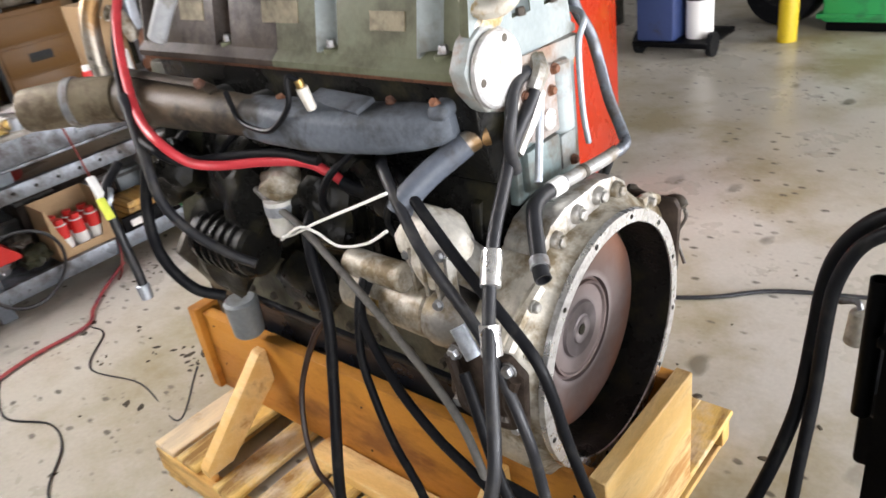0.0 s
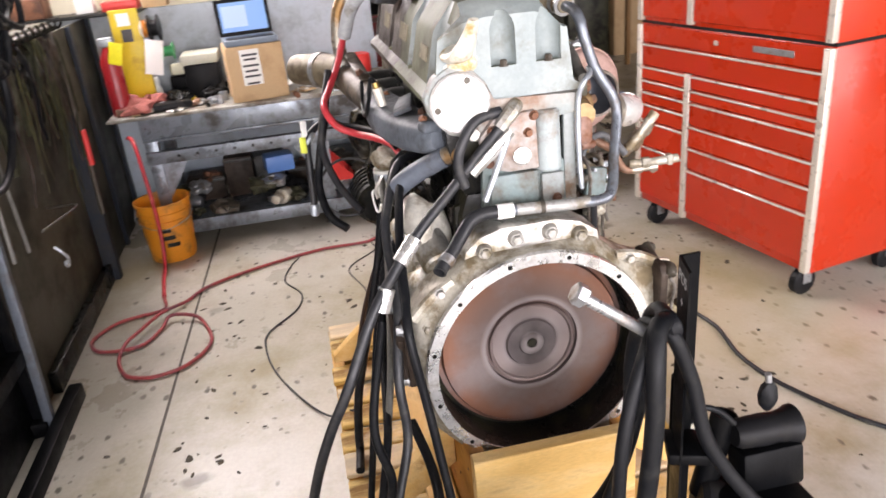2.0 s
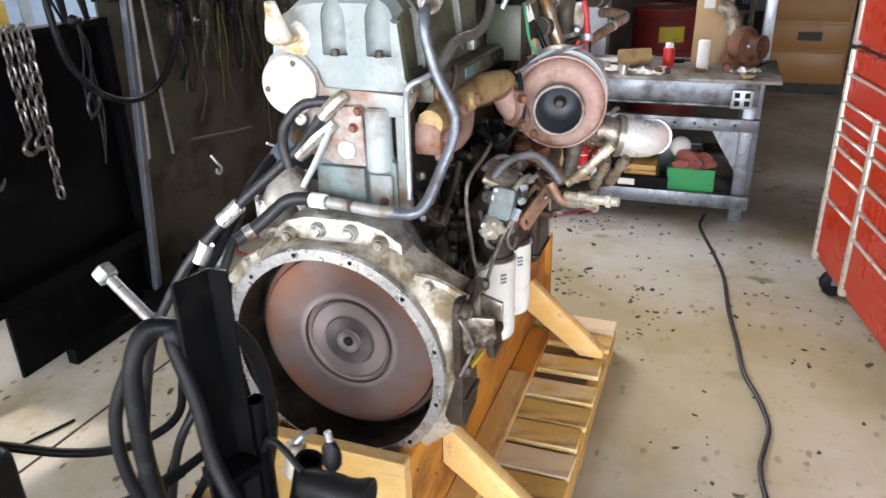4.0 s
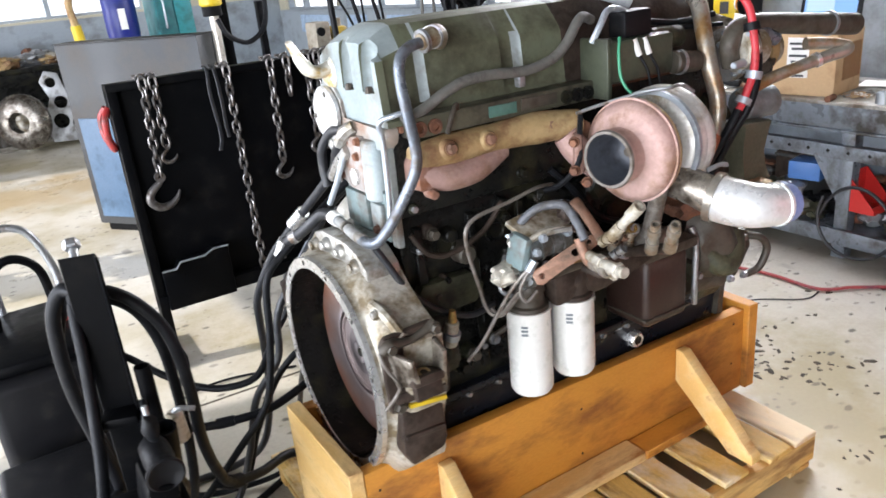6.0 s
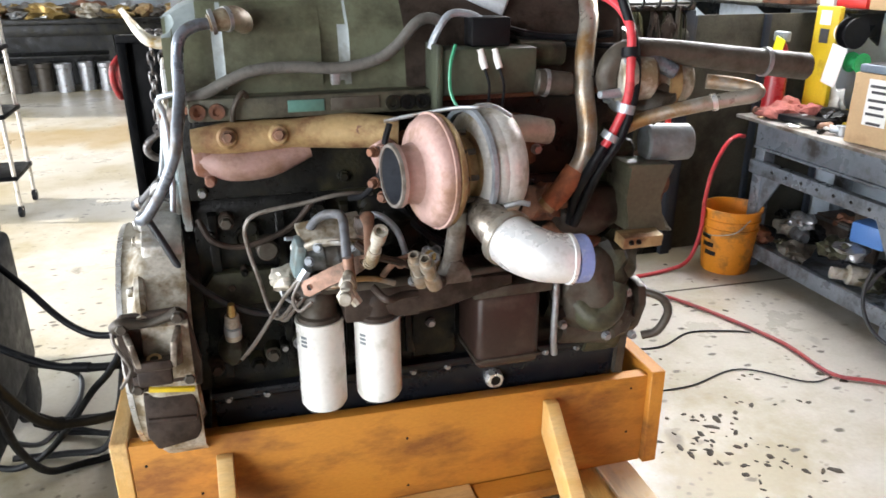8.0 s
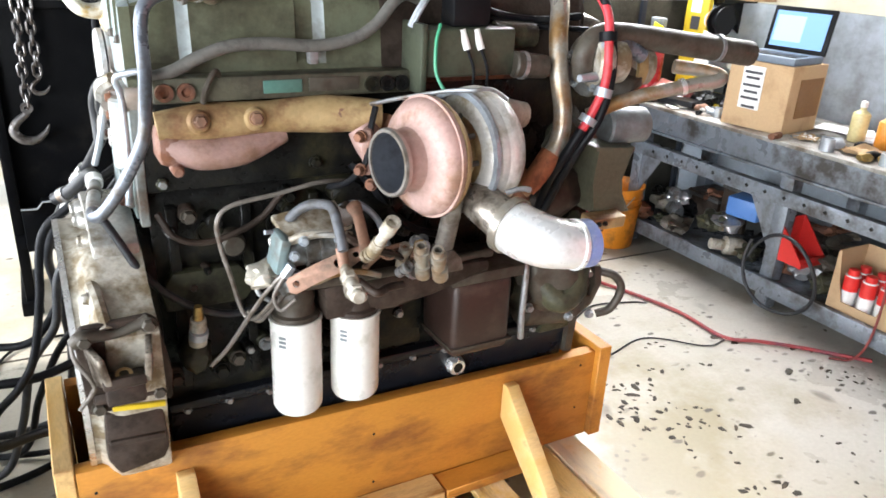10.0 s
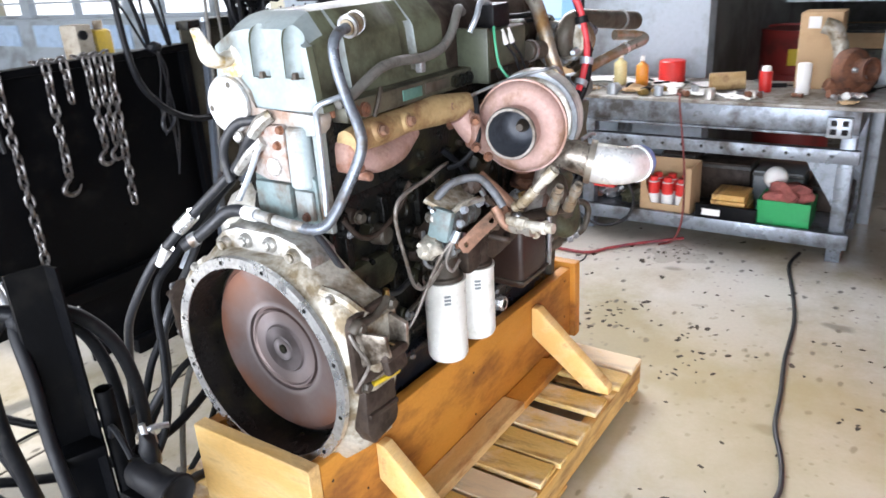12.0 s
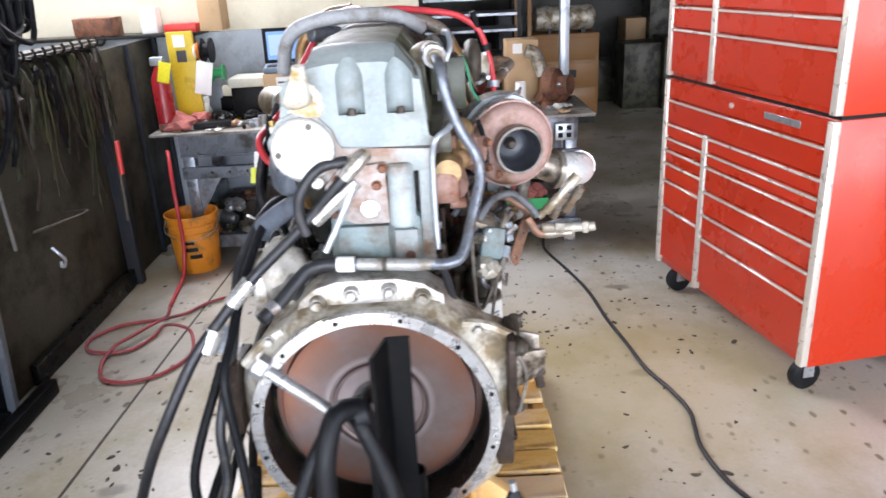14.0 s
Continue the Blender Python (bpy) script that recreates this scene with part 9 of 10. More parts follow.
tall_box = thing("cardboard_box", "tall brown cardboard box with a white sticker", "box", (3.38, -0.72, TOP))
part("carton_body", spans(3.28, 3.48, -0.82, -0.62, TOP, 1.2, 0.004), CARTON, tall_box)
part("sticker", spans(3.277, 3.2795, -0.72, -0.66, 1.12, 1.18), PAPER, tall_box, "white sticker")
old = thing("scrap_turbo", "rusty spare turbocharger lying on the workbench", "turbocharger", (3.2, -0.92, TOP))
part("housing", turned((3.17, -0.9, 0.93), (-0.55, -0.8, 0.05), [(-0.06, 0), (-0.06, 0.06), (-0.04, 0.1), (0.0, 0.11), (0.03, 0.1), (0.05, 0.06), (0.1, 0.055), (0.105, 0.065), (0.115, 0.065), (0.115, 0.048), (0.05, 0.045), (0.05, 0)], 32), RUST, old)
part("volute", tube([(3.1, -0.8, 0.87), (3.14, -0.86, 0.83), (3.22, -0.95, 0.84), (3.26, -0.98, 0.9)], [0.03, 0.04, 0.045, 0.04], 14), RUST, old)
part("elbow", tube([(3.22, -0.84, 0.98), (3.24, -0.82, 1.06), (3.24, -0.79, 1.12), (3.24, -0.74, 1.14)], [0.035, 0.04, 0.042, 0.042], 18, hollow=0.03), ALUDIRTY, old, "pale cast elbow")
part("studs", hexes([(3.12, -0.96, 0.9), (3.09, -0.92, 0.94)], (-1, -0.5, 0), 0.012, 0.02), STEEL, old)
solid("exhaust_tube", tube([(3.1, -0.22, 0.855), (3.12, -0.32, 0.86), (3.14, -0.4, 0.865)], 0.048, 24, 4, hollow=0.1), TANRUST, "short stained exhaust tube lying on the bench", "tube", at=(3.12, -0.3, TOP))
rnd = random.Random(8)


def scrap(i, x, y, z, big=1.0):
    k = i % 6
    s = rnd.uniform(0.02, 0.05) * big
    mat = rnd.choice((STEEL, GALV, PAPER, REDPLASTIC, BLACKPLASTIC, BROWNFITTING, ALU, BRASS))
    a = rnd.uniform(0, 6.28)
    d = Vector((math.cos(a), math.sin(a), 0))
    if k == 0:
        return solid("wrench", tube([Vector((x, y, z + 0.007)) - d * 0.09, Vector((x, y, z + 0.007)), Vector((x, y, z + 0.007)) + d * 0.09], [0.014, 0.006, 0.014], 8, 4, squash=0.45), rnd.choice((STEEL, GALV)), "steel wrench lying on the workbench", "wrench", group="loose tools on the bench", at=(x, y, z))
    if k == 1:
        return solid("socket", turned((x, y, z), (0, 0, 1), [(0, 0), (0, s * 0.6), (s * 1.2, s * 0.6), (s * 1.2, s * 0.42), (s * 0.5, s * 0.42), (s * 0.5, 0)], 14), rnd.choice((STEEL, GALV, ALU)), "steel socket standing on the workbench", "socket", group="loose tools on the bench", at=(x, y, z))
    if k == 2:
        bm = bmesh.new()
        bmesh.ops.create_grid(bm, x_segments=8, y_segments=8, size=0.5)
        for v in bm.verts:
            v.co = Vector((v.co.x * s * 3.4, v.co.y * s * 2.6, 0.002 + abs(noise.noise(Vector((v.co.x * 3, v.co.y * 3, i)))) * s * 0.9))
        bmesh.ops.solidify(bm, geom=bm.faces[:], thickness=0.0015)
        bm.transform(pose(x, y, z + 0.002, 0, 0, math.degrees(a)))
        return solid("paper_sheet", bm, rnd.choice((PAPER, PAPER, CARTON)), "crumpled paper lying on the workbench", "paper", group="loose paper on the bench", at=(x, y, z))
    if k == 3:
        return solid("screwdriver", add_tube(tube([Vector((x, y, z + 0.012)), Vector((x, y, z + 0.012)) + d * 0.09], 0.012, 10, 3), [Vector((x, y, z + 0.012)) + d * 0.08, Vector((x, y, z + 0.009)) + d * 0.2], 0.004, 6, 2), rnd.choice((REDPLASTIC, BLACKPLASTIC, ORANGEPLASTIC)), "screwdriver with a coloured handle", "screwdriver", group="loose tools on the bench", at=(x, y, z))
    if k == 4:
        return solid("fitting", turned((x, y, z + s * 0.5), d, [(0, 0), (0, s * 0.5), (s, s * 0.5), (s, s * 0.35), (s * 2, s * 0.35), (s * 2, s * 0.5), (s * 2.4, s * 0.5), (s * 2.4, 0)], 12), rnd.choice((BRASS, STEEL, RUST)), "small threaded pipe fitting", "fitting", group="loose parts on the bench", at=(x, y, z))
    return solid("small_part", lump((x, y, z + s * 0.5), (s * 2, s * 1.6, s), i, 0.4, 2, 3), mat, "small grimy engine part", "engine part", group="loose parts on the bench", at=(x, y, z))


for i in range(74):
    y = rnd.uniform(-0.98, 1.42)
    if abs(y - 0.7) < 0.2:
        continue
    scrap(i, rnd.uniform(2.87, 3.08 if i % 3 else 3.4), y, TOP)
# yellow cable stand, rags and boxes at the far end of the bench
ys = thing("cable_reel_stand", "yellow painted reel stand with cable spools", "reel stand", (3.25, 1.36, TOP))
part("upright", spans(3.17, 3.2, 1.3, 1.46, TOP, 1.36, 0.004), YELLOWPAINT, ys)
part("foot", spans(3.12, 3.42, 1.08, 1.46, TOP, TOP + 0.02, 0.004), YELLOWPAINT, ys)
part("print_panel", spans(3.166, 3.1695, 1.35, 1.42, 1.27, 1.34), PAPER, ys)
part("print_panel", spans(3.166, 3.1695, 1.35, 1.41, 1.18, 1.25), BLACKPRINT, ys)
for k, (x, y, z, r, w, mat) in enumerate(((3.2, 1.2, 1.24, 0.075, 0.06, BLACKPLASTIC), (3.2, 1.26, 1.24, 0.05, 0.03, ORANGEPLASTIC), (3.2, 1.285, 1.24, 0.045, 0.02, PAPER), (3.22, 1.15, 1.1, 0.05, 0.08, GREENPLASTIC))):
    part("spool", turned((x, y, z), (0, 1, 0), [(0, 0), (0, r), (0.008, r), (0.008, r * 0.6), (w - 0.008, r * 0.6), (w - 0.008, r), (w, r), (w, 0)], 28), mat, ys, "cable spool")
part("tag", box((3.15, 1.26, 1.08), (0.004, 0.1, 0.2), 0.001, (12, 0, 0)), PAPER, ys, "hanging paper tags")
for k, (x, y, s) in enumerate(((2.96, 1.38, 0.18), (3.06, 1.42, 0.16), (3.1, 1.3, 0.14))):
    solid("shop_rag", lump((x, y, TOP + 0.03), (s, s * 1.1, 0.1), 30 + k, 0.7, 3, 3.2), RAGRED, "faded red shop rag in a heap", "rag", group="rags on the bench", at=(x, y, TOP))
ext = thing("fire_extinguisher", "red fire extinguisher with a yellow tag", "extinguisher", (2.99, 1.47, TOP))
part("cylinder", turned((2.99, 1.47, TOP), (0, 0, 1), [(0, 0), (0, 0.055), (0.3, 0.055), (0.36, 0.03), (0.38, 0.02), (0.38, 0)], 28), surface("dark_red_enamel", (0.3, 0.016, 0.02), 0.35, dirt=(0.2, 0.015, 0.015), amount=0.3, bump=0.03), ext)
part("valve", box((2.99, 1.47, 1.21), (0.05, 0.08, 0.05), 0.008), GALV, ext)
part("tag", box((2.93, 1.42, 1.15), (0.004, 0.07, 0.12), 0.001, (15, 0, 0)), surface("yellow_tag", (0.85, 0.75, 0.02), 0.6, bump=0.02), ext, "yellow inspection tag")
ws = thing("wall_shelf", "narrow wall shelf crowded with boxes and tools", "shelf", (3.4, 1.9, 1.33))
part("board", spans(3.28, 3.545, 1.3, 3.0, 1.325, 1.345, 0.003), BLOCKBLACK, ws)
for y in (1.4, 2.1, 2.8):
    part("bracket", plate([(3.3, 1.324), (3.545, 1.324), (3.545, 1.15)], "y", y - 0.006, y + 0.006), BLOCKBLACK, ws)
for n_, (x, y, sx, sy, sz, mat, lab) in enumerate(((3.4, 1.95, 0.18, 0.24, 0.11, RUST, "red brown wooden box on the shelf"), (3.42, 1.42, 0.16, 0.2, 0.05, REDPLASTIC, "red plastic tray on the shelf"), (3.42, 1.22, 0.18, 0.14, 0.2, CARTON, "small cardboard box on the shelf"), (3.42, 1.62, 0.1, 0.1, 0.16, PAPER, "white carton on the shelf"))):
    zb = 1.346
    solid("storage_box", box((x, y, zb + sz / 2), (sx, sy, sz), 0.004), mat, lab, "box", at=(x, y, zb))
printer = thing("parts_bin", "pale plastic organiser box on the workbench", "organiser", (3.3, 1.0, TOP))
part("body", spans(3.2, 3.42, 0.92, 1.12, TOP + 0.0, TOP + 0.2, 0.01), BLACKPLASTIC, printer)
part("lid", spans(3.19, 3.43, 0.91, 1.13, TOP + 0.2, TOP + 0.26, 0.01), surface("pale_plastic", (0.6, 0.6, 0.5), 0.5, bump=0.05), printer)
solid("black_tray", box((3.0, 1.2, TOP + 0.02), (0.2, 0.22, 0.035), 0.01, (0, 4, 12)), BLACKPLASTIC, "black plastic tool tray on the workbench", "tray", at=(3.0, 1.2, TOP))

# ---- under the workbench ----
SH = 0.146
cb = thing("cardboard_box", "open cardboard box full of red spray cans", "box", (2.93, -0.08, SH))
bm = plate([(0.06, SH), (-0.22, SH), (-0.22, 0.42), (-0.19, 0.42), (-0.19, 0.3), (-0.16, 0.2), (0.0, 0.2), (0.03, 0.3), (0.05, 0.42), (0.06, 0.42)], "x", 2.86, 2.865)
part("front", bm, CARTON, cb, "cut-away cardboard front")
part("back", spans(3.06, 3.065, -0.22, 0.06, SH, 0.42), CARTON, cb)
for y in (-0.222, 0.058):
    part("side", spans(2.86, 3.065, y, y + 0.004, SH, 0.42), CARTON, cb)
part("bottom", spans(2.865, 3.06, -0.218, 0.058, SH, SH + 0.004), CARTON, cb)
for i in range(3):
    for j in range(2):
        y, x = 0.0 - i * 0.08, 2.905 + j * 0.08
        c = can("spray_can", x, y, 0.032, 0.17, PAPER, "white spray can with a red top in a box", REDPLASTIC, z=SH + 0.005)
        c["group"] = "spray cans in the box"
        part("band", turned((x, y, SH + 0.105), (0, 0, 1), [(0, 0.0325), (0.065, 0.0325)], 24), REDPLASTIC, c)
for i in range(4):
    solid("wooden_block", box((2.97, -0.42, SH + 0.02 + i * 0.036), (0.2, 0.2 - 0.01 * i, 0.032), 0.003), PALLETWOOD, "stacked wooden block under the bench", "wood block", group="stacked wood blocks", at=(2.97, -0.42, SH + i * 0.036))
drawer_box = thing("metal_drawer", "dark metal drawer box with a label holder", "drawer box", (2.95, -0.42, 0.0))
part("body", spans(2.822, 2.85, -0.58, -0.26, 0.09, 0.24, 0.004), BLACKPAINT, drawer_box)
part("label_holder", spans(2.8185, 2.8225, -0.395, -0.3, 0.182, 0.218, 0.001), PAPER, drawer_box, "white label")
gc = thing("green_crate", "green plastic crate with rags and parts", "crate", (2.98, -0.7, SH))
bm = bmesh.new()
for c, s in (((2.88, -0.7, SH + 0.07), (0.008, 0.26, 0.14)), ((3.08, -0.7, SH + 0.07), (0.008, 0.26, 0.14)), ((2.98, -0.826, SH + 0.07), (0.192, 0.008, 0.14)), ((2.98, -0.574, SH + 0.07), (0.192, 0.008, 0.14)), ((2.98, -0.7, SH + 0.004), (0.192, 0.244, 0.006))):
    add_box(bm, c, s)
part("shell", bm, GREENPLASTIC, gc)
solid("shop_rag", lump((2.97, -0.7, SH + 0.16), (0.18, 0.22, 0.12), 41, 0.6, 3, 3), RAGRED, "faded red rag heaped in the green crate", "rag", at=(2.97, -0.7, SH + 0.1))
solid("white_jug", lump((3.05, -0.62, SH + 0.22), (0.12, 0.12, 0.12), 42, 0.15, 3, 2), PAPER, "round white jug in the green crate", "jug", at=(3.05, -0.62, SH + 0.14))
rb = plate([(0.22, 0.0), (0.22, 0.02), (0.37, 0.19), (0.38, 0.19), (0.38, 0.0)], "x", -0.09, 0.09)
rb.transform(Matrix.Translation((2.95, 0.0, 0.262)))
solid("red_bin", cut(rb, [spans(2.868, 3.032, 0.235, 0.372, 0.272, 0.6)]), REDPLASTIC, "red open-front parts bin on scrap parts", "bin", at=(2.95, 0.3, 0.26))
solid("blue_bin", box((3.0, 0.66, 0.4), (0.14, 0.17, 0.1), 0.01, (0, 0, 10)), BLUEPLASTIC, "blue plastic parts bin under the bench", "bin", at=(3.0, 0.66, 0.35))
# crates added along the shelf's back to hide the lit wall and darken it
rnd = random.Random(88)
y = -0.98
while y < 1.05:
    w, h = rnd.uniform(0.18, 0.34), rnd.uniform(0.12, 0.27)
    crate_ = thing("filler_crate", "added oily grey crate darkening the back of the bench shelf", "crate", (3.33, y + w / 2, SH), "crates under the bench")
    part("shell", spans(3.22, 3.44, y, y + w - 0.015, SH, SH + h, 0.008), rnd.choice((GREYPAINT, MUDBROWN, DUSTYBLACK, GREYPAINT)), crate_)
    part("rim", spans(3.212, 3.448, y - 0.004, y + w - 0.011, SH + h - 0.03, SH + h - 0.012, 0.004), DUSTYBLACK, crate_)
    y += w
rnd = random.Random(21)
for i in range(46):
    y = rnd.uniform(0.1, 1.34)
    x = rnd.uniform(2.88, 3.38)
    s = rnd.uniform(0.05, 0.11)
    z = SH + s * 0.45 + (0.11 if i % 3 == 0 else 0.0)
    mat = rnd.choice((BLOCKBLACK, ALUDIRTY, STEEL, DARKPIPE, BLACKPLASTIC, RUST, BLOCKGREEN))
    if i % 4 == 0:
        a = rnd.uniform(0, 3.14)
        d = Vector((math.cos(a), math.sin(a), 0.1))
        p = Vector((x, y, SH + s * 0.55))
        bm = turned(p - d * s, d, [(0, 0), (0, s * 0.35), (s * 0.3, s * 0.5), (s * 1.1, s * 0.5), (s * 1.2, s * 0.3), (s * 1.9, s * 0.3), (s * 2, 0)], 18)
        solid("scrap_starter", bm, mat, "grimy used starter motor under the bench", "engine part", group="used parts under the bench", at=(x, y, SH))
    else:
        solid("used_part", lump((x, y, z), (s * 1.5, s * 1.4, s), 60 + i, 0.7, 3, 3.6), mat, "grimy used engine part under the bench", "engine part", group="used parts under the bench", at=(x, y, SH))

# ---- parts room behind the bench ----
drum = thing("steel_drum", "dark red oil drum with a yellow label", "drum", (5.2, -0.33, 0))
part("shell", turned((5.2, -0.33, 0.0), (0, 0, 1), [(0, 0), (0, 0.285), (0.3, 0.285), (0.31, 0.295), (0.32, 0.285), (0.6, 0.285), (0.61, 0.295), (0.62, 0.285), (0.9, 0.285), (0.91, 0.292), (0.93, 0.292), (0.93, 0.27), (0.915, 0.27), (0.915, 0)], 40), surface("dark_red_drum", (0.24, 0.03, 0.025), 0.45, dirt=(0.12, 0.03, 0.025), amount=0.4, dscale=4), drum)
bm = bmesh.new()
for a0 in range(8):
    a, b_ = radians(175 + a0 * 5), radians(175 + (a0 + 1) * 5)
    bm.faces.new([bm.verts.new((5.2 + 0.2865 * math.cos(t), -0.33 + 0.2865 * math.sin(t), zz)) for t, zz in ((a, 0.68), (b_, 0.68), (b_, 0.8), (a, 0.8))])
part("print_bar", bm, YELLOWPAINT, drum)
rack = thing("steel_shelving", "dark steel shelving with parts in the dim room", "shelving", (6.2, -0.5, 0))
for y in (-1.0, 0.0):
    for x in (5.95, 6.45):
        part("upright", spans(x - 0.02, x + 0.02, y - 0.02, y + 0.02, 0, 2.2), BLOCKBLACK, rack)
for z in (0.3, 0.8, 1.05, 1.2, 1.35, 1.7, 2.1):
    part("shelf", spans(5.94, 6.46, -1.0, 0.0, z, z + 0.025), GALV if z > 1 else BLOCKBLACK, rack)
oc = thing("orange_cabinet", "worn orange wooden parts cabinet", "cabinet", (6.5, -1.55, 0))
part("body", spans(6.5, 7.0, -1.9, -1.2, 0.1, 0.95, 0.006), ORANGECAB, oc)
for z in (0.16, 0.42, 0.68):
    part("drawer", spans(6.485, 6.5, -1.87, -1.23, z, z + 0.23, 0.004), ORANGECAB, oc)
# black patch on the drawer front painting in a dark pull slot
part("pull_hole", spans(6.482, 6.4855, -1.66, -1.45, 0.5, 0.58), BLOCKBLACK, oc)
part("base", spans(6.52, 6.98, -1.88, -1.22, 0.0, 0.1), BLOCKBLACK, oc)
tank = thing("air_tank", "grey air tank lying on the orange cabinet", "tank", (6.7, -1.55, 0.95))
part("shell", turned((6.7, -1.9, 1.1), (0, 1, 0), [(0, 0), (0.01, 0.06), (0.05, 0.12), (0.09, 0.13), (0.6, 0.13), (0.64, 0.12), (0.68, 0.06), (0.69, 0)], 28), ALUDIRTY, tank)
for y in (-1.75, -1.4):
    part("foot", spans(6.6, 6.8, y - 0.02, y + 0.02, 0.951, 1.0), BLOCKBLACK, tank)
orack = thing("orange_rack", "orange steel pallet racking", "racking", (6.6, -1.2, 0))
for y in (-1.15, -1.02):
    part("upright", spans(6.35, 6.41, y - 0.02, y + 0.02, 0, 3.2), ORANGECAB, orack)
part("beam", spans(6.36, 6.4, -3.2, -1.0, 1.5, 1.6), ORANGECAB, orack)
part("upright", spans(6.35, 6.41, -3.22, -3.18, 0, 3.2), ORANGECAB, orack)
rnd = random.Random(5)
for i in range(14):
    x, y = rnd.uniform(7.2, 9.3), rnd.uniform(-4.5, -0.5)
    h, w = rnd.uniform(0.5, 1.5), rnd.uniform(0.3, 0.6)
    solid("stored_box", box((x, y, h / 2), (w, w * 1.2, h), 0.01), rnd.choice((DARKWALL, BLOCKGREEN, GREYPAINT, CARTON)), "dim stored crate in the parts room", "crate", group="crates in the parts room", at=(x, y, 0))

# ---- far end of the shop beyond the rack panel ----
fb = thing("far_workbench", "long dark workbench covered with engine parts", "workbench", (-1.4, 9.2, 0))
part("bench_top", spans(-4.6, 0.6, 8.8, 9.6, 0.86, 0.92, 0.004), BLOCKBLACK, fb)
for x in (-4.5, -2.9, -1.2, 0.5):
    part("leg", spans(x - 0.04, x + 0.04, 8.85, 8.95, 0, 0.86), BLOCKBLACK, fb)
part("back_panel", spans(-4.6, 0.6, 9.62, 9.66, 0.0, 0.86), BLOCKBLACK, fb)
part("apron", spans(-4.6, 0.6, 8.82, 8.84, 0.72, 0.858, 0.003), BLOCKBLACK, fb)
part("lower_shelf", spans(-4.55, 0.55, 9.1, 9.6, 0.42, 0.45, 0.003), BLOCKBLACK, fb)
rnd = random.Random(31)
for i in range(58):
    x, y, s = -4.35 + i * 0.084, rnd.uniform(8.95, 9.45), rnd.uniform(0.1, 0.27)
    solid("bench_part", lump((x, y, 0.92 + s * 0.3), (s * 1.6, s * 1.2, s * 0.8), 90 + i, 0.8, 3, 3.5), rnd.choice((RUST, BRASS, STEEL, ALUDIRTY, DARKPIPE, TANRUST)), "rusty engine part on the far bench", "engine part", group="parts on the far bench", at=(x, y, 0.92))
for i in range(13):
    x = -3.4 + i * 0.26
    solid("piston_liner", turned((x, 9.0 + 0.1 * (i % 2), 0.0), (0, 0, 1), [(0, 0), (0, 0.1), (0.3, 0.1), (0.31, 0.11), (0.36, 0.11), (0.36, 0.085), (0.1, 0.085), (0.1, 0)], 20), rnd.choice((ALUDIRTY, STEEL, DARKPIPE)), "used cylinder liner standing on the floor", "cylinder liner", group="liners under the far bench", at=(x, 9.0, 0))
solid("bell_housing", turned((-0.28, 8.3, 0.36), (-0.6, -1, 0.1), [(0, 0.12), (0, 0.3), (0.03, 0.32), (0.08, 0.32), (0.14, 0.26), (0.16, 0.16), (0.16, 0.12)], 40, True), OILYMETAL, "cast bell housing leaning at the far bench", "bell housing", at=(-0.28, 8.3, 0.04))
gear = thing("gear_case", "pale cast aluminium gear case with round openings", "gear case", (0.12, 8.3, 0))
bm = plate([(-0.16, 0.04), (0.2, 0.02), (0.26, 0.2), (0.2, 0.42), (0.1, 0.6), (0.06, 0.84), (-0.08, 0.88), (-0.16, 0.76), (-0.08, 0.56), (-0.2, 0.3)], "y", -0.035, 0.035, 0.008)
cutters = []
for x, z, r in ((-0.04, 0.74, 0.06), (0.02, 0.5, 0.075), (-0.02, 0.28, 0.09), (0.14, 0.24, 0.05)):
    cutters.append(turned((x, -0.1, z), (0, 1, 0), [(0, 0), (0, r), (0.2, r), (0.2, 0)], 24))
bm = cut(bm, cutters)
bm.transform(pose(0.12, 8.45, 0.0, -9, 0, -8))
part("casting", bm, surface("clean_cast_aluminium", (0.5, 0.51, 0.52), 0.45, 0.5, dirt=(0.22, 0.21, 0.19), amount=0.4, dscale=9, bump=0.2), gear)
solid("floor_jack", box((-1.0, 8.95, 0.23), (0.5, 0.3, 0.3), 0.05), RAGRED, "dull red tool case under the far bench", "case", at=(-1.0, 8.95, 0.08))
teal = thing("steel_locker", "teal painted steel locker with a long handle", "locker", (0.89, 5.2, 0))
part("body", spans(0.73, 1.03, 5.0, 5.45, 0, 1.95, 0.012), surface("teal_machine_paint", (0.03, 0.22, 0.24), 0.45, dirt=(0.03, 0.12, 0.13), amount=0.4), teal)
part("door", spans(0.74, 0.875, 4.985, 4.999, 0.06, 1.9, 0.004), surface("dark_teal_paint", (0.02, 0.16, 0.17), 0.45, dirt=(0.02, 0.1, 0.11), amount=0.4), teal)
part("door", spans(0.885, 1.02, 4.985, 4.999, 0.06, 1.9, 0.004), surface("light_teal_paint", (0.03, 0.24, 0.26), 0.45, dirt=(0.02, 0.12, 0.13), amount=0.4), teal)
part("handle", tube([(0.79, 4.985, 1.34), (0.79, 4.955, 1.36), (0.79, 4.955, 1.62), (0.79, 4.985, 1.64)], 0.008, 8), GALV, teal, "bright pull handle")
jib = thing("jib_post", "tan steel post with a yellow lower sleeve", "post", (0.115, 5.0, 0))
part("pole", tube([(0.13, 5.0, 0.0), (0.125, 5.0, 1.2), (0.11, 5.0, 1.45), (0.1, 5.0, 1.58), (0.13, 5.0, 1.75), (0.13, 5.0, 2.3)], 0.028, 12), TANRUST, jib)
part("sleeve", rod((0.122, 5.0, 1.28), (0.112, 5.0, 1.43), 0.04, seg=18), YELLOWPAINT, jib, "yellow painted sleeve")
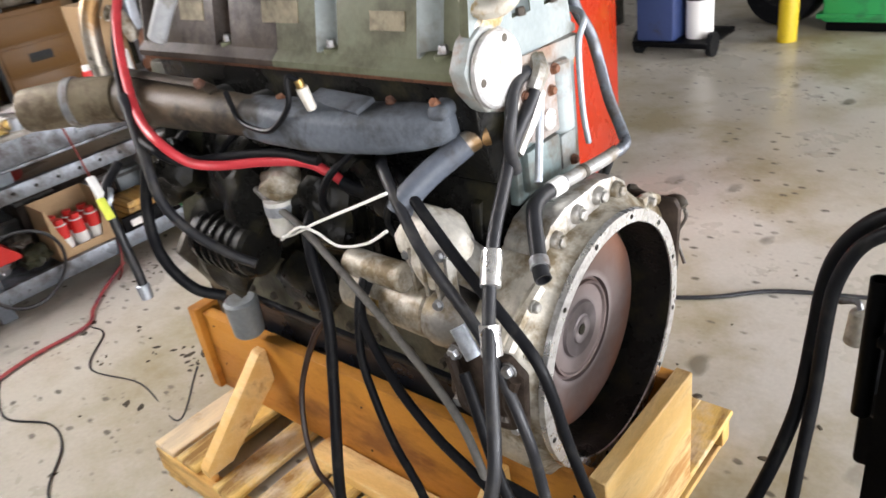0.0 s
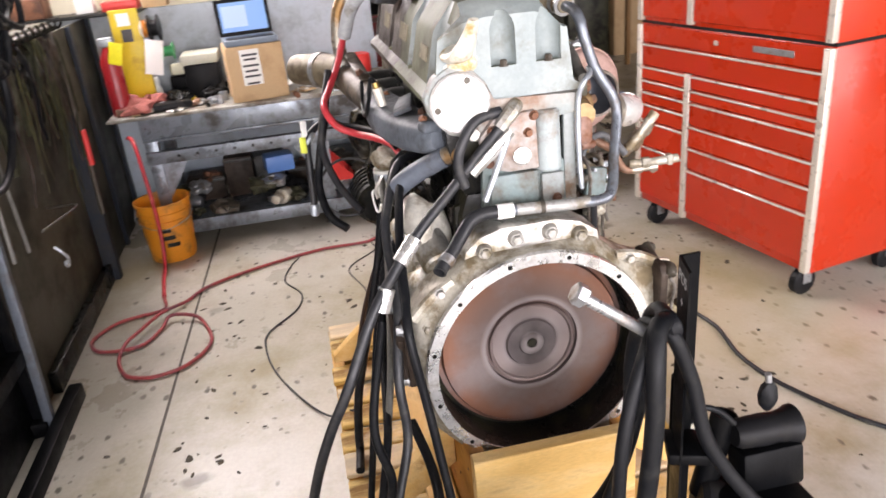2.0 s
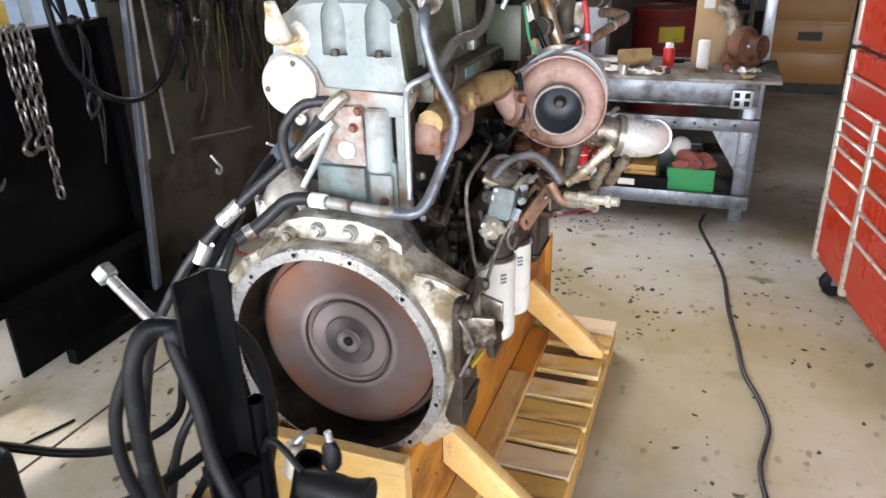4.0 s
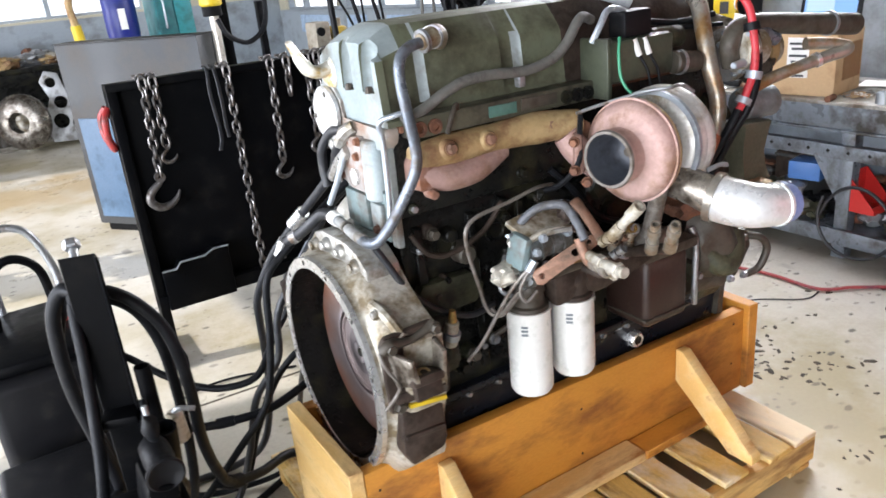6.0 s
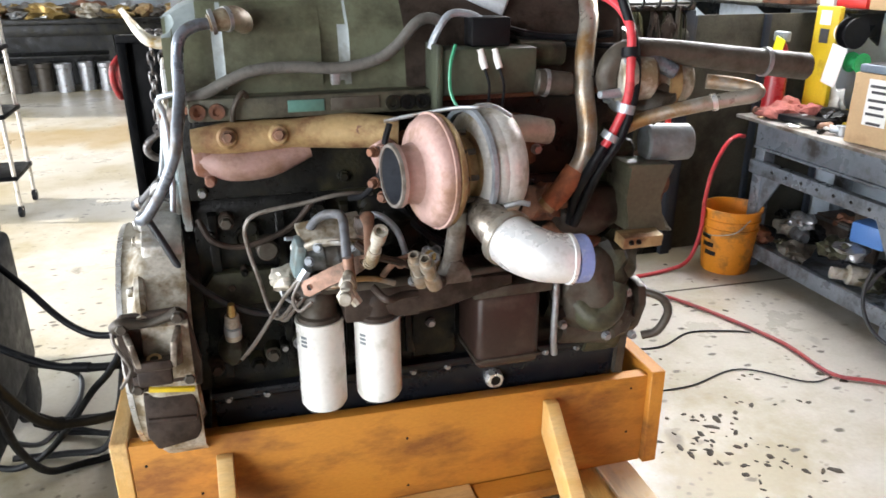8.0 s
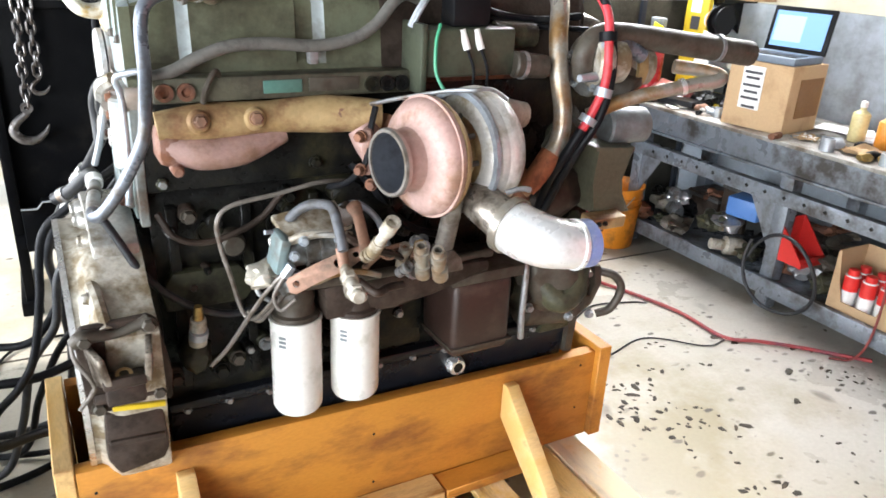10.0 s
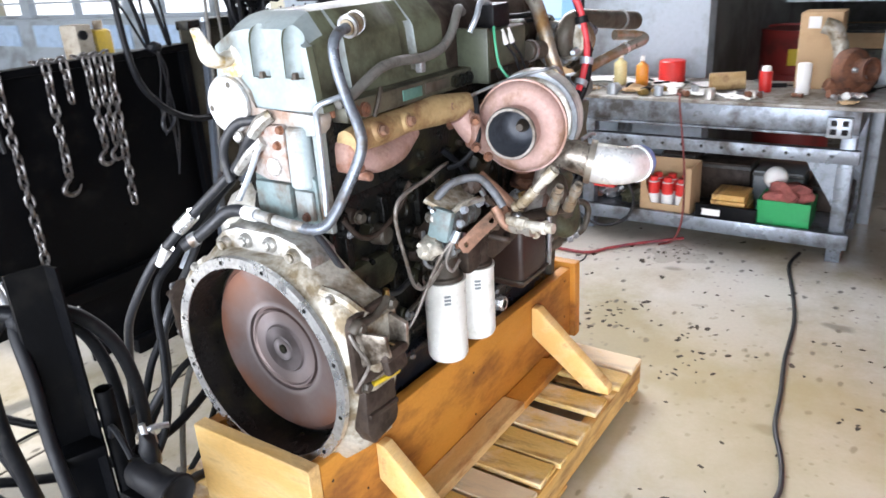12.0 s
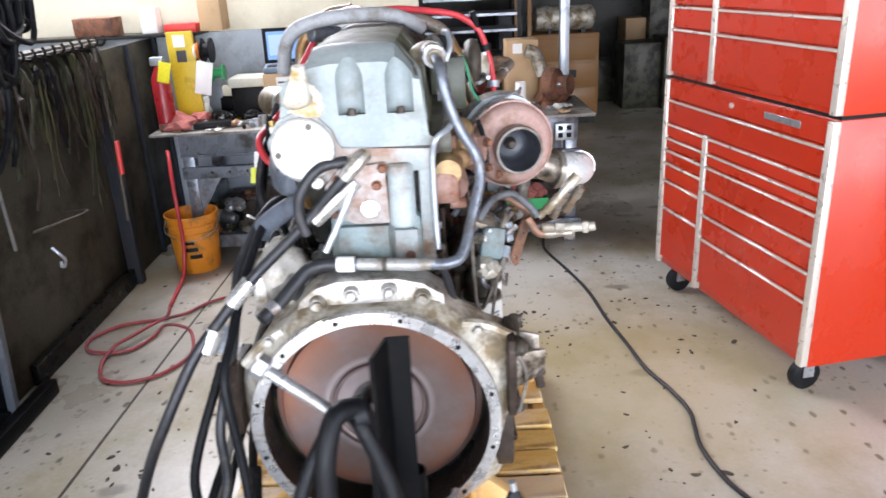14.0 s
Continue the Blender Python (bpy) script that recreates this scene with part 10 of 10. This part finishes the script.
press = thing("shop_press", "tall steel press with a yellow pump and a hose loop", "press", (0.75, 3.4, 0))
part("column", spans(0.78, 0.84, 3.4, 3.46, 0, 2.0, 0.004), BLACKPAINT, press)
part("column", spans(1.04, 1.08, 3.4, 3.46, 0, 1.5, 0.004), BLACKPAINT, press)
part("pump_cap", rod((0.71, 3.3, 1.5), (0.71, 3.3, 1.6), 0.07, 0.065, 20, 0.01), YELLOWPAINT, press, "yellow pump cap")
part("ram", rod((0.72, 3.35, 0.0), (0.72, 3.32, 1.5), 0.03, seg=16), CHROME, press, "bright steel ram")
part("pump_base", rod((0.71, 3.3, 1.44), (0.71, 3.3, 1.5), 0.06, seg=20), BLACKPAINT, press)
part("hose", tube([(0.72, 3.25, 1.42), (0.76, 3.22, 1.32), (0.88, 3.22, 1.26), (1.0, 3.22, 1.34), (1.04, 3.24, 1.5), (1.03, 3.25, 1.75)], 0.016, 10), RUBBER, press, "black hose loop")
navy = thing("drum", "blue plastic drum with a white label", "drum", (0.48, 5.15, 0))
part("barrel", turned((0.48, 5.15, 0.62), (0, 0, 1), [(0, 0), (0, 0.118), (0.02, 0.128), (0.3, 0.128), (0.32, 0.122), (0.34, 0.128), (0.66, 0.128), (0.68, 0.122), (0.7, 0.128), (0.98, 0.128), (1.0, 0.118), (1.0, 0)], 32), surface("blue_drum_plastic", (0.015, 0.025, 0.2), 0.4, dirt=(0.02, 0.03, 0.1), amount=0.3, bump=0.05), navy)
part("pedestal", spans(0.36, 0.6, 5.03, 5.27, 0.0, 0.62, 0.01), CABGREY, navy, "dark steel pedestal")
part("label", spans(0.445, 0.5, 5.018, 5.022, 1.36, 1.52), PAPER, navy, "white paper label")
pc = thing("parts_trolley", "wire parts trolley loaded with tools and engine parts", "trolley", (-1.45, 3.6, 0))
for x in (-1.75, -1.2):
    for y in (3.4, 3.8):
        part("post", rod((x, y, 0.05), (x, y, 1.45), 0.014, seg=10), CHROME, pc)
for z in (0.25, 0.65, 1.05, 1.38):
    part("tray", spans(-1.77, -1.18, 3.38, 3.82, z, z + 0.03, 0.004), BLACKPAINT, pc)
for x in (-1.75, -1.2):
    for y in (3.4, 3.8):
        part("wheel", turned((x - 0.012, y, 0.04), (1, 0, 0), [(0, 0), (0, 0.04), (0.024, 0.04), (0.024, 0)], 18), RUBBER, pc)
for i in range(18):
    z = (0.28, 0.68, 1.08, 1.41)[i % 4]
    x, y, s = rnd.uniform(-1.68, -1.27), rnd.uniform(3.44, 3.72), rnd.uniform(0.06, 0.14)
    solid("trolley_part", lump((x, y, z + s * 0.4), (s * 1.5, s, s), 130 + i, 0.6, 2, 3), (BLUEPLASTIC if i == 3 else REDPLASTIC if i == 7 else rnd.choice((BLOCKBLACK, STEEL, RUST, ALUDIRTY, DARKPIPE))), "grimy tool or part on the trolley", "engine part", group="parts on the trolley", at=(x, y, z))

# ---- open floor on the tool chest side ----
gw = thing("welding_cart", "blue welding cart with a white gas cylinder", "welding cart", (1.75, -4.35, 0))
part("machine", spans(1.72, 2.02, -4.7, -4.2, 0.12, 0.95, 0.02), surface("navy_welder", (0.03, 0.05, 0.14), 0.45, dirt=(0.03, 0.03, 0.05), amount=0.3), gw)
part("base", spans(1.45, 2.05, -4.72, -4.18, 0.08, 0.12, 0.006), BLACKPAINT, gw)
part("cylinder", turned((1.6, -4.4, 0.12), (0, 0, 1), [(0, 0), (0, 0.1), (0.55, 0.1), (0.64, 0.06), (0.66, 0.03), (0.72, 0.03), (0.72, 0)], 26), PAPER, gw, "white gas cylinder")
part("chain_strap", turned((1.6, -4.4, 0.4), (0, 0, 1), [(0, 0.101), (0.025, 0.101)], 26), BLACKPAINT, gw)
for x in (1.46, 2.04):
    part("wheel", turned((x - 0.02, -4.3, 0.09), (1, 0, 0), [(0, 0), (0, 0.09), (0.04, 0.09), (0.04, 0)], 24), RUBBER, gw)
bin_ = thing("green_bin", "green plastic storage bin on the far floor", "bin", (0.55, -5.25, 0))
bm = bmesh.new()
add_box(bm, (0.55, -5.3, 0.24), (0.75, 0.5, 0.34), 0.03)
part("shell", bm, GREENPLASTIC, bin_)
part("rim", spans(0.14, 0.96, -5.58, -5.02, 0.4, 0.44, 0.008), GREENPLASTIC, bin_)
part("lower_rim", spans(0.14, 0.96, -5.57, -5.04, 0.1, 0.14, 0.008), GREENPLASTIC, bin_)
part("runner", spans(0.2, 0.9, -5.5, -5.1, 0.0, 0.08), BLACKPAINT, bin_)
solid("bollard", turned((1.08, -4.78, 0), (0, 0, 1), [(0, 0), (0, 0.07), (1.1, 0.07), (1.14, 0.05), (1.15, 0)], 24), YELLOWPAINT, "yellow steel bollard on the shop floor", "bollard", at=(1.08, -4.78, 0))
fe = thing("spare_engine", "dirty yellow spare engine on a stand", "engine", (2.9, -4.9, 0))
part("block", lump((2.95, -4.95, 0.62), (0.7, 0.5, 0.6), 70, 0.5, 3, 3), surface("dirty_yellow_engine", (0.35, 0.22, 0.05), 0.5, dirt=(0.12, 0.08, 0.04), amount=0.5), fe)
part("hub", turned((2.75, -4.68, 0.65), (-0.3, 1, 0), [(0, 0), (0, 0.16), (0.04, 0.16), (0.05, 0.08), (0.1, 0.07), (0.1, 0)], 26), surface("yellow_hub", (0.5, 0.33, 0.08), 0.5, dirt=(0.2, 0.12, 0.05), amount=0.4), fe)
part("stand", spans(2.65, 3.25, -5.2, -4.75, 0, 0.3, 0.02), BLOCKBLACK, fe)
solid("dark_tyre", turned((1.25, -5.4, 0.32), (0.2, 1, 0), [(0, 0.16), (0, 0.3), (0.04, 0.32), (0.18, 0.32), (0.22, 0.3), (0.22, 0.16)], 36, True), RUBBER, "black truck tyre standing by the far wall", "tyre", at=(1.25, -5.4, 0))

# ---- dark chips and oily crumbs trodden over the floor ----
rnd = random.Random(404)
bm = bmesh.new()
beds = [(1.7, 0.02, 0.11, 0.08, 46), (1.78, -0.18, 0.1, 0.08, 22), (1.95, -0.52, 0.16, 0.1, 16), (1.5, -0.63, 0.14, 0.08, 18), (2.6, -0.15, 0.1, 0.08, 18), (2.25, 0.2, 0.2, 0.1, 12), (1.55, -1.15, 0.4, 0.16, 26), (0.6, 0.95, 0.3, 0.14, 20),
        (1.3, 1.0, 0.4, 0.2, 18), (-0.5, -1.2, 0.4, 0.25, 16), (0.4, -0.85, 0.4, 0.1, 18), (2.0, 1.0, 0.4, 0.2, 14), (1.8, -0.4, 0.7, 0.5, 34)]
for cx, cy, sx, sy, count in beds:
    for i in range(count):
        x, y = rnd.gauss(cx, sx), rnd.gauss(cy, sy)
        if -0.2 < x < 1.29 and abs(y) < 0.53:
            continue
        size, turn, long_ = rnd.uniform(0.003, 0.0095) * rnd.choice((1, 1, 1, 1.8)), rnd.uniform(0, 6.28), rnd.uniform(1.2, 2.4)
        top, low = [], []
        n_ = rnd.randint(5, 8)
        for k in range(n_):
            a = 2 * math.pi * k / n_
            r = size * rnd.uniform(0.55, 1.2)
            u, v = r * math.cos(a) * long_, r * math.sin(a)
            p = (x + u * math.cos(turn) - v * math.sin(turn), y + u * math.sin(turn) + v * math.cos(turn))
            top.append(bm.verts.new((x + (p[0] - x) * 0.8, y + (p[1] - y) * 0.8, 0.0022)))
            low.append(bm.verts.new((*p, 0.0004)))
        bm.faces.new(top)
        for k in range(n_):
            bm.faces.new((low[k], low[(k + 1) % n_], top[(k + 1) % n_], top[k]))
solid("floor_chips", bm, surface("oily_floor_chips", (0.05, 0.042, 0.03), 0.8, dirt=(0.11, 0.09, 0.06), amount=0.4, dscale=30, bump=0.1), "dark oily chips scattered over the concrete floor", "debris", kind="stuff")

# ---- more clutter on the workbench ----
def bench_thing(name, bm, mat, label, category, at, group=""):
    return solid(name, bm, mat, label, category, group=group, at=at)


reg = Vector((3.4, 1.136, 0.93))
ad = thing("adding_machine", "cream desktop adding machine on a pile of parts", "adding machine", reg)
part("stand", box(reg + Vector((0, 0, -0.0625)), (0.16, 0.2, 0.125), 0.01, (0, 0, 5)), BLACKPAINT, ad, "black box under the machine")
part("case", box(reg + Vector((0, 0, 0.035)), (0.15, 0.17, 0.07), 0.012, (0, 8, 10)), surface("aged_cream_plastic", (0.6, 0.57, 0.42), 0.5, dirt=(0.4, 0.37, 0.25), amount=0.3, bump=0.05), ad)
for k in range(3):
    part("key_row", box(reg + Vector((-0.04 + k * 0.03, 0, 0.078 - k * 0.001)), (0.018, 0.11, 0.008), 0.002, (0, 8, 10)), GREYPAINT, ad)
rnd = random.Random(515)
for i in range(7):
    c = Vector((3.18, 1.06, 0.85)) + Vector((rnd.uniform(-0.08, 0.08), rnd.uniform(-0.14, 0.14), 0))
    w = rnd.uniform(0.06, 0.12)
    c.z = TOP + w * 0.3
    bench_thing("machine_part", lump(c, (w * 1.3, w, w * 0.7), 600 + i, 0.5, 3, 3.5), rnd.choice((BLOCKBLACK, BLACKPLASTIC, MUDBROWN, STEEL)), "dark oily machine part on the bench", "machine part", c - Vector((0, 0, w * 0.3)), "parts on the bench")
rag = Vector((3.26, 1.35, TOP + 0.075))
bench_thing("white_rag", lump(rag, (0.1, 0.12, 0.16), 611, 0.7, 3, 4), surface("white_shop_rag", (0.72, 0.71, 0.68), 0.9, dirt=(0.5, 0.48, 0.42), amount=0.4, bump=0.3), "crumpled white shop rag draped on the bench", "rag", rag - Vector((0, 0, 0.075)))
tr = Vector((3.2, 1.22, TOP))
bench_thing("drip_tray", box(tr + Vector((0.02, 0, 0.02)), (0.2, 0.24, 0.04), 0.008, (0, 0, 8)), BLACKPLASTIC, "shallow black plastic tray on the bench", "tray", tr)
for i in range(11):
    c = Vector((2.87 + rnd.uniform(0.0, 0.12), rnd.uniform(0.75, 1.42), TOP))
    r = rnd.uniform(0.012, 0.024)
    d = Vector((rnd.uniform(-1, 1), rnd.uniform(-1, 1), 0)).normalized()
    bm = turned(c + Vector((0, 0, r)), d, [(0, 0), (0, r), (r * 2, r), (r * 2, r * 0.6), (r * 3.4, r * 0.6), (r * 3.4, 0)], 12)
    bench_thing("socket", bm, rnd.choice((STEEL, GALV, BLOCKBLACK, ALUDIRTY)), "steel socket lying on the bench edge", "socket", c, "sockets on the bench")
for i in range(9):
    c = Vector((rnd.uniform(2.95, 3.35), rnd.uniform(-0.2, 0.5), TOP + 0.002))
    bm = box(c + Vector((0, 0, 0.004 + 0.001 * i)), (rnd.uniform(0.08, 0.2), rnd.uniform(0.1, 0.24), 0.003), 0, (rnd.uniform(-3, 3), rnd.uniform(-3, 3), rnd.uniform(-60, 60)))
    bench_thing("paper_sheet", bm, PAPER, "loose white paper sheet on the bench", "paper", c, "papers on the bench")
